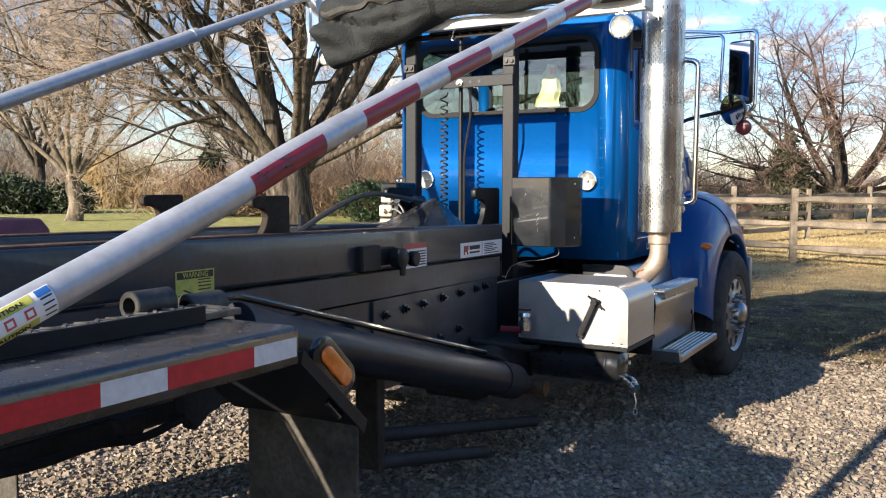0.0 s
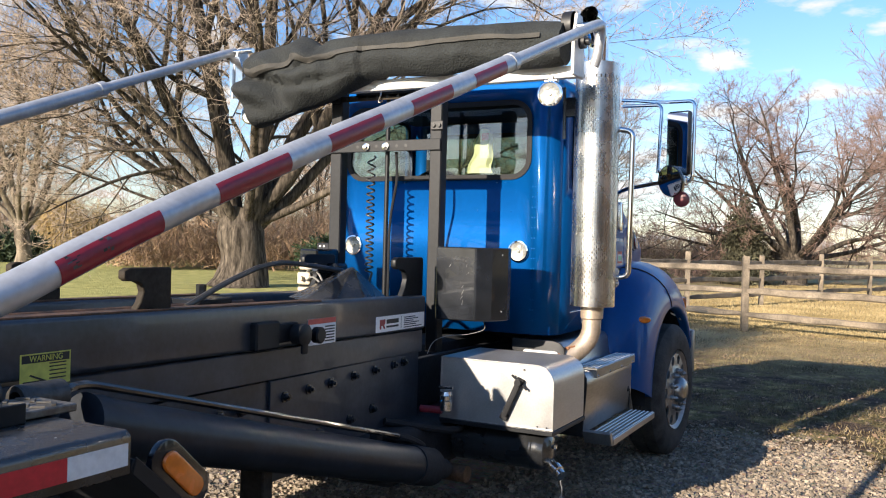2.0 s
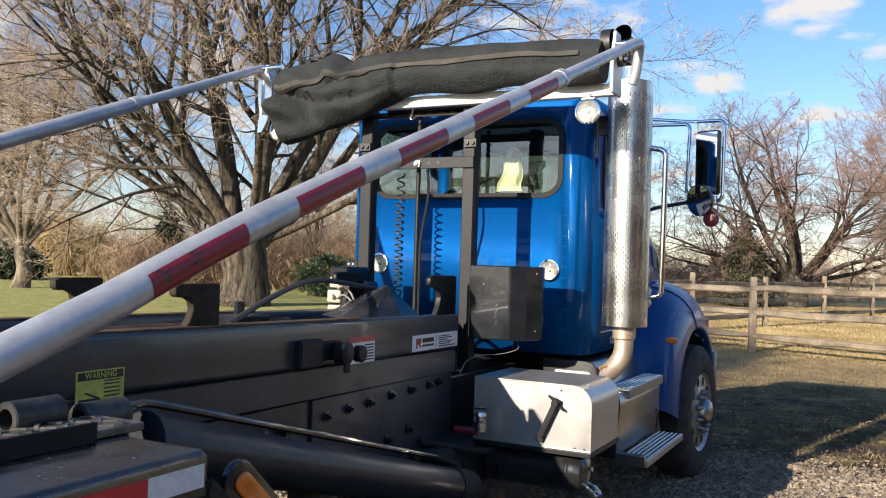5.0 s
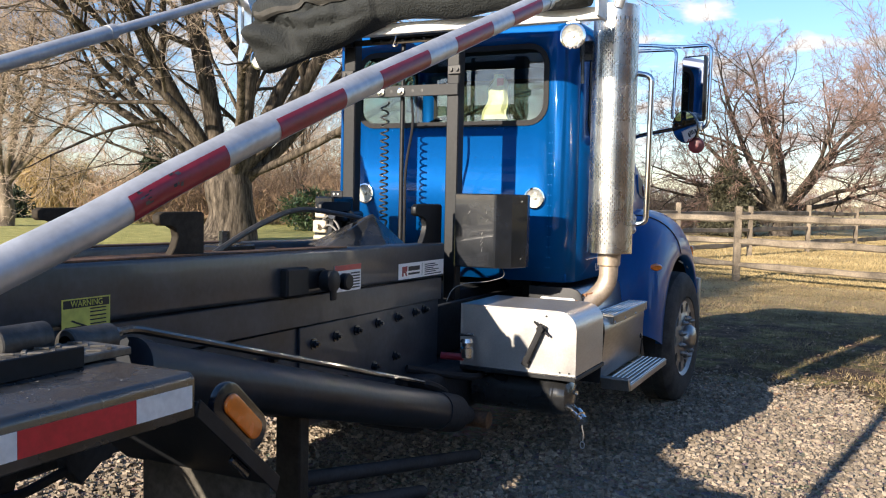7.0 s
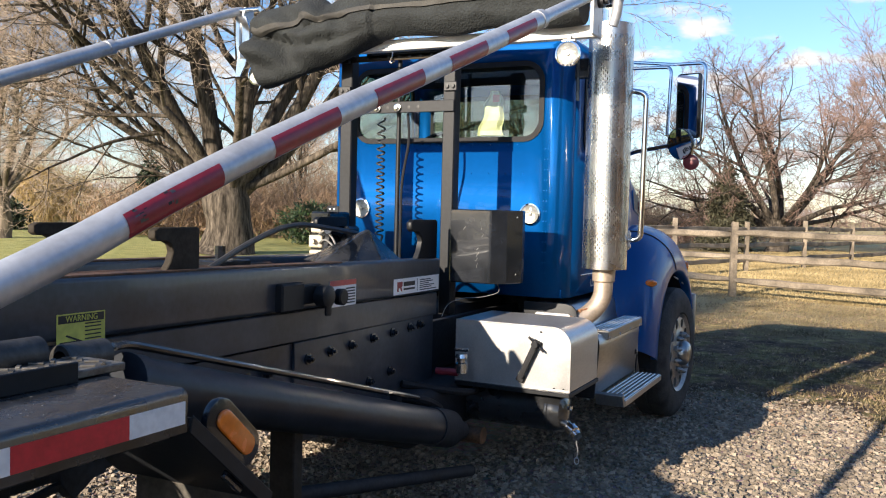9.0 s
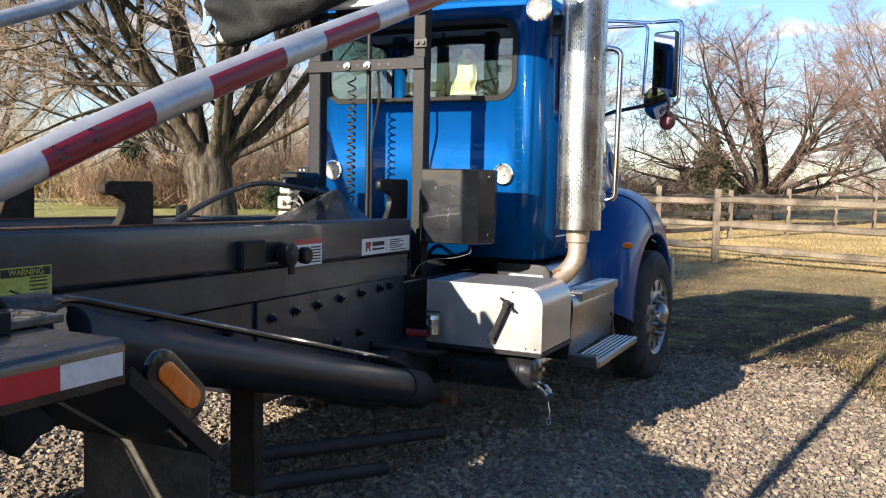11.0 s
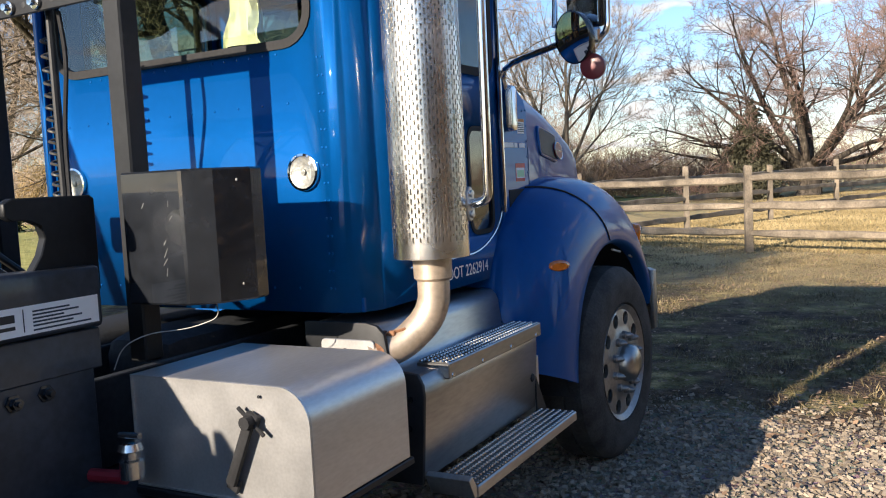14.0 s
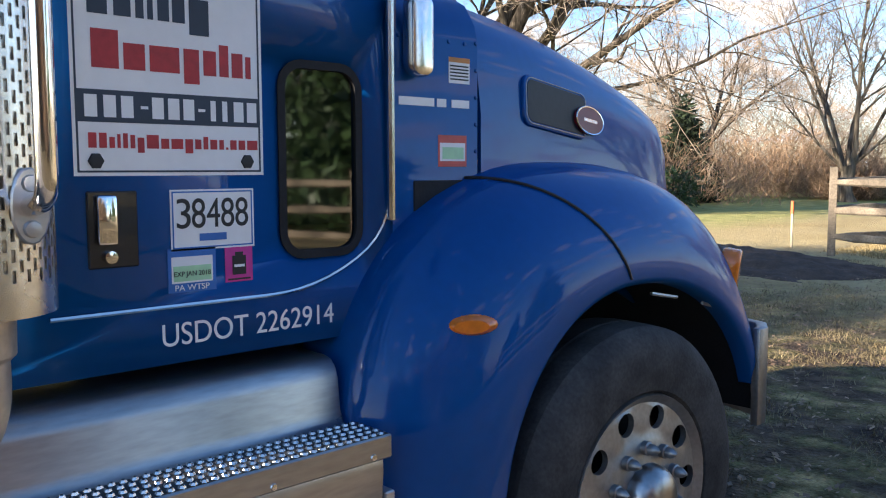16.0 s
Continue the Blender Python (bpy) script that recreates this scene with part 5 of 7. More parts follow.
def perforated(r, z0, z1, ncol, pitch):
    """A round shield of sheet metal with staggered upright slots."""
    bm = B()
    zs = z0 + 0.05
    rows = int((z1 - 0.04 - zs) / pitch)
    da = 2 * math.pi / ncol
    for c in range(ncol):
        off = pitch / 2 if c % 2 else 0
        a0 = c * da
        for j in range(-1, rows + 1):
            lo, hi = max(zs, zs + j * pitch + off), min(zs + rows * pitch, zs + (j + 1) * pitch + off)
            if hi - lo < 0.004:
                continue
            o = [(a0, lo), (a0 + da, lo), (a0 + da, hi), (a0, hi)]
            if hi - lo < pitch * 0.95:
                vs = [bm.verts.new((SX + r * math.cos(a), SY + r * math.sin(a), z)) for a, z in o]
                bm.faces.new(vs)
                continue
            i0, i1, k0, k1 = a0 + da * 0.24, a0 + da * 0.76, lo + 0.006, hi - 0.006
            q = [(i0, k0), (i1, k0), (i1, k1), (i0, k1)]
            vo = [bm.verts.new((SX + r * math.cos(a), SY + r * math.sin(a), z)) for a, z in o]
            vi = [bm.verts.new((SX + r * math.cos(a), SY + r * math.sin(a), z)) for a, z in q]
            vb = [bm.verts.new((SX + (r - 0.004) * math.cos(a), SY + (r - 0.004) * math.sin(a), z)) for a, z in q]
            for e in range(4):
                f = (e + 1) % 4
                bm.faces.new((vo[e], vo[f], vi[f], vi[e]))
                bm.faces.new((vi[e], vi[f], vb[f], vb[e]))
    me = bpy.data.meshes.new("t")
    for prof in ([(r, z0), (r, zs)], [(r, zs + rows * pitch), (r, z1), (r - 0.004, z1)]):
        t = lathe(B(), prof, (SX, SY, 0), "z", ncol)
        t.to_mesh(me)
        t.free()
        bm.from_mesh(me)
    bpy.data.meshes.remove(me)
    return bm


shield = part("exhaust_heat_shield", perforated(0.131, 1.222, 2.655, 64, 0.032), STAINLESS, TRUCK, "slotted stainless exhaust heat shield", angle=50)
bm = lathe(B(), [(0.06, 1.23), (0.108, 1.26), (0.108, 2.60), (0.06, 2.64)], (SX, SY, 0), "z", 32)
part("muffler", bm, STAINLESS, shield)
bm = B()
tube(bm, bend([(SX, SY, 1.26), (SX, SY, 1.03), (-1.60, 5.24, 0.925), (-1.69, 5.17, 0.89)], 0.16, 10), 0.056, 24)
lathe(bm, [(0.056, 1.14), (0.066, 1.15), (0.068, 1.225)], (SX, SY, 0), "z", 24)
part("exhaust_elbow", bm, PIPE, shield, "heat-tanned bare steel elbow")
bm = B()
d = Vector((-0.09, -0.07, -0.035)).normalized()
tube(bm, [Vector((-1.655, 5.197, 0.904)), Vector((-1.655, 5.197, 0.904)) + d * 0.02], 0.062, 20)
box(bm, (-1.632, 5.19, 0.955), (-1.604, 5.21, 0.98), 0.004)
tube(bm, [(-1.665, 5.18, 0.962), (-1.575, 5.215, 0.985)], 0.006, 6)
box(bm, (-1.66, 5.19, 0.965), (-1.645, 5.21, 0.978), 0.002)
part("pipe_clamp", bm, BRIGHTRUST, shield, "rusty pipe clamp with bolt")
bm = B()
P = bend([(SX, SY, 2.60), (SX, SY, 2.80), (SX - 0.01, SY - 0.10, 2.90), (SX - 0.02, SY - 0.15, 2.91)], 0.12, 8)
tube(bm, P, 0.062, 24, False)
tube(bm, P[4:], 0.058, 24, False)
part("stack_tip", bm, CHROME, shield, "curved chrome stack tip")
bm = B()
box(bm, (SX - 0.22, 5.29, 2.35), (SX - 0.10, 5.32, 2.47), 0.006)
tube(bm, [(-1.72, 5.23, 2.5), (-1.66, 5.15, 2.5), (-1.655, 5.15, 2.2)], 0.01, 6)
part("stack_mount", bm, BLACKGLOSS, shield)
# grab handle in front of the stack
bm = B()
tube(bm, bend([(-1.385, 5.37, 1.395), (-1.315, 5.372, 1.405), (-1.307, 5.372, 2.26), (-1.39, 5.36, 2.275)], 0.06, 6), 0.0165, 12)
grab = part("grab_handle", bm, CHROME, TRUCK, "polished tubular grab handle")
bm = B()
for z in (1.395,):
    prism(bm, [(5.37 + 0.03 * math.cos(a), z + 0.06 * math.sin(a)) for a in np.linspace(0, 2 * math.pi, 17)[:-1]], "x", -1.392, -1.380, 0.003)
    for dz in (-0.035, 0.035):
        lathe(bm, [(0.014, 0), (0.012, 0.008), (0, 0.01)], (-1.38, 5.37, z + dz), "x", 10)
part("handle_bracket", bm, ALU, grab)

# ---- toolbox, steps and tank cover ----
bm = B()
out = [(-2.085, 0.63), (-1.436, 0.63)]
for a in range(0, 91, 10):
    out.append((-1.436 - 0.10 + 0.10 * math.cos(radians(a)), 0.961 - 0.10 + 0.10 * math.sin(radians(a))))
out.append((-2.085, 0.961))
prism(bm, out, "y", 4.492, 4.975, 0.003)
tb = part("tool_box", bm, ALU, TRUCK, "plain aluminium toolbox with rounded shoulder")
bm = B()
lip = [(x, 4.486, z) for x, z in out]
loft(bm, [[(x, 4.4915, z) for x, z in out], lip, [(x - (x + 1.76) * 0.02, 4.486, z - (z - 0.8) * 0.03) for x, z in out], [(x - (x + 1.76) * 0.02, 4.4915, z - (z - 0.8) * 0.03) for x, z in out]], closed=True)
bmesh.ops.recalc_face_normals(bm, faces=bm.faces[:])
part("lid_edge", bm, ALU, tb)
bm = B()
Mh = Matrix.Translation((-1.66, 4.486, 0.775)) @ Matrix.Rotation(radians(24), 4, "Y")
box(bm, (-0.016, -0.03, -0.10), (0.016, -0.012, 0.10), 0.006, 2, Mh)
box(bm, (-0.022, -0.012, -0.125), (0.022, 0.0, -0.085), 0.004, 1, Mh)
box(bm, (-0.022, -0.02, 0.085), (0.022, 0.0, 0.12), 0.004, 1, Mh)
tube(bm, [Mh @ Vector((-0.05, -0.018, 0.115)), Mh @ Vector((0.055, -0.018, 0.085))], 0.006, 8)
tube(bm, [Mh @ Vector((0, -0.012, 0.10)), Mh @ Vector((0, -0.045, 0.10))], 0.018, 10)
part("rubber_latch", bm, RUBBER, tb, "black rubber draw latch")
for x, z in ((-1.52, 0.645), (-1.47, 0.645), (-1.6, 0.93)):
    part("lid_rivet", lathe(B(), [(0.005, 0), (0.004, -0.003), (0, -0.0035)], (x, 4.486, z), "y", 8), INK, tb)
bm = B()
box(bm, (-2.08, 4.47, 0.606), (-1.43, 4.99, 0.628), 0.003)
part("box_shelf", bm, BLACK, tb)

# air tank below
bm = B()
at = (-2.05, 4.63, 0.50)
lathe(bm, [(0.0, 0.57), (0.06, 0.565), (0.095, 0.54), (0.108, 0.50), (0.108, 0.47), (0.110, 0.465), (0.108, 0.46), (0.108, 0.02), (0.0, 0.0)], at, "x", 32)
tank = part("air_tank", bm, TANKBLACK, TRUCK, "glossy black painted air tank")
part("weld_seam", lathe(B(), [(0.108, 0), (0.1105, 0.004), (0.108, 0.008)], (-1.575, 4.63, 0.50), "x", 32), TANKBLACK, tank)
bm = B()
lathe(bm, [(0.0, -0.03), (0.026, -0.03), (0.026, 0.01), (0.036, 0.012), (0.036, 0.045), (0.028, 0.05), (0.028, 0.075), (0.0, 0.075)], (0, 0, 0), "x", 20)
bm.transform(Matrix.Translation((-1.47, 4.60, 0.425)) @ Matrix.Rotation(radians(30), 4, "Y") @ Matrix.Rotation(radians(-25), 4, "Z"))
lathe(bm, [(0.012, 0), (0.012, 0.02), (0, 0.02)], (-1.485, 4.63, 0.52), "x", 6)
part("drain_coupling", bm, ALUPOL, tank)
bm = B()
tube(bm, bend([(-1.42, 4.59, 0.395), (-1.425, 4.59, 0.35), (-1.415, 4.595, 0.315), (-1.42, 4.59, 0.27)], 0.02), 0.003, 5)
tube(bm, [(-1.42 + 0.012 * math.cos(a), 4.59, 0.258 + 0.018 * math.sin(a)) for a in np.linspace(0, 6.28, 13)], 0.003, 5, False)
part("pull_cord", bm, ALU, tank)
# filter with chrome cap beside the toolbox
bm = B()
lathe(bm, [(0.0, 0.0), (0.035, 0.0), (0.035, 0.05), (0.026, 0.055), (0.026, 0.075), (0.036, 0.08), (0.03, 0.10), (0.0, 0.102)], (-2.005, 4.40, 0.69), "z", 20)
tube(bm, [(-2.045, 4.40, 0.808), (-1.965, 4.40, 0.812)], 0.009, 8)
part("filter_cap", bm, ALUPOL, TRUCK, "small metal filler cap")
bm = B()
tube(bm, [(-2.14, 4.37, 0.69), (-2.02, 4.39, 0.69)], 0.02, 10)
part("red_fitting", bm, REDP, TRUCK)
bm = B()
tube(bm, bend([(-2.2, 4.1, 0.66), (-2.08, 4.25, 0.62), (-1.95, 4.40, 0.585), (-2.0, 4.6, 0.57)], 0.1), 0.02, 8)
part("under_hose", bm, RUBBER, TRUCK)
bm = B()
tube(bm, bend([(-2.1, 3.9, 0.64), (-2.02, 4.0, 0.62), (-2.0, 4.15, 0.55), (-2.1, 4.3, 0.5)], 0.08), 0.022, 8)
box(bm, (-2.1, 3.80, 0.56), (-2.06, 3.86, 0.68), 0.004)
part("under_hose", bm, RUBBER, TRUCK)

bm = box(B(), (-2.42, 3.95, 0.36), (-2.06, 5.0, 0.63), 0.05, 3)
part("pump_housing", bm, BLACKFLAT, TRUCK)

# stepped tank cover
bm = B()
sect = [(-1.95, 0.48), (-1.505, 0.48), (-1.485, 0.76), (-1.487, 0.80), (-1.51, 0.832), (-1.62, 0.836), (-1.638, 0.846), (-1.648, 0.87), (-1.657, 0.95), (-1.667, 0.975), (-1.685, 0.992), (-1.71, 0.998), (-1.95, 1.0)]
prism(bm, sect, "y", 5.168, 6.145, 0.006, 2)
cover = part("tank_cover", bm, COVERALU, TRUCK, "stepped aluminium tank cover")
bm = B()
sect2 = [(-1.95, 0.47), (-1.50, 0.47), (-1.478, 0.77), (-1.482, 0.81), (-1.50, 0.845), (-1.595, 0.855), (-1.605, 0.875), (-1.622, 0.975), (-1.65, 1.002), (-1.69, 1.012), (-1.95, 1.012)]
prism(bm, sect2, "y", 5.148, 5.166, 0.004, 2)
cap = part("cover_end_cap", bm, BLACK, cover, "black end plate of the tank cover")
for x, z in ((-1.56, 0.80), (-1.53, 0.76), (-1.57, 0.74), (-1.54, 0.66)):
    part("cap_bolt", lathe(B(), [(0.011, 0), (0.009, -0.007), (0, -0.008)], (x, 5.148, z), "y", 8), BLACKGLOSS, cap)
bm = B()
prism(bm, rounded(-1.875, -1.655, 0.868, 0.955, 0.018), "y", 5.138, 5.147, 0.002)
tab = part("end_tab", bm, ALU, cover, "bare metal tab with a round hole")
part("tab_hole", lathe(B(), [(0.013, 0), (0.0, -0.001)], (-1.775, 5.138, 0.912), "y", 14), INK, tab)


def tread(name, x0, x1, y0, y1, z, nx, ny, label):
    bm = B()
    box(bm, (x0, y0, z - (0.056 if z > 0.6 else 0.04)), (x1, y1, z), 0.004)
    ob = part(name, bm, COVERALU, cover, label)
    part("tread_top", box(B(), (x0 + 0.006, y0 + 0.008, z), (x1 - 0.006, y1 - 0.008, z + 0.0015)), TREADTOP, ob)
    bm = B()
    for i in range(nx):
        for j in range(ny):
            x = x0 + (x1 - x0) * (i + 0.5) / nx
            y = y0 + (y1 - y0) * (j + 0.5 + 0.25 * (i % 2)) / (ny + 0.5)
            lathe(bm, [(0.0085, 0.001), (0.006, 0.0065), (0.003, 0.0075)], (x, y, z), "z", 6)
    for q in (ob,):
        part("tread_studs", bm, ALUPOL, cover)
    return ob


tread("upper_tread", -1.60, -1.468, 5.315, 6.155, 0.850, 5, 36, "raised-stud aluminium step tread")
tread("lower_tread", -1.50, -1.33, 5.22, 6.18, 0.466, 6, 42, "raised-stud aluminium step tread")
for y in (5.34, 5.58, 5.84, 6.10):
    part("tread_rivet", lathe(B(), [(0.009, 0), (0.007, 0.004), (0, 0.005)], (-1.4685, y, 0.806), "x", 8), ALUPOL, cover)
part("cover_bolt", lathe(B(), [(0.020, 0), (0.014, 0.006), (0, 0.008)], (-1.495, 6.10, 0.62), "x", 12), RUBBER, cover)
bm = B()
prism(bm, [(5.165, 0.50), (5.20, 0.43), (5.225, 0.426), (5.222, 0.462), (5.19, 0.51)], "x", -1.50, -1.335, 0.002)
part("step_bracket", bm, COVERALU, cover)
bm = B()
prism(bm, [(6.14, 0.62), (6.245, 0.45), (6.14, 0.45)], "x", -1.50, -1.494, 0.001)
part("step_bracket", bm, BLACK, cover)

# ---- mirror ----
bm = B()
tube(bm, bend([(-1.66, 6.38, 2.58), (-1.34, 6.20, 2.545), (-1.34, 6.13, 2.08)], 0.05), 0.012, 10)
tube(bm, bend([(-1.66, 6.36, 2.62), (-1.33, 6.22, 2.565), (-1.10, 6.10, 2.545), (-1.10, 6.08, 2.02), (-1.20, 6.10, 1.995)], 0.05), 0.012, 10)
tube(bm, bend([(-1.70, 6.43, 1.86), (-1.695, 6.37, 1.955), (-1.60, 6.30, 1.985), (-1.18, 6.09, 2.035)], 0.05), 0.0135, 10)
mir = part("mirror_arm", bm, CHROME, TRUCK, "chrome tubular mirror bracket")
Mm = Matrix.Translation((-1.215, 6.12, 2.275)) @ Matrix.Rotation(radians(-14), 4, "Z")
bm = B()
box(bm, (-0.085, 0.0, -0.215), (0.085, 0.06, 0.215), 0.025, 3, Mm)
part("mirror_housing", bm, BLACKGLOSS, mir)
bm = B()
box(bm, (-0.072, -0.003, -0.20), (0.072, 0.001, 0.20), 0.0, 1, Mm)
part("mirror_glass", bm, MIRROR, mir, smooth=False)
bm = B()
MR = Matrix.Translation((-1.245, 6.075, 2.02)) @ Matrix.Rotation(radians(-30), 4, "Z") @ Matrix.Rotation(radians(10), 4, "X") @ Matrix.Scale(1.2, 4)
lathe(bm, [(0.0, 0.06), (0.06, 0.05), (0.085, 0.02), (0.088, 0.0), (0.084, -0.004)], (0, 0, 0), "y", 28)
bm.transform(MR)
part("round_mirror", bm, BLACKGLOSS, mir)
bm = B()
lathe(bm, [(0.083, -0.002), (0.05, -0.007), (0.0, -0.010)], (0, 0, 0), "y", 28)
bm.transform(MR)
part("round_mirror_glass", bm, MIRROR, mir, "convex spot mirror")
bm = B()
lathe(bm, [(0.0, 0.04), (0.03, 0.036), (0.05, 0.015), (0.052, 0.0), (0.05, -0.01), (0.0, -0.02)], (-1.17, 6.09, 1.90), "y", 24)
part("red_side_lamp", bm, REDP, mir, "round red side lamp")
bm = B()
tube(bm, [(-1.17, 6.10, 1.94), (-1.17, 6.09, 2.03)], 0.012, 8)
box(bm, (-1.20, 6.07, 1.99), (-1.13, 6.11, 2.05), 0.01)
part("lamp_stem", bm, CHROME, mir)

# ---- writing and decals ----
XD = X1 + 0.001
bm = B()
box(bm, (X1, 5.558, 1.438), (XD, 5.983, 1.875), 0.0)
sign = part("door_sign", bm, GREYPAPER, TRUCK, "white advertising sign on the door", smooth=False)
bars("sign_band", NAVY, sign, XD, [(5.565, 5.976, 1.445, 1.449), (5.565, 5.976, 1.864, 1.868), (5.565, 5.569, 1.449, 1.864), (5.972, 5.976, 1.449, 1.864), (5.569, 5.972, 1.545, 1.609)])
SIGN_RED = [(5.60, 5.655, 1.652, 1.728), (5.665, 5.71, 1.652, 1.705), (5.72, 5.785, 1.652, 1.705), (5.795, 5.83, 1.632, 1.705), (5.84, 5.87, 1.652, 1.705), (5.878, 5.90, 1.652, 1.72), (5.908, 5.935, 1.652, 1.705), (5.942, 5.955, 1.652, 1.70)]
at_y = 5.588
for wide, low, high in ((15, 0, 30), (14, 0, 30), (10, 0, 22), (6, 0, 28), (9, 0, 30), (9, 0, 27), (13, -9, 22), (24, 0, 28), (16, 0, 21), (24, 0, 21), (16, -9, 21), (13, 0, 21), (10, 0, 27), (15, 0, 21), (10, 0, 21), (5, 0, 5), (14, 0, 21), (15, 0, 21), (24, 0, 21)):
    SIGN_RED.append((at_y, at_y + wide * 0.00108, 1.494 + low * 0.001, 1.494 + high * 0.001))
    at_y += (wide + 5) * 0.00108
bars("sign_red_bar", SIGNRED, sign, XD + 0.0002, SIGN_RED)
bars("sign_grey_bar", NAVY, sign, XD + 0.0002, [(5.595, 5.635, 1.757, 1.83), (5.648, 5.683, 1.757, 1.83), (5.693, 5.71, 1.757, 1.81), (5.718, 5.73, 1.757, 1.83), (5.74, 5.765, 1.757, 1.83), (5.772, 5.80, 1.757, 1.83), (5.81, 5.855, 1.735, 1.81)])
bars("sign_number_bar", GREYPAPER, sign, XD + 0.0008, [(y - w, y + w, 1.577 - h, 1.577 + h) for y, w, h in ((5.595, 0.0125, 0.022), (5.633, 0.0125, 0.022), (5.669, 0.0125, 0.022), (5.705, 0.008, 0.003), (5.734, 0.0125, 0.022), (5.769, 0.0125, 0.022), (5.803, 0.0125, 0.022), (5.833, 0.008, 0.003), (5.860, 0.006, 0.022), (5.888, 0.006, 0.022), (5.922, 0.012, 0.022), (5.955, 0.012, 0.022))])
for y in (5.602, 5.942):
    part("sign_screw", lathe(B(), [(0.017, 0), (0.015, 0.004), (0, 0.005)], (XD, y, 1.468), "x", 6), INK, sign)

bm = B()
box(bm, (X1, 5.754, 1.277), (XD, 5.955, 1.408))
st = part("permit_sticker", bm, GREYPAPER, TRUCK, "white permit sticker on the door", smooth=False)
bars("sticker_border", BLUEINK, st, XD, [(5.758, 5.951, 1.281, 1.284), (5.758, 5.951, 1.401, 1.404), (5.758, 5.761, 1.284, 1.401), (5.948, 5.951, 1.284, 1.401)])
for i, digit in enumerate("38488"):
    lettering("sticker_digit", digit, 0.092, INK, (XD + 0.0004, 5.768 + 0.0350 * i, 1.325), st, width=0.032)
bars("sticker_name_bar", BLUEINK, st, XD, [(5.82, 5.885, 1.296, 1.312)])
bm = B()
box(bm, (X1, 5.745, 1.187), (XD, 5.857, 1.281))
st = part("inspection_sticker", bm, BLUEINK, TRUCK, "blue and white inspection sticker", smooth=False)
bars("sticker_field", GREYPAPER, st, XD, [(5.753, 5.849, 1.207, 1.264)])
bars("sticker_tint", GREENINK, st, XD + 0.0008, [(5.757, 5.845, 1.211, 1.244)])
lettering("sticker_words", "PA WTSP", 0.018, GREYPAPER, (XD + 0.001, 5.76, 1.191), st, width=0.08)
lettering("sticker_words", "EXP JAN 2018", 0.015, INK, (XD + 0.002, 5.758, 1.222), st, width=0.085)
bm = B()
box(bm, (X1, 5.880, 1.199), (XD, 5.949, 1.277))
st = part("magenta_sticker", bm, PINK, TRUCK, "small magenta sticker", smooth=False)
bars("sticker_shield", INK, st, XD, [(5.898, 5.932, 1.215, 1.258), (5.905, 5.925, 1.258, 1.266), (5.886, 5.943, 1.203, 1.207)])
bars("sticker_line", GREYPAPER, st, XD + 0.0008, [(5.902, 5.928, 1.232, 1.238)])
lettering("usdot_number", "USDOT 2262914", 0.070, GREYPAPER, (XD + 0.0004, 5.728, 1.074), TRUCK, width=0.445)
bars("address_bar", GREYPAPER, TRUCK, XD, [(6.39, 6.515, 1.618, 1.640), (6.525, 6.56, 1.618, 1.640), (6.58, 6.648, 1.618, 1.640)])
bm = B()
box(bm, (X1, 6.53, 1.457), (XD, 6.638, 1.543))
st = part("red_sticker", bm, SALMON, TRUCK, "red and white sticker on the cowl", smooth=False)
bars("sticker_field", GREYPAPER, st, XD, [(6.536, 6.632, 1.472, 1.522)])
bars("sticker_tint", GREENINK, st, XD + 0.0008, [(6.545, 6.625, 1.478, 1.510)])
bm = B()
box(bm, (X1, 6.57, 1.685), (XD, 6.65, 1.755))
st = part("orange_sticker", bm, GREYPAPER, TRUCK, "orange-topped warning sticker", smooth=False)
bars("sticker_top", ORANGE, st, XD, [(6.57, 6.65, 1.742, 1.755)])
bars("sticker_line", INK, st, XD, [(6.575, 6.645, z, z + 0.004) for z in (1.694, 1.703, 1.712, 1.721, 1.73)])

XR = -2.2 + 0.0005
bm = B()
box(bm, (-2.2, 3.995, 1.116), (XR + 0.001, 4.489, 1.196))
st = part("maker_plate", bm, GREYPAPER, TRUCK, "white maker's plate on the rail", smooth=False)
bm = B()
prism(bm, [(4.03, 1.132), (4.045, 1.132), (4.045, 1.148), (4.058, 1.148), (4.07, 1.132), (4.083, 1.132), (4.072, 1.152), (4.083, 1.16), (4.083, 1.18), (4.03, 1.18)], "x", XR + 0.001, XR + 0.0018)
part("red_mark", bm, RED, st, smooth=False)
bars("plate_bar", INK, st, XR + 0.001, [(4.095, 4.215, 1.156, 1.178), (4.095, 4.215, 1.136, 1.146), (4.24, 4.243, 1.125, 1.188)])
bars("plate_line", NAVY, st, XR + 0.001, [(4.27, 4.27 + w, z, z + 0.005) for z, w in ((1.176, 0.12), (1.166, 0.15), (1.156, 0.10), (1.146, 0.16), (1.136, 0.13), (1.124, 0.19))])
bm = B()
box(bm, (-2.2, 3.432, 1.105), (XR + 0.001, 3.645, 1.222))
st = part("safety_sticker", bm, GREYPAPER, TRUCK, "red-topped safety sticker on the rail", smooth=False)
bars("sticker_top", SALMON, st, XR + 0.001, [(3.432, 3.645, 1.198, 1.222)])
bars("sticker_line", INK, st, XR + 0.001, [(3.56, 3.635, z, z + 0.006) for z in (1.115, 1.128, 1.141, 1.154, 1.167, 1.18)] + [(3.46, 3.53, 1.14, 1.16), (3.49, 3.54, 1.12, 1.15)])
bm = B()
box(bm, (-2.2, 2.025, 1.113), (XR + 0.001, 2.201, 1.212))
st = part("warning_sticker", bm, YELLOW, TRUCK, "yellow warning sticker with black heading", smooth=False)
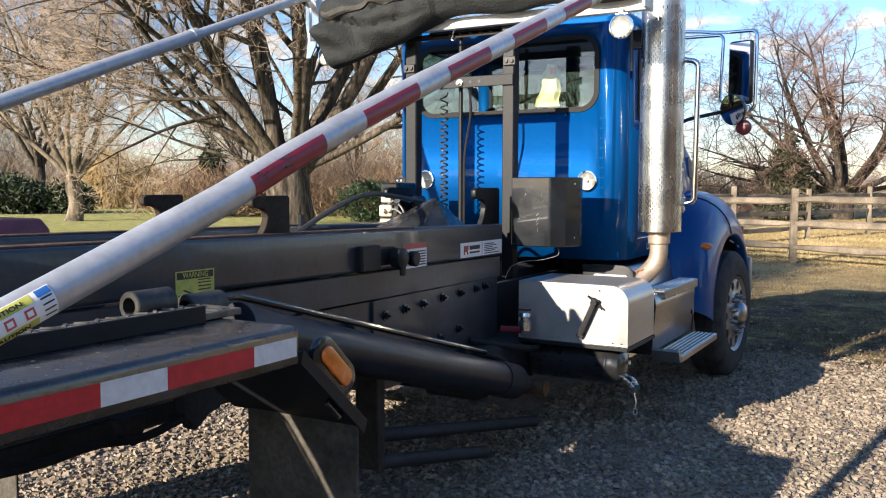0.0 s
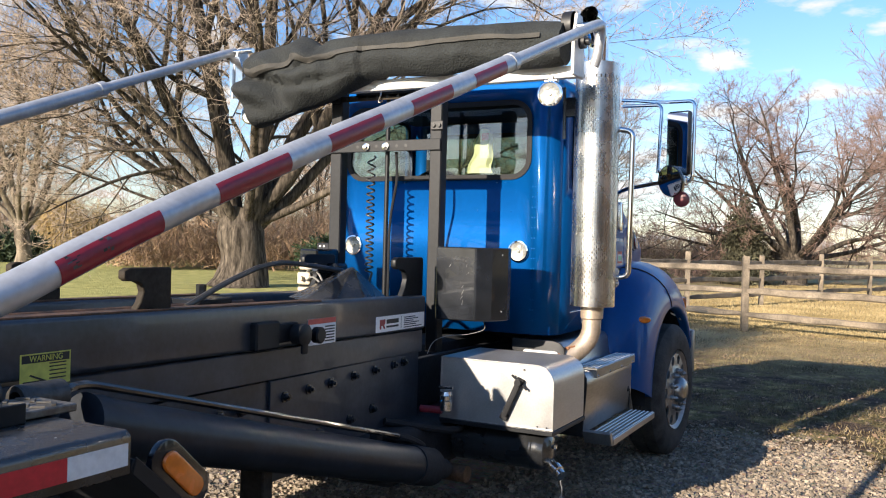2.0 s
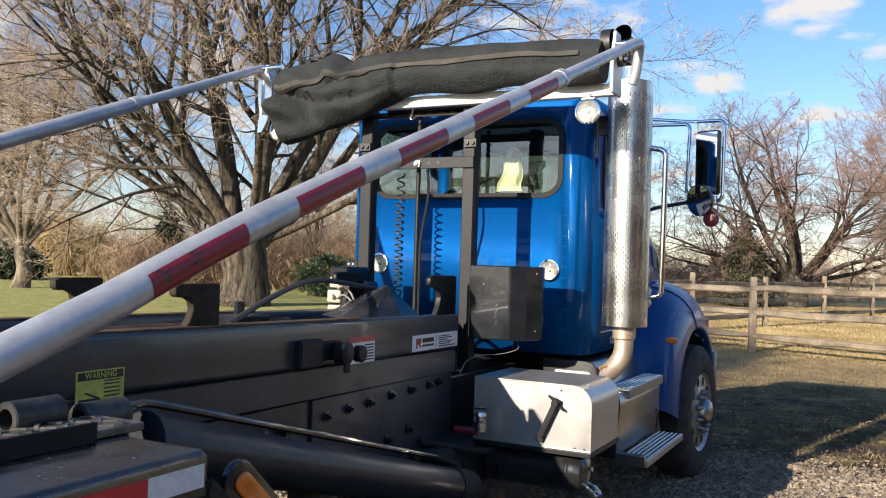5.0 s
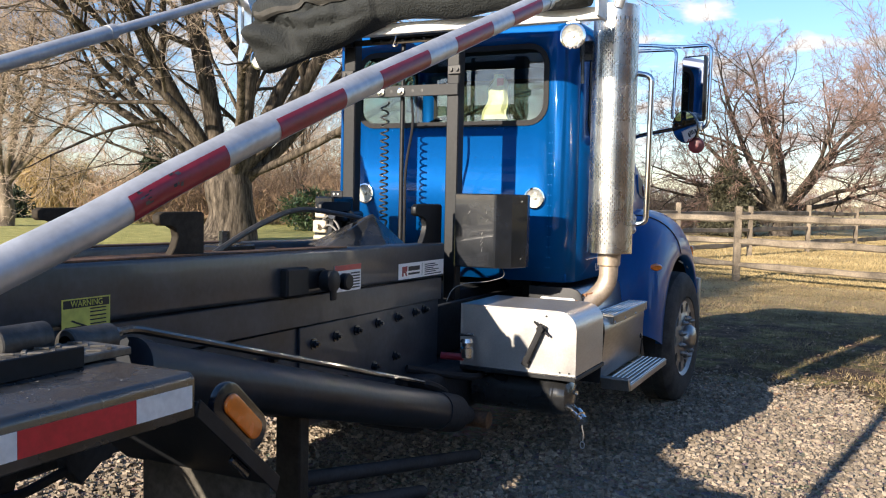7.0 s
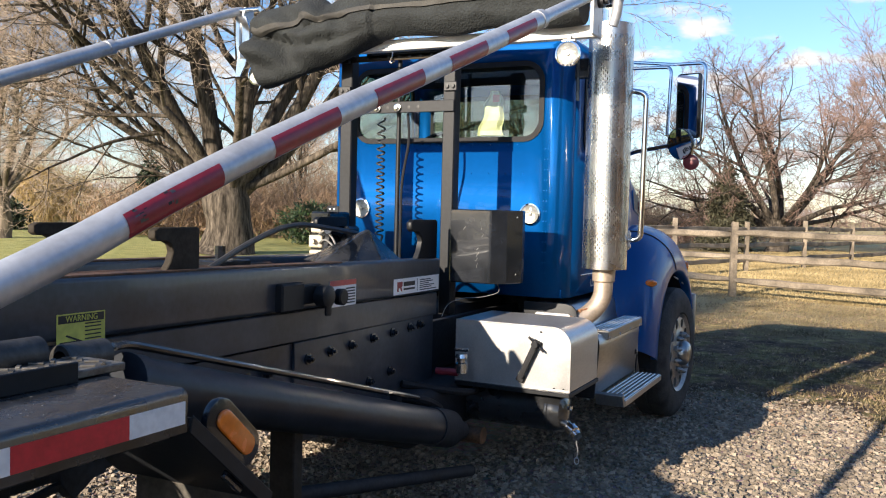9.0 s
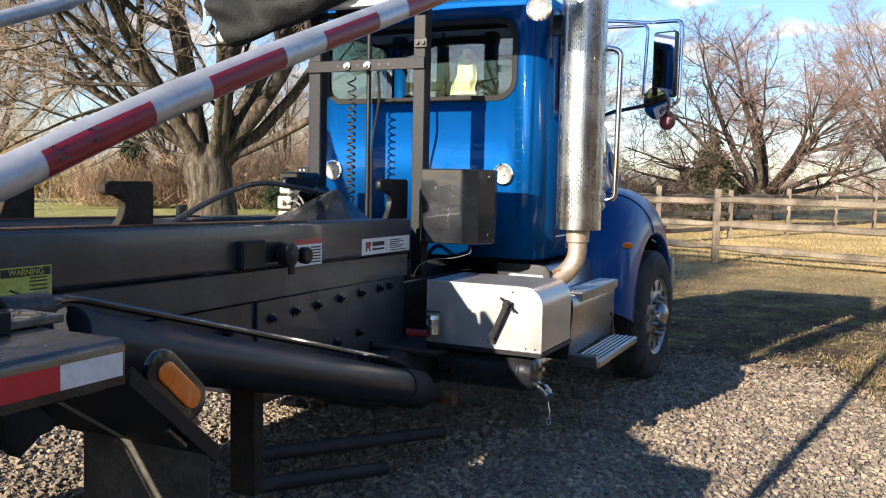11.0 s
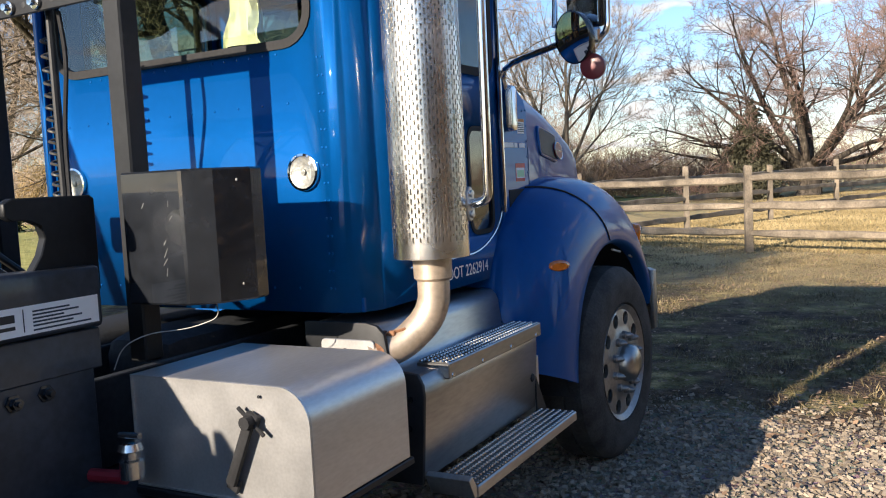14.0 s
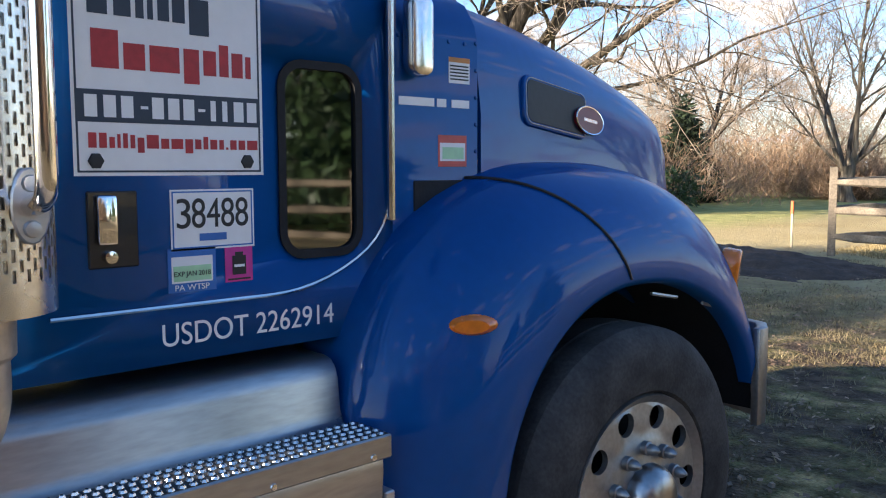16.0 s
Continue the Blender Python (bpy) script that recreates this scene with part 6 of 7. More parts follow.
bars("sticker_heading", INK, st, XR + 0.001, [(2.03, 2.196, 1.184, 1.208)])
lettering("warning_word", "WARNING", 0.026, YELLOW, (XR + 0.0025, 2.055, 1.188), st, width=0.115)
bars("sticker_line", INK, st, XR + 0.001, [(2.125, 2.185, z, z + 0.004) for z in (1.13, 1.142, 1.154, 1.166, 1.176)])
bm = B()
prism(bm, [(2.035, 1.122), (2.11, 1.122), (2.115, 1.128), (2.06, 1.15), (2.055, 1.146), (2.095, 1.13), (2.035, 1.13)], "x", XR + 0.001, XR + 0.0018)
part("sticker_drawing", bm, INK, st, smooth=False)

# hi-vis vest hung inside the cab
bm = B()
rows = []
for i in range(16):
    t = i / 15
    w = 0.038 + 0.062 * min(1, max(0.0, t - 0.03) * 5) + 0.035 * max(0, t - 0.55) * (1 + 0.5 * math.sin(t * 19))
    row = []
    for k in range(20):
        a = 2 * math.pi * k / 20
        c = math.cos(a)
        row.append((-2.235 + 0.62 * w * math.copysign(abs(c) ** 0.6, c) - 0.07 * max(0, t - 0.4) * (c < 0) + 0.006 * math.sin(t * 13), 5.285 + 0.022 * math.sin(a) + 0.011 * math.sin(5 * a + t * 7), 2.295 - 0.275 * t))
    rows.append(row)
loft(bm, rows, closed=True)
bm.faces.new(bm.verts[:20])
bm.faces.new(bm.verts[-20:])
bmesh.ops.recalc_face_normals(bm, faces=bm.faces[:])
vest = part("safety_vest", bm, VEST)
tagged(vest, "hi-vis yellow vest hung behind the cab seat", "vest")
bm = B()
box(bm, (-2.235, 5.25, 2.225), (-2.19, 5.256, 2.27), 0.002)
part("vest_patch", bm, SALMON, vest)


# ---- trees ----
def limb_mesh(name, limbs, mat, parent, label="", pointed=False):
    """Tapered tubes along many paths, each (points, radii, sides), as one mesh; pointed ones run out to a tip."""
    verts, faces = [], []
    for pts, rad, n in limbs:
        base = len(verts)
        last = len(pts) - 1
        up = Vector((0.3, 0.2, 0.93))
        ring = [(math.cos(2 * math.pi * k / n), math.sin(2 * math.pi * k / n)) for k in range(n)]
        for i, p in enumerate(pts):
            if pointed and i == last:
                verts.append(p)
                break
            d = pts[min(i + 1, last)] - pts[max(i - 1, 0)]
            s = d.cross(up)
            if s.length < 1e-4:
                s = d.cross(Vector((1, 0, 0)))
            s.normalize()
            q = s.cross(d).normalized()
            r = rad[i]
            for c, e in ring:
                verts.append(p + (r * c) * s + (r * e) * q)
        for i in range(last):
            o = base + i * n
            for k in range(n):
                k2 = (k + 1) % n
                if pointed and i == last - 1:
                    faces.append((o + k, o + k2, o + n))
                else:
                    faces.append((o + k, o + k2, o + n + k2, o + n + k))
    me = bpy.data.meshes.new(name)
    me.from_pydata(verts, [], faces)
    me.polygons.foreach_set("use_smooth", [True] * len(me.polygons))
    me.materials.append(mat)
    ob = new(name, me)
    ob.parent = parent
    ob.matrix_parent_inverse = Matrix.Translation(parent.location).inverted()
    if label:
        ob["label"] = label
    return ob


SIDEWAYS, DEPTHWISE = Vector((0.88, 0.47, 0)), Vector((-0.47, 0.88, 0))


def bare_tree(at, label, seed, trunk_r, trunk_h, stems, kids, up=0.25, twig=TWIG, min_r=0.005, spread=46.0, bark=BARK, ratio=0.55, droop=0.0, boughs=3):
    """A leafless tree: a flared trunk, its stems (sideways lean, depthwise lean, length, radius), and ever finer boughs."""
    rnd = random.Random(seed)
    ob = thing("bare_tree", at, label, "tree", "bare trees round the field")
    wood, fine = [], []
    o = Vector(at)
    top = len(kids)

    def grow(p, d, length, r, level):
        n = (9, 7, 5, 3, 1, 1)[level]
        wob = (0.07, 0.12, 0.15, 0.18, 0.2, 0.2)[level]
        turn = Vector((rnd.gauss(0, 1), rnd.gauss(0, 1), rnd.gauss(0, 0.6))) * (0.22 / n)
        lift = up * (1.0 if level < 2 else 0.7) / n * 1.6
        pts, rad = [p], [r]
        end = max(min_r * 0.7, r * 0.10)
        for i in range(n):
            t = (i + 1) / n
            d = (d + turn + Vector((rnd.gauss(0, wob), rnd.gauss(0, wob), rnd.gauss(0, wob * 0.8) + lift - droop * t * (level > 0) / n))).normalized()
            p = p + d * (length / n)
            pts.append(p)
            rad.append(end + (r - end) * (1 - t) ** 0.85)
        (wood if level < boughs else fine).append((pts, rad, (9, 7, 5, 3, 3, 3)[level]))
        if level >= top:
            return
        count = kids[level]
        start = 0.22 if level == 0 else 0.12
        spin = rnd.random() * 6.28
        for c in range(count):
            t = start + (0.99 - start) * (c + rnd.random()) / count
            f = t * n
            i = min(int(f), n - 1)
            q = pts[i].lerp(pts[i + 1], f - i)
            ax = (pts[i + 1] - pts[i]).normalized()
            u = ax.orthogonal().normalized()
            v = ax.cross(u)
            spin += 2.4 + rnd.gauss(0, 0.5)
            side = u * math.cos(spin) + v * math.sin(spin)
            an = radians(spread * rnd.uniform(0.65, 1.2))
            rr = max(min_r, (rad[i] + (rad[i + 1] - rad[i]) * (f - i)) * rnd.uniform(0.45, 0.68))
            grow(q, ax * math.cos(an) + side * math.sin(an), length * ratio * rnd.uniform(0.65, 1.2) * (1.15 - 0.6 * t), rr, level + 1)

    n = 10
    pts = [o + Vector((0.05 * math.sin(i * 0.8 + seed), 0.05 * math.cos(i * 0.7 + seed), -0.1 + (trunk_h + 0.1) * i / n)) for i in range(n + 1)]
    rad = [trunk_r * (1 + 0.55 * math.exp(-i * 0.9) + 0.05 * math.sin(i * 1.4 + seed)) * (1 - 0.06 * i / n) for i in range(n + 1)]
    wood.append((pts, rad, 20))
    for a, e, length, r in stems:
        a, e = math.tan(radians(a)), math.tan(radians(e))
        d = (Vector((0, 0, 1)) + SIDEWAYS * a + DEPTHWISE * e).normalized()
        flat = SIDEWAYS * a + DEPTHWISE * e
        flat = flat.normalized() if flat.length > 0.01 else Vector((0, 0, 0))
        low = pts[-1] + flat * max(0.0, trunk_r - r) * 0.75 - Vector((0, 0, 0.25 * trunk_r + 0.6 * trunk_r * rnd.random()))
        grow(low, d, length * rnd.uniform(0.92, 1.05), r, 0)
    limb_mesh("trunk", wood, bark, ob, "furrowed grey-brown bark on trunk and boughs")
    limb_mesh("crown", fine, twig, ob, "fine bare twigs", True)
    return ob


def fan(count, lean, length, r, seed):
    """Stems spread evenly round a trunk."""
    rnd = random.Random(seed)
    out = []
    for k in range(count):
        az = 2 * math.pi * (k + rnd.uniform(-0.2, 0.2)) / count
        ln = lean * rnd.uniform(0.3, 1.2)
        out.append((ln * math.cos(az), ln * math.sin(az), length * rnd.uniform(0.8, 1.1), r * rnd.uniform(0.75, 1.15)))
    return out


OLD_TREE = [(-34, 5, 13.5, 0.24), (-23, -14, 13.5, 0.25), (-16, 12, 14, 0.26), (-8, -6, 14.5, 0.28), (4, 10, 14.5, 0.28), (11, -8, 14, 0.28), (20, 8, 14, 0.31), (33, -4, 14.5, 0.27), (47, 6, 14, 0.20), (-50, -4, 12, 0.17), (62, -12, 12, 0.15), (-40, -20, 11, 0.14), (-63, 8, 8, 0.10), (15, -36, 10, 0.16), (-12, -38, 10, 0.16), (5, 38, 11, 0.18), (-76, -6, 6.5, 0.07)]
ROUND_TREE = [(-85, 0, 7.4, 0.13), (-72, 16, 7.3, 0.15), (-56, -14, 7.4, 0.17), (-37, 10, 7.4, 0.19), (-14, -18, 7.4, 0.18), (8, 14, 7.4, 0.18), (30, -10, 7.4, 0.19), (50, 10, 7.4, 0.18), (68, -12, 7.3, 0.16), (83, 6, 7.2, 0.13), (5, 60, 6.6, 0.15), (-5, -60, 6.6, 0.15)]
bare_tree((-18.4, 21.8, 0), "huge old bare tree forking low into many stems", 11, 0.74, 2.5, OLD_TREE, (9, 7, 6, 5, 3), 0.10, TWIG, 0.0062, 46, BARK, 0.55, 0.10)
bare_tree((-31.5, 23.6, 0), "large bare tree with pale trunk on the lawn", 23, 0.30, 2.0, fan(8, 42, 8.5, 0.15, 1), (8, 7, 6, 5), 0.10, BRUSH, 0.007, 46, PALEBARK, 0.58)
bare_tree((-33, 36, 0), "medium bare tree behind the lawn", 31, 0.22, 1.4, fan(6, 40, 6.5, 0.13, 2), (7, 6, 6, 5), 0.12, BRUSH, 0.007, 46, BARK, 0.58)
bare_tree((-34, 47, 0), "slender bare tree at the edge of the brush", 37, 0.20, 2.0, fan(5, 30, 7.5, 0.12, 3), (7, 6, 6, 5), 0.15, BRUSH, 0.008, 46, BARK, 0.58)
bare_tree((-43, 30, 0), "bare tree standing behind the hedge", 39, 0.30, 2.6, fan(6, 36, 9.0, 0.16, 4), (7, 6, 6, 5), 0.14, BRUSH, 0.008, 46, BARK, 0.58)
bare_tree((-3.9, 43.6, 0), "wide round-crowned bare tree behind the fence", 42, 0.46, 1.5, ROUND_TREE, (8, 7, 6, 5, 3), 0.11, TWIGRED, 0.0075, 54, BARK, 0.58, 0.0, 3)
bare_tree((2.4, 54.0, 0), "tall bare tree beyond the field fence", 53, 0.40, 2.0, fan(8, 42, 9.0, 0.15, 5), (8, 6, 6, 6), 0.14, TWIGRED, 0.009, 46, BARK, 0.60)
bare_tree((-15.2, 43.2, 0), "twin-stemmed bare tree behind the fence", 64, 0.30, 1.6, [(-13, 6, 9.0, 0.12), (12, -5, 9.5, 0.13), (-28, -10, 8.0, 0.10), (27, 12, 8.0, 0.10), (2, 18, 9.0, 0.11), (-45, 8, 5.5, 0.07), (46, -8, 5.5, 0.07)], (9, 7, 7, 6), 0.16, BRUSH, 0.006, 38, PALEBARK, 0.56)
bare_tree((-24.5, 47.0, 0), "bare tree rising above the brush", 75, 0.30, 2.5, fan(6, 40, 7.5, 0.16, 6), (7, 6, 6, 5), 0.14, TWIG, 0.008, 46, BARK, 0.58)
bare_tree((9.0, 47.0, 0), "bare tree at the field's edge", 86, 0.36, 2.2, fan(8, 45, 8.0, 0.14, 7), (8, 6, 6, 6), 0.14, TWIGRED, 0.009, 46, BARK, 0.60)
bare_tree((24.0, 24.0, 0), "bare tree across the drive, mirrored in the cab", 97, 0.36, 2.2, fan(6, 42, 8.0, 0.18, 8), (6, 5, 4, 3), 0.15, BRUSH, 0.012, 48)


def leafy_mesh(name, blobs, mat, count, size, seed, parent=None, thin=0.45, droop=0.0, label=""):
    """Many small leaves or sprays: each a bent pair of triangles, in a cloud of ellipsoids (centre, radii)."""
    rnd = np.random.RandomState(seed)
    verts, faces = [], []
    vol = np.array([b[1][0] * b[1][1] * b[1][2] for b in blobs])
    pick = rnd.choice(len(blobs), count, p=vol / vol.sum())
    for i in pick:
        c, r = blobs[i]
        u = rnd.normal(size=3)
        u /= np.linalg.norm(u)
        u *= rnd.uniform(0.35, 1.0) ** 0.5 * (1 + 0.15 * rnd.normal())
        p = np.array(c) + u * np.array(r)
        d = u * 0.6 + rnd.normal(size=3) * 0.6
        d[2] -= droop
        d /= np.linalg.norm(d) + 1e-6
        s = np.cross(d, rnd.normal(size=3))
        s /= np.linalg.norm(s) + 1e-6
        L = size * rnd.uniform(0.6, 1.4)
        b = len(verts)
        verts += [tuple(p - s * L * thin * 0.5), tuple(p + s * L * thin * 0.5), tuple(p + d * L)]
        faces.append((b, b + 1, b + 2))
    me = bpy.data.meshes.new(name)
    me.from_pydata(verts, [], faces)
    me.materials.append(mat)
    ob = new(name, me)
    if parent is not None:
        ob.parent = parent
        ob.matrix_parent_inverse = Matrix.Translation(parent.location).inverted()
    if label:
        ob["label"] = label
    return ob


def conifer(at, h, w, label, seed, mat=NEEDLE, count=9000, size=0.35, taper=1.0):
    ob = thing("conifer", at, label, "tree", "conifers beyond the fence")
    rnd = random.Random(seed)
    bm = tube(B(), [at, (at[0], at[1], h * 0.55), (at[0], at[1], h * 0.95)], 0.03 * h, 8, True, 0.01)
    part("trunk", bm, BARK, ob)
    blobs = []
    for i in range(46):
        t = (i + 0.5) / 46
        rr = w * (1 - t) ** taper * rnd.uniform(0.75, 1.1) + 0.05
        for k in range(5 if t < 0.7 else 3):
            a = rnd.random() * 6.28
            blobs.append(((at[0] + rr * 0.6 * math.cos(a), at[1] + rr * 0.6 * math.sin(a), 0.1 + h * t), (rr * 0.42 + 0.05, rr * 0.42 + 0.05, 0.04 * h)))
    leafy_mesh("crown", blobs, mat, count, size, seed, ob, 0.35, 0.1, "dense dark needles")
    return ob


conifer((-20.2, 38.4, 0), 4.7, 1.75, "dense dark green spruce by the brush", 3)
conifer((-6.0, 41.6, 0), 4.1, 1.3, "dull green cedar under the bare tree", 4, CEDAR, 20000, 0.17, 0.6)
conifer((-12.0, 70.0, 0), 3.2, 1.5, "small conifer far across the field", 5, NEEDLE, 2500, 0.35)
conifer((13.5, 17.5, 0), 7.5, 2.6, "tall green conifer mirrored in the cab glass", 14, LEAFGREEN, 7000, 0.45)
conifer((27.0, 12.0, 0), 5.0, 2.2, "green conifer across the drive", 15, NEEDLE, 6000, 0.5)
conifer((26.0, 3.0, 0), 4.2, 2.0, "green conifer across the drive", 16, NEEDLE, 6000, 0.5)
conifer((25.0, 20.0, 0), 6.0, 2.4, "green conifer across the drive", 17, NEEDLE, 6000, 0.5)
conifer((-44.0, 44.0, 0), 5.5, 1.8, "young spruce near the far shed", 6, NEEDLE, 4500, 0.4)
conifer((-41.0, 47.0, 0), 3.4, 1.2, "young spruce near the far shed", 7, NEEDLE, 3500, 0.35)


def shrub(at, blobs, label, seed, mat, count, size, name="shrub", droop=0.0, thin=0.5):
    ob = thing(name, at, label, "shrub")
    rnd = random.Random(seed)
    limbs = []
    for k in range(14):
        c, r = rnd.choice(blobs)
        p = Vector((c[0] + rnd.uniform(-0.4, 0.4) * r[0], c[1] + rnd.uniform(-0.4, 0.4) * r[1], 0))
        q = Vector((c[0] + rnd.uniform(-0.7, 0.7) * r[0], c[1] + rnd.uniform(-0.7, 0.7) * r[1], c[2] + 0.6 * r[2]))
        limbs.append(([p, p.lerp(q, 0.5) + Vector((0.1, 0, 0.1)), q], [0.05, 0.035, 0.015], 5))
    for limb in limbs:
        limb_mesh("stem", [limb], BARK, ob)
    leafy_mesh("foliage", blobs, mat, count, size, seed, ob, thin, droop)
    return ob


# unseen tree, its crown shaped so that its shade falls before the fence
shade_tree = thing("shade_tree", (-17, -25, 0), "unseen evergreen added to shade the grass before the fence", "tree")
part("trunk", tube(B(), [(-17, -25, -0.2), (-16.9, -25.1, 6), (-17, -25, 12)], 0.45, 12, True, 0.15), BARK, shade_tree)
leafy_mesh("crown", [((-17, -25, 11.55), (4.0, 3, 2.4)), ((-15.2, -25, 13.5), (2.3, 2, 1.6)), ((-18.2, -25, 13.85), (3.4, 2.5, 1.7)), ((-14.9, -25.4, 14.8), (1.5, 1.5, 0.65)), ((-17.0, -24.6, 14.8), (2.4, 1.6, 0.85))], LEAFGREEN, 7000, 0.42, 44, shade_tree, 0.5)

shrub((-20.5, 30.3, 0), [((-21, 30.2, 0.8), (1.5, 1.2, 0.9)), ((-19, 31.5, 0.8), (1.6, 1.2, 0.9)), ((-17.2, 32.5, 0.7), (1.2, 1.0, 0.8))], "broad-leaved evergreen shrub behind the lawn", 8, LEAFGREEN, 9000, 0.15)
shrub((-43.0, 27.5, 0), [((-46, 25, 1.0), (2.2, 1.6, 1.2)), ((-43, 28, 0.9), (2.2, 1.6, 1.1)), ((-40.5, 30.0, 0.7), (1.4, 1.4, 0.9))], "dark evergreen hedge beyond the lawn", 9, NEEDLE, 12000, 0.26, "hedge")
shrub((-46.0, 38.0, 0), [((-46.5, 37.5, 2.0), (1.4, 1.4, 2.0)), ((-45, 39.0, 1.6), (1.2, 1.2, 1.7))], "drooping willow with yellow bare twigs", 10, WILLOW, 7000, 0.6, "willow", 0.9, 0.06)


def brush(name, spots, label, seed, mat, count, tall, leaf=0.02):
    """Thickets of thin dry stems, too many to count."""
    rnd = np.random.RandomState(seed)
    verts, faces = [], []
    S = np.array(spots)
    for i in range(count):
        x0, y0, rx, ry, h = S[rnd.randint(len(S))]
        p = np.array((x0 + rx * rnd.normal() * 0.5, y0 + ry * rnd.normal() * 0.5, 0.0))
        hh = h * rnd.uniform(0.35, 1.0)
        p[2] = hh * rnd.uniform(0.0, 0.8)
        d = np.array((rnd.normal() * 0.55, rnd.normal() * 0.55, rnd.uniform(0.25, 1.0)))
        d /= np.linalg.norm(d)
        L = tall * rnd.uniform(0.4, 1.3)
        s = np.cross(d, rnd.normal(size=3))
        s *= leaf * rnd.uniform(0.6, 1.6) / (np.linalg.norm(s) + 1e-6)
        b = len(verts)
        verts += [tuple(p - s), tuple(p + s), tuple(p + d * L)]
        faces.append((b, b + 1, b + 2))
    me = bpy.data.meshes.new(name)
    me.from_pydata(verts, [], faces)
    me.materials.append(mat)
    ob = new(name, me)
    return tagged(ob, label, "brush", kind="stuff")


brush("dry_brush", [(-25, 35, 5, 2, 3.6), (-29, 33, 3, 2, 3.4), (-32, 31, 3, 2, 3.0), (-21, 37, 4, 2, 3.2), (-36, 42, 4, 3, 3.0), (-28, 38, 6, 2, 5.0), (-23, 40, 5, 2, 5.0)], "tangled dry brown brush behind the lawn", 12, THICKET, 30000, 0.9, 0.013)
brush("dry_brush", [(-18, 47, 3, 2, 4.0), (-14.5, 50, 3, 2, 3.6), (-11, 53, 4, 2, 3.2), (-21, 47, 3, 2, 4.5), (-16, 46, 1.5, 1, 1.6), (-8, 58, 5, 2, 2.6)], "tangled dry brush at the field's edge", 13, THICKET, 26000, 0.9, 0.013)

# bare woods behind the lawn, and an unseen belt added to dim cab reflections
brush("woods_edge", [(-70 * math.sin(radians(a)) + 3 * math.sin(a * 5), 70 * math.cos(radians(a)) + 4 * math.cos(a * 3), 4.5, 4, 12.5 + 4 * math.sin(a * 0.7)) for a in range(20, 74, 3) if a < 44 or a > 52], "brown leafless woods behind the lawn", 18, BRUSH, 60000, 1.7, 0.014)
brush("unseen_belt", [(19 + 2 * math.sin(y * 1.3), y, 2.5, 3, 11 + 2.5 * math.sin(y * 0.6)) for y in range(-24, 12, 4)], "unseen brown tree belt added to dim reflections in the truck", 19, THICKET, 24000, 1.8, 0.08)


def far_woods():
    """The band of leafless woods round the horizon."""
    rnd = np.random.RandomState(77)
    V = []
    for i in range(1900):
        az = radians(rnd.uniform(-150, 120))
        dist = rnd.uniform(170, 330)
        x, y = -dist * math.sin(az), dist * math.cos(az)
        left = min(1, max(0, (math.degrees(az) - 25) / 30))
        h = rnd.uniform(3.5, 8.0) * (1 + 0.5 * left) * dist / 230
        n = 80
        t = rnd.rand(n) ** 1.4
        spread = 0.20 * h * (1.1 - 0.6 * t)
        p = np.stack((x + rnd.normal(size=n) * spread, y + rnd.normal(size=n) * spread, h * t * 0.85), 1)
        d = np.stack((rnd.normal(size=n) * 0.8, rnd.normal(size=n) * 0.8, rnd.uniform(0.1, 1.0, n)), 1)
        d /= np.linalg.norm(d, axis=1)[:, None]
        L = h * rnd.uniform(0.10, 0.26, n)
        w = rnd.uniform(0.03, 0.085, n) * dist / 230
        p[0], d[0], L[0], w[0] = (x, y, 0), (0, 0, 1), h * 0.8, 0.12
        s = np.cross(d, np.array((math.sin(az), -math.cos(az), 0.0)) + rnd.normal(size=(n, 3)) * 0.4)
        s *= (w / (np.linalg.norm(s, axis=1) + 1e-6))[:, None]
        V.append(np.stack((p - s, p + s, p + d * L[:, None]), 1).reshape(-1, 3))
    V = np.concatenate(V)
    me = bpy.data.meshes.new("far_woods")
    me.from_pydata(V.tolist(), [], np.arange(len(V)).reshape(-1, 3).tolist())
    me.materials.append(WOODS)
    return tagged(new("far_woods", me), "leafless brown woods along the horizon", "woods", kind="stuff")


far_woods()


# ---- fences ----
def post_mesh(h, seed):
    rnd = random.Random(seed)
    bm = B()
    box(bm, (-0.062, -0.062, -0.15), (0.062, 0.062, h), 0.008)
    for v in bm.verts:
        v.co.x += rnd.uniform(-0.004, 0.004)
        v.co.y += rnd.uniform(-0.004, 0.004)
        if v.co.z > h * 0.9:
            v.co.z += rnd.uniform(-0.02, 0.02)
    return bm


def rail_mesh(a, b, seed):
    """A split rail between two points: uneven, tapered at both ends."""
    rnd = random.Random(seed)
    a, b = Vector(a), Vector(b)
    d = b - a
    s = d.cross(Vector((0, 0, 1))).normalized()
    rows = []
    for i in range(9):
        t = i / 8
        c = a.lerp(b, t) + Vector((0, 0, 0.012 * rnd.uniform(-1, 1)))
        hw = 0.032 + 0.008 * rnd.uniform(-1, 1)
        hh = (0.066 if 0 < i < 8 else 0.045) + 0.010 * rnd.uniform(-1, 1)
        rows.append([c + s * hw * u + Vector((0, 0, hh * v)) for u, v in ((1, -0.7), (0.9, 0.8), (0.2, 1), (-0.9, 0.7), (-1, -0.6), (-0.1, -1))])
    bm = loft(B(), rows, closed=True)
    bm.faces.new(bm.verts[:6])
    bm.faces.new(bm.verts[-6:])
    bmesh.ops.recalc_face_normals(bm, faces=bm.faces[:])
    return bm


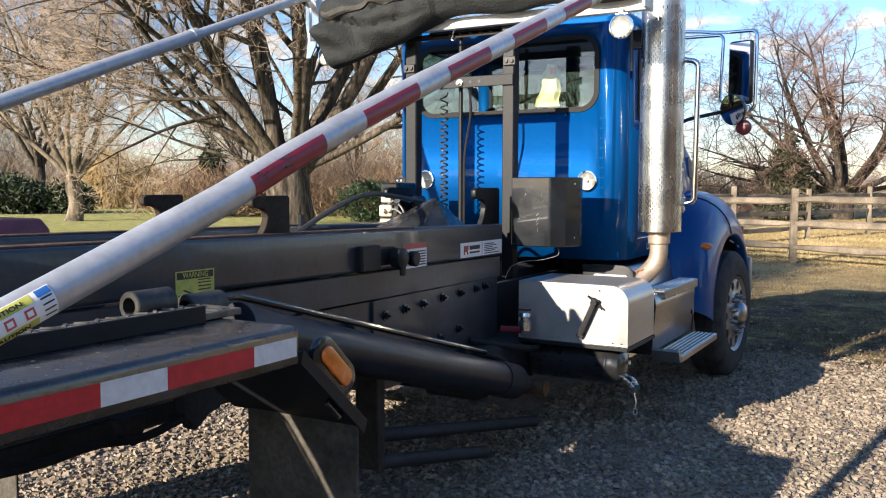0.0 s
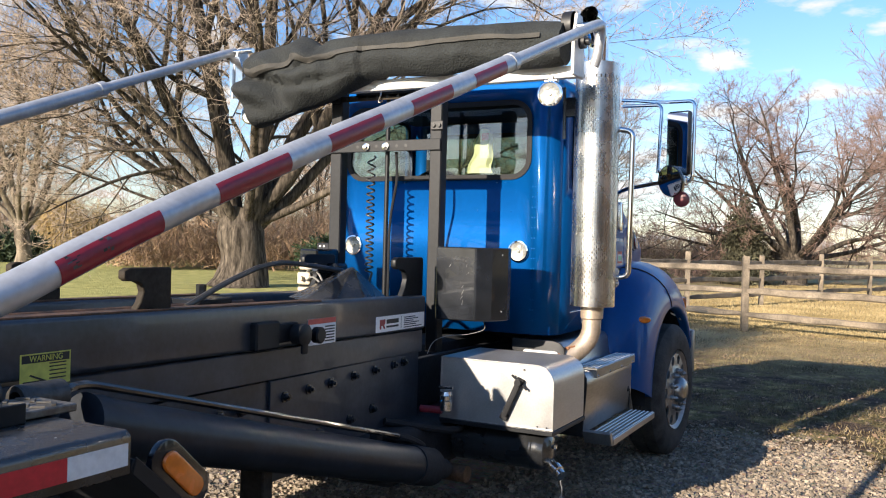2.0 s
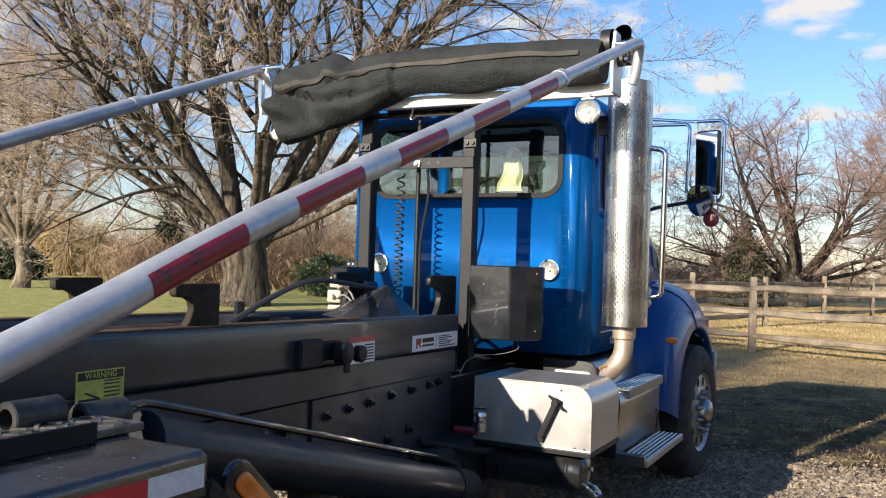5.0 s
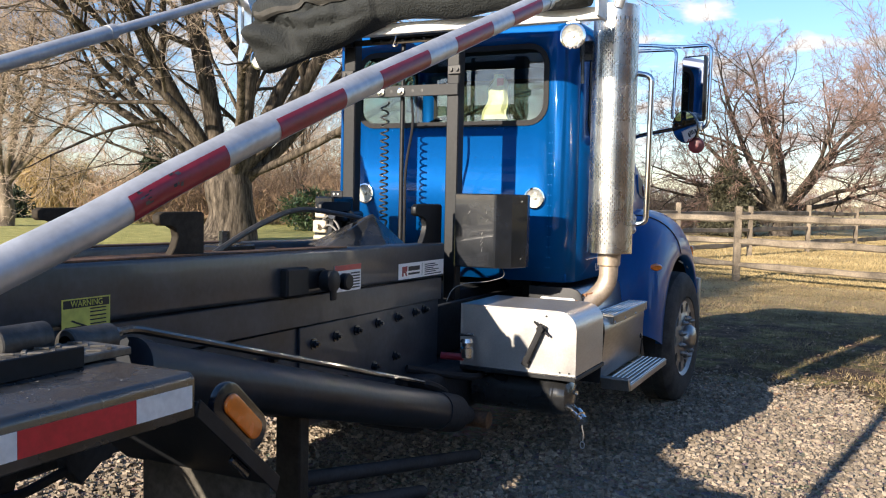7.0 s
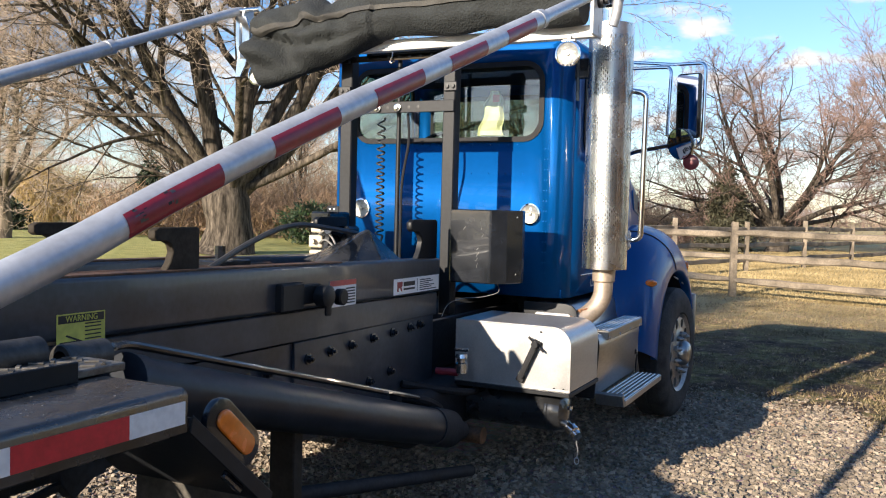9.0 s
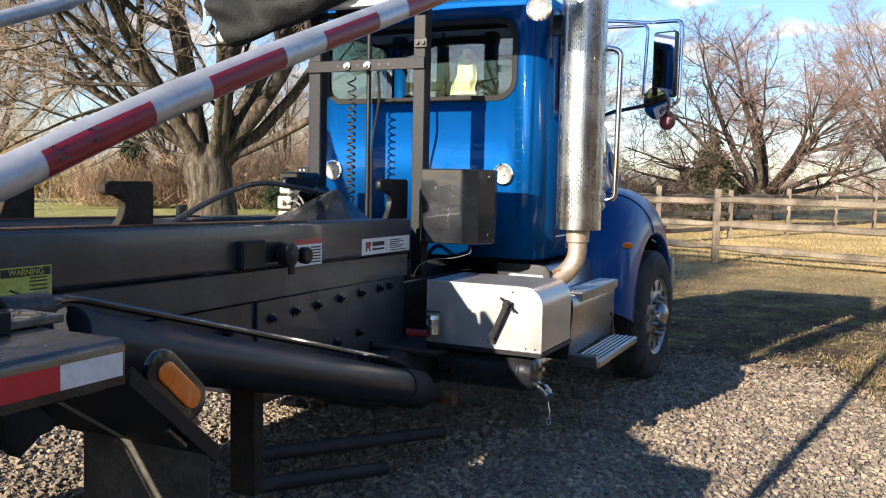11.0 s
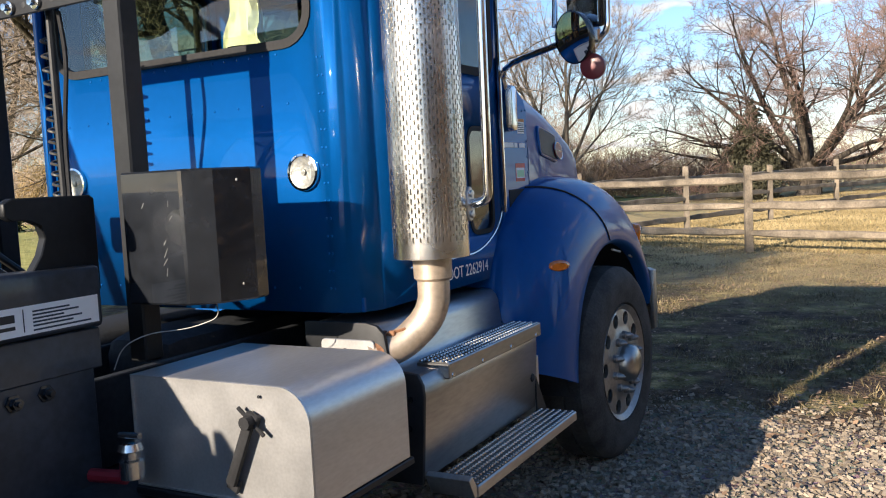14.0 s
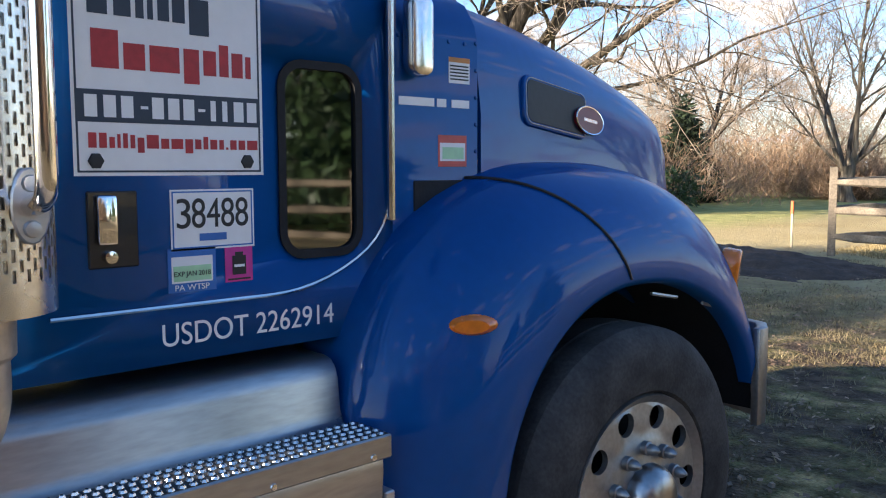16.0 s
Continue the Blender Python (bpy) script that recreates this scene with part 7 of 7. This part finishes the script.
def fence(label, posts, seed, first=True, heights=(1.24, 0.77, 0.33)):
    ob = thing("split_rail_fence", (*posts[0], 0), label, "fence", "split-rail fences")
    for i, (x, y) in enumerate(posts):
        if i > 0 or first:
            bm = post_mesh(1.47 + 0.03 * math.sin(i * 3 + seed), seed + i)
            bm.transform(Matrix.Translation((x, y, 0)) @ Matrix.Rotation(radians(22), 4, "Z"))
            part("post", bm, WOOD, ob)
    for i, (p, q) in enumerate(zip(posts, posts[1:])):
        for j, z in enumerate(heights):
            part("rail", rail_mesh((*p, z + 0.02 * math.sin(i * 5 + j * 2)), (*q, z + 0.02 * math.cos(i * 3 + j)), seed * 100 + i * 10 + j), WOOD, ob)
    return ob


E_POST = (-5.95, 19.4)
fence("weathered three-rail wooden fence beside the drive", [(0.86, 16.66), (-2.47, 18.0), E_POST], 3)
fence("weathered three-rail wooden fence running across the field", [E_POST] + [(-4.58 + 1.32 * k, 22.8 + 3.72 * k) for k in range(9)], 5, False)
fence("weathered fence past the gate", [(4.6, 15.1), (8.0, 13.7), (11.4, 12.3)], 7)
# gate hung on its post
G0, G1 = Vector((1.0, 16.6, 0)), Vector((4.4, 15.2, 0))
gate = thing("field_gate", tuple(G0), "pale wooden field gate beside the fence", "gate")
for z in (0.28, 0.70, 1.15):
    part("gate_rail", rail_mesh(G0 + Vector((0, 0, z)), G1 + Vector((0, 0, z)), int(z * 100)), WOOD, gate)
for p in (G0 + Vector((0.06, -0.03, 0)), G1 - Vector((0.1, -0.05, 0))):
    bm = B()
    box(bm, (-0.045, -0.03, 0.12), (0.045, 0.03, 1.36), 0.006)
    bm.transform(Matrix.Translation(p) @ Matrix.Rotation(radians(-22), 4, "Z"))
    part("gate_stile", bm, WOOD, gate)
part("gate_brace", rail_mesh(G0 + Vector((0.05, 0, 1.15)), G1 + Vector((-0.2, 0, 0.3)), 9), WOOD, gate)
bm = B()
box(bm, (0.93, 16.55, 0.30), (1.05, 16.65, 0.34), 0.004)
box(bm, (0.93, 16.55, 1.10), (1.05, 16.65, 1.14), 0.004)
part("gate_hinge", bm, BLACK, gate)

# marker stake and mulch bed
bm = B()
box(bm, (-7.14, 20.46, -0.1), (-7.10, 20.49, 0.62), 0.004)
stake = thing("survey_stake", (-7.12, 20.475, 0), "thin wooden survey stake with orange top", "stake")
part("stake_shaft", bm, STAKE, stake)
bm = B()
box(bm, (-7.145, 20.455, 0.62), (-7.095, 20.495, 0.86), 0.004)
part("stake_top", bm, FLAME, stake, "orange painted top")
bm = B()
rows = []
for i in range(41):
    t = i / 40
    row = []
    for k in range(71):
        u = k / 70
        e = math.sin(math.pi * t) * math.sin(math.pi * u)
        row.append((-10.0 + 5.2 * u + 1.1 * t, 18.3 - 1.4 * u * 1.2 + 2.2 * (t - 0.5), -0.04 + 0.26 * e ** 0.6 + 0.05 * noise.noise(Vector((u * 14, t * 8, 0))) + 0.03 * noise.noise(Vector((u * 40, t * 22, 4)))))
    rows.append(row)
loft(bm, rows)
bmesh.ops.recalc_face_normals(bm, faces=bm.faces[:])
mulch = part("mulch_bed", bm, MULCH)
tagged(mulch, "low mound of dark brown mulch near the fence", "mulch bed")

# distant shed and bin
SHED = Vector((-1.3, -1.6, 0))
shed = thing("shed", (-58.3, 51.4, 0), "low pale shed with green metal roof", "shed")
bm = B()
box(bm, (-58.7, 52, 0), (-56.3, 54, 1.05), 0.03)
bm.transform(Matrix.Translation(SHED))
part("wall", bm, SIDING, shed)
bm = B()
prism(bm, [(-59.1, 1.02), (-55.9, 1.02), (-57.5, 1.95)], "y", 51.6, 54.4, 0.02)
bm.transform(Matrix.Translation((-57.5, 53, 0)) @ Matrix.Rotation(radians(50), 4, "Z") @ Matrix.Translation((57.5, -53, 0)))
bm.transform(Matrix.Translation(SHED))
part("roof", bm, ROOFGREEN, shed)
bm = B()
box(bm, (-56.3, 52.6, 0.0), (-56.26, 53.2, 0.9), 0.01)
bm.transform(Matrix.Translation(SHED))
part("door", bm, WHITE, shed)
bm = B()
pts = [(-9.6, 0.02), (-8.55, 0.02), (-8.4, 1.02), (-8.55, 1.14), (-9.6, 1.14)]
prism(bm, pts, "y", 4.6, 6.0, 0.05, 3)
bin_ob = part("metal_bin", bm, MAROON)
tagged(bin_ob, "faded maroon metal bin standing past the truck", "bin")


# ---- gravel, grass and leaves ----
def scatter_stones(count, seed):
    rnd = np.random.RandomState(seed)
    cube = np.array([(x, y, z) for z in (-1, 1) for y in (-1, 1) for x in (-1, 1)], float)
    quad = np.array([(4, 5, 7, 6), (0, 1, 5, 4), (2, 6, 7, 3), (0, 4, 6, 2), (1, 3, 7, 5)])
    V, F = [], []
    n = 0
    while n < count:
        x = rnd.uniform(-5.6, 1.7)
        y = rnd.uniform(0.8, 9.4)
        if rnd.rand() > min(1.0, (y - 0.8) / 1.6) * min(1.0, (x + 5.6) / 1.2) * min(1.0, (1.7 - x) / 0.7):
            continue
        e = gravel_edge(x) + rnd.normal() * 0.28
        if y > e:
            continue
        if x < -2.3 and y > 5.2:
            continue
        size = 0.0047 + 0.011 * rnd.rand() ** 2.5
        c = cube * (1 + rnd.uniform(-0.38, 0.38, (8, 3))) * size * np.array((1.0, rnd.uniform(0.55, 1.0), rnd.uniform(0.4, 0.8)))
        a, b = rnd.uniform(0, 6.28), rnd.uniform(-1.1, 1.1)
        R = np.array(((math.cos(a), -math.sin(a), 0), (math.sin(a), math.cos(a), 0), (0, 0, 1)))
        T = np.array(((1, 0, 0), (0, math.cos(b), -math.sin(b)), (0, math.sin(b), math.cos(b))))
        V.append(c @ T.T @ R.T + np.array((x, y, size * 0.35)))
        F.append(quad + 8 * n)
        n += 1
    me = bpy.data.meshes.new("gravel")
    me.from_pydata(np.concatenate(V).tolist(), [], np.concatenate(F).tolist())
    me.materials.append(STONE)
    return tagged(new("gravel", me), "loose grey-brown crushed stone of the drive", "gravel", kind="stuff")


scatter_stones(64000, 21)


def scatter_grass(count, seed):
    rnd = np.random.RandomState(seed)
    x = rnd.uniform(-7.0, 5.0, count * 2)
    y = 6.0 + 13.0 * rnd.rand(count * 2) ** 1.3
    edge = np.minimum(7.4 - 2.6 * x, 7.9) + 0.1 + rnd.normal(size=count * 2) * 0.3
    patch = np.array([noise.noise(Vector((a * 0.9, b * 0.9, 3.0))) + 0.5 * noise.noise(Vector((a * 2.7, b * 2.7, 8.0))) for a, b in zip(x, y)])
    keep = (y > edge) & (patch > 0.06 + 0.22 * rnd.normal(size=count * 2))
    x, y = x[keep][:count], y[keep][:count]
    n = len(x)
    h = rnd.uniform(0.012, 0.05, n)
    a = rnd.uniform(0, 6.28, n)
    w = rnd.uniform(0.0025, 0.006, n)
    lx, ly = rnd.normal(size=n) * 0.6 * h, rnd.normal(size=n) * 0.6 * h
    V = np.zeros((n, 3, 3))
    V[:, 0] = np.stack((x - w * np.cos(a), y - w * np.sin(a), 0 * x - 0.003), 1)
    V[:, 1] = np.stack((x + w * np.cos(a), y + w * np.sin(a), 0 * x - 0.003), 1)
    V[:, 2] = np.stack((x + lx, y + ly, h), 1)
    me = bpy.data.meshes.new("grass")
    me.from_pydata(V.reshape(-1, 3).tolist(), [], np.arange(3 * n).reshape(-1, 3).tolist())
    me.materials.append(GRASS)
    return tagged(new("grass", me), "short patchy dormant grass", "grass", kind="stuff")


scatter_grass(140000, 31)


def field_grass(count, seed):
    """Longer dry grass past the fence."""
    rnd = np.random.RandomState(seed)
    y = 17.5 + 30.0 * rnd.rand(count) ** 1.5
    x = -6.5 + (y - 17.5) * 0.05 + rnd.rand(count) * (9.0 + 0.45 * (y - 17.5))
    keep = y > 18.2 - 0.42 * (x + 2.6) + 0.6 * rnd.rand(count)
    x, y = x[keep], y[keep]
    n = len(x)
    h = rnd.uniform(0.02, 0.07, n)
    a = rnd.normal(size=n) * 0.6
    w = rnd.uniform(0.005, 0.014, n)
    V = np.zeros((n, 3, 3))
    V[:, 0] = np.stack((x - w * np.cos(a), y - w * np.sin(a), 0 * x - 0.003), 1)
    V[:, 1] = np.stack((x + w * np.cos(a), y + w * np.sin(a), 0 * x - 0.003), 1)
    V[:, 2] = np.stack((x + rnd.normal(size=n) * 0.5 * h, y + rnd.normal(size=n) * 0.4 * h, h), 1)
    me = bpy.data.meshes.new("field_grass")
    me.from_pydata(V.reshape(-1, 3).tolist(), [], np.arange(3 * n).reshape(-1, 3).tolist())
    me.materials.append(FIELDGRASS)
    return tagged(new("field_grass", me), "golden dry grass of the field past the fence", "grass", kind="stuff")


field_grass(110000, 33)


def scatter_leaves(count, seed):
    rnd = np.random.RandomState(seed)
    V, F = [], []
    while len(F) < count:
        x, y = rnd.uniform(-7.0, 5.0), 6.0 + 14.0 * rnd.rand() ** 1.3
        if y < gravel_edge(x) - 1.5 * rnd.rand():
            continue
        s, a = rnd.uniform(0.010, 0.026), rnd.uniform(0, 6.28)
        u = np.array((math.cos(a), math.sin(a), rnd.uniform(-0.4, 0.4))) * s
        v = np.array((-math.sin(a), math.cos(a), rnd.uniform(-0.4, 0.4))) * s * 0.6
        c = np.array((x, y, 0.016 + 0.015 * rnd.rand()))
        b = len(V)
        V += [tuple(c - u), tuple(c + v), tuple(c + u * 1.1), tuple(c - v)]
        F.append((b, b + 1, b + 2, b + 3))
    me = bpy.data.meshes.new("fallen_leaves")
    me.from_pydata(V, [], F)
    me.materials.append(LEAF)
    return tagged(new("fallen_leaves", me), "scattered dry brown leaves on the ground", "leaves", kind="stuff")


scatter_leaves(16000, 41)


def scatter_debris(count, seed):
    rnd = np.random.RandomState(seed)
    V, F = [], []
    for i in range(count):
        x, y = CX + rnd.uniform(0.82, 1.04), 1.78 - 2.2 * rnd.rand()
        s, a = 0.0012 + 0.005 * rnd.rand() ** 3, rnd.uniform(0, 6.28)
        u = np.array((math.cos(a), math.sin(a), 0.12)) * s
        v = np.array((-math.sin(a), math.cos(a), 0.2)) * s * rnd.uniform(0.2, 0.6)
        c = np.array((x, y, 1.1265))
        b = len(V)
        V += [tuple(c - u), tuple(c + v), tuple(c + u), tuple(c - v)]
        F.append((b, b + 1, b + 2, b + 3))
    me = bpy.data.meshes.new("deck_debris")
    me.from_pydata(V, [], F)
    me.materials.append(SCUFF)
    return tagged(new("deck_debris", me), "dry grass bits and dust on the black deck", "debris", kind="stuff")


scatter_debris(320, 51)
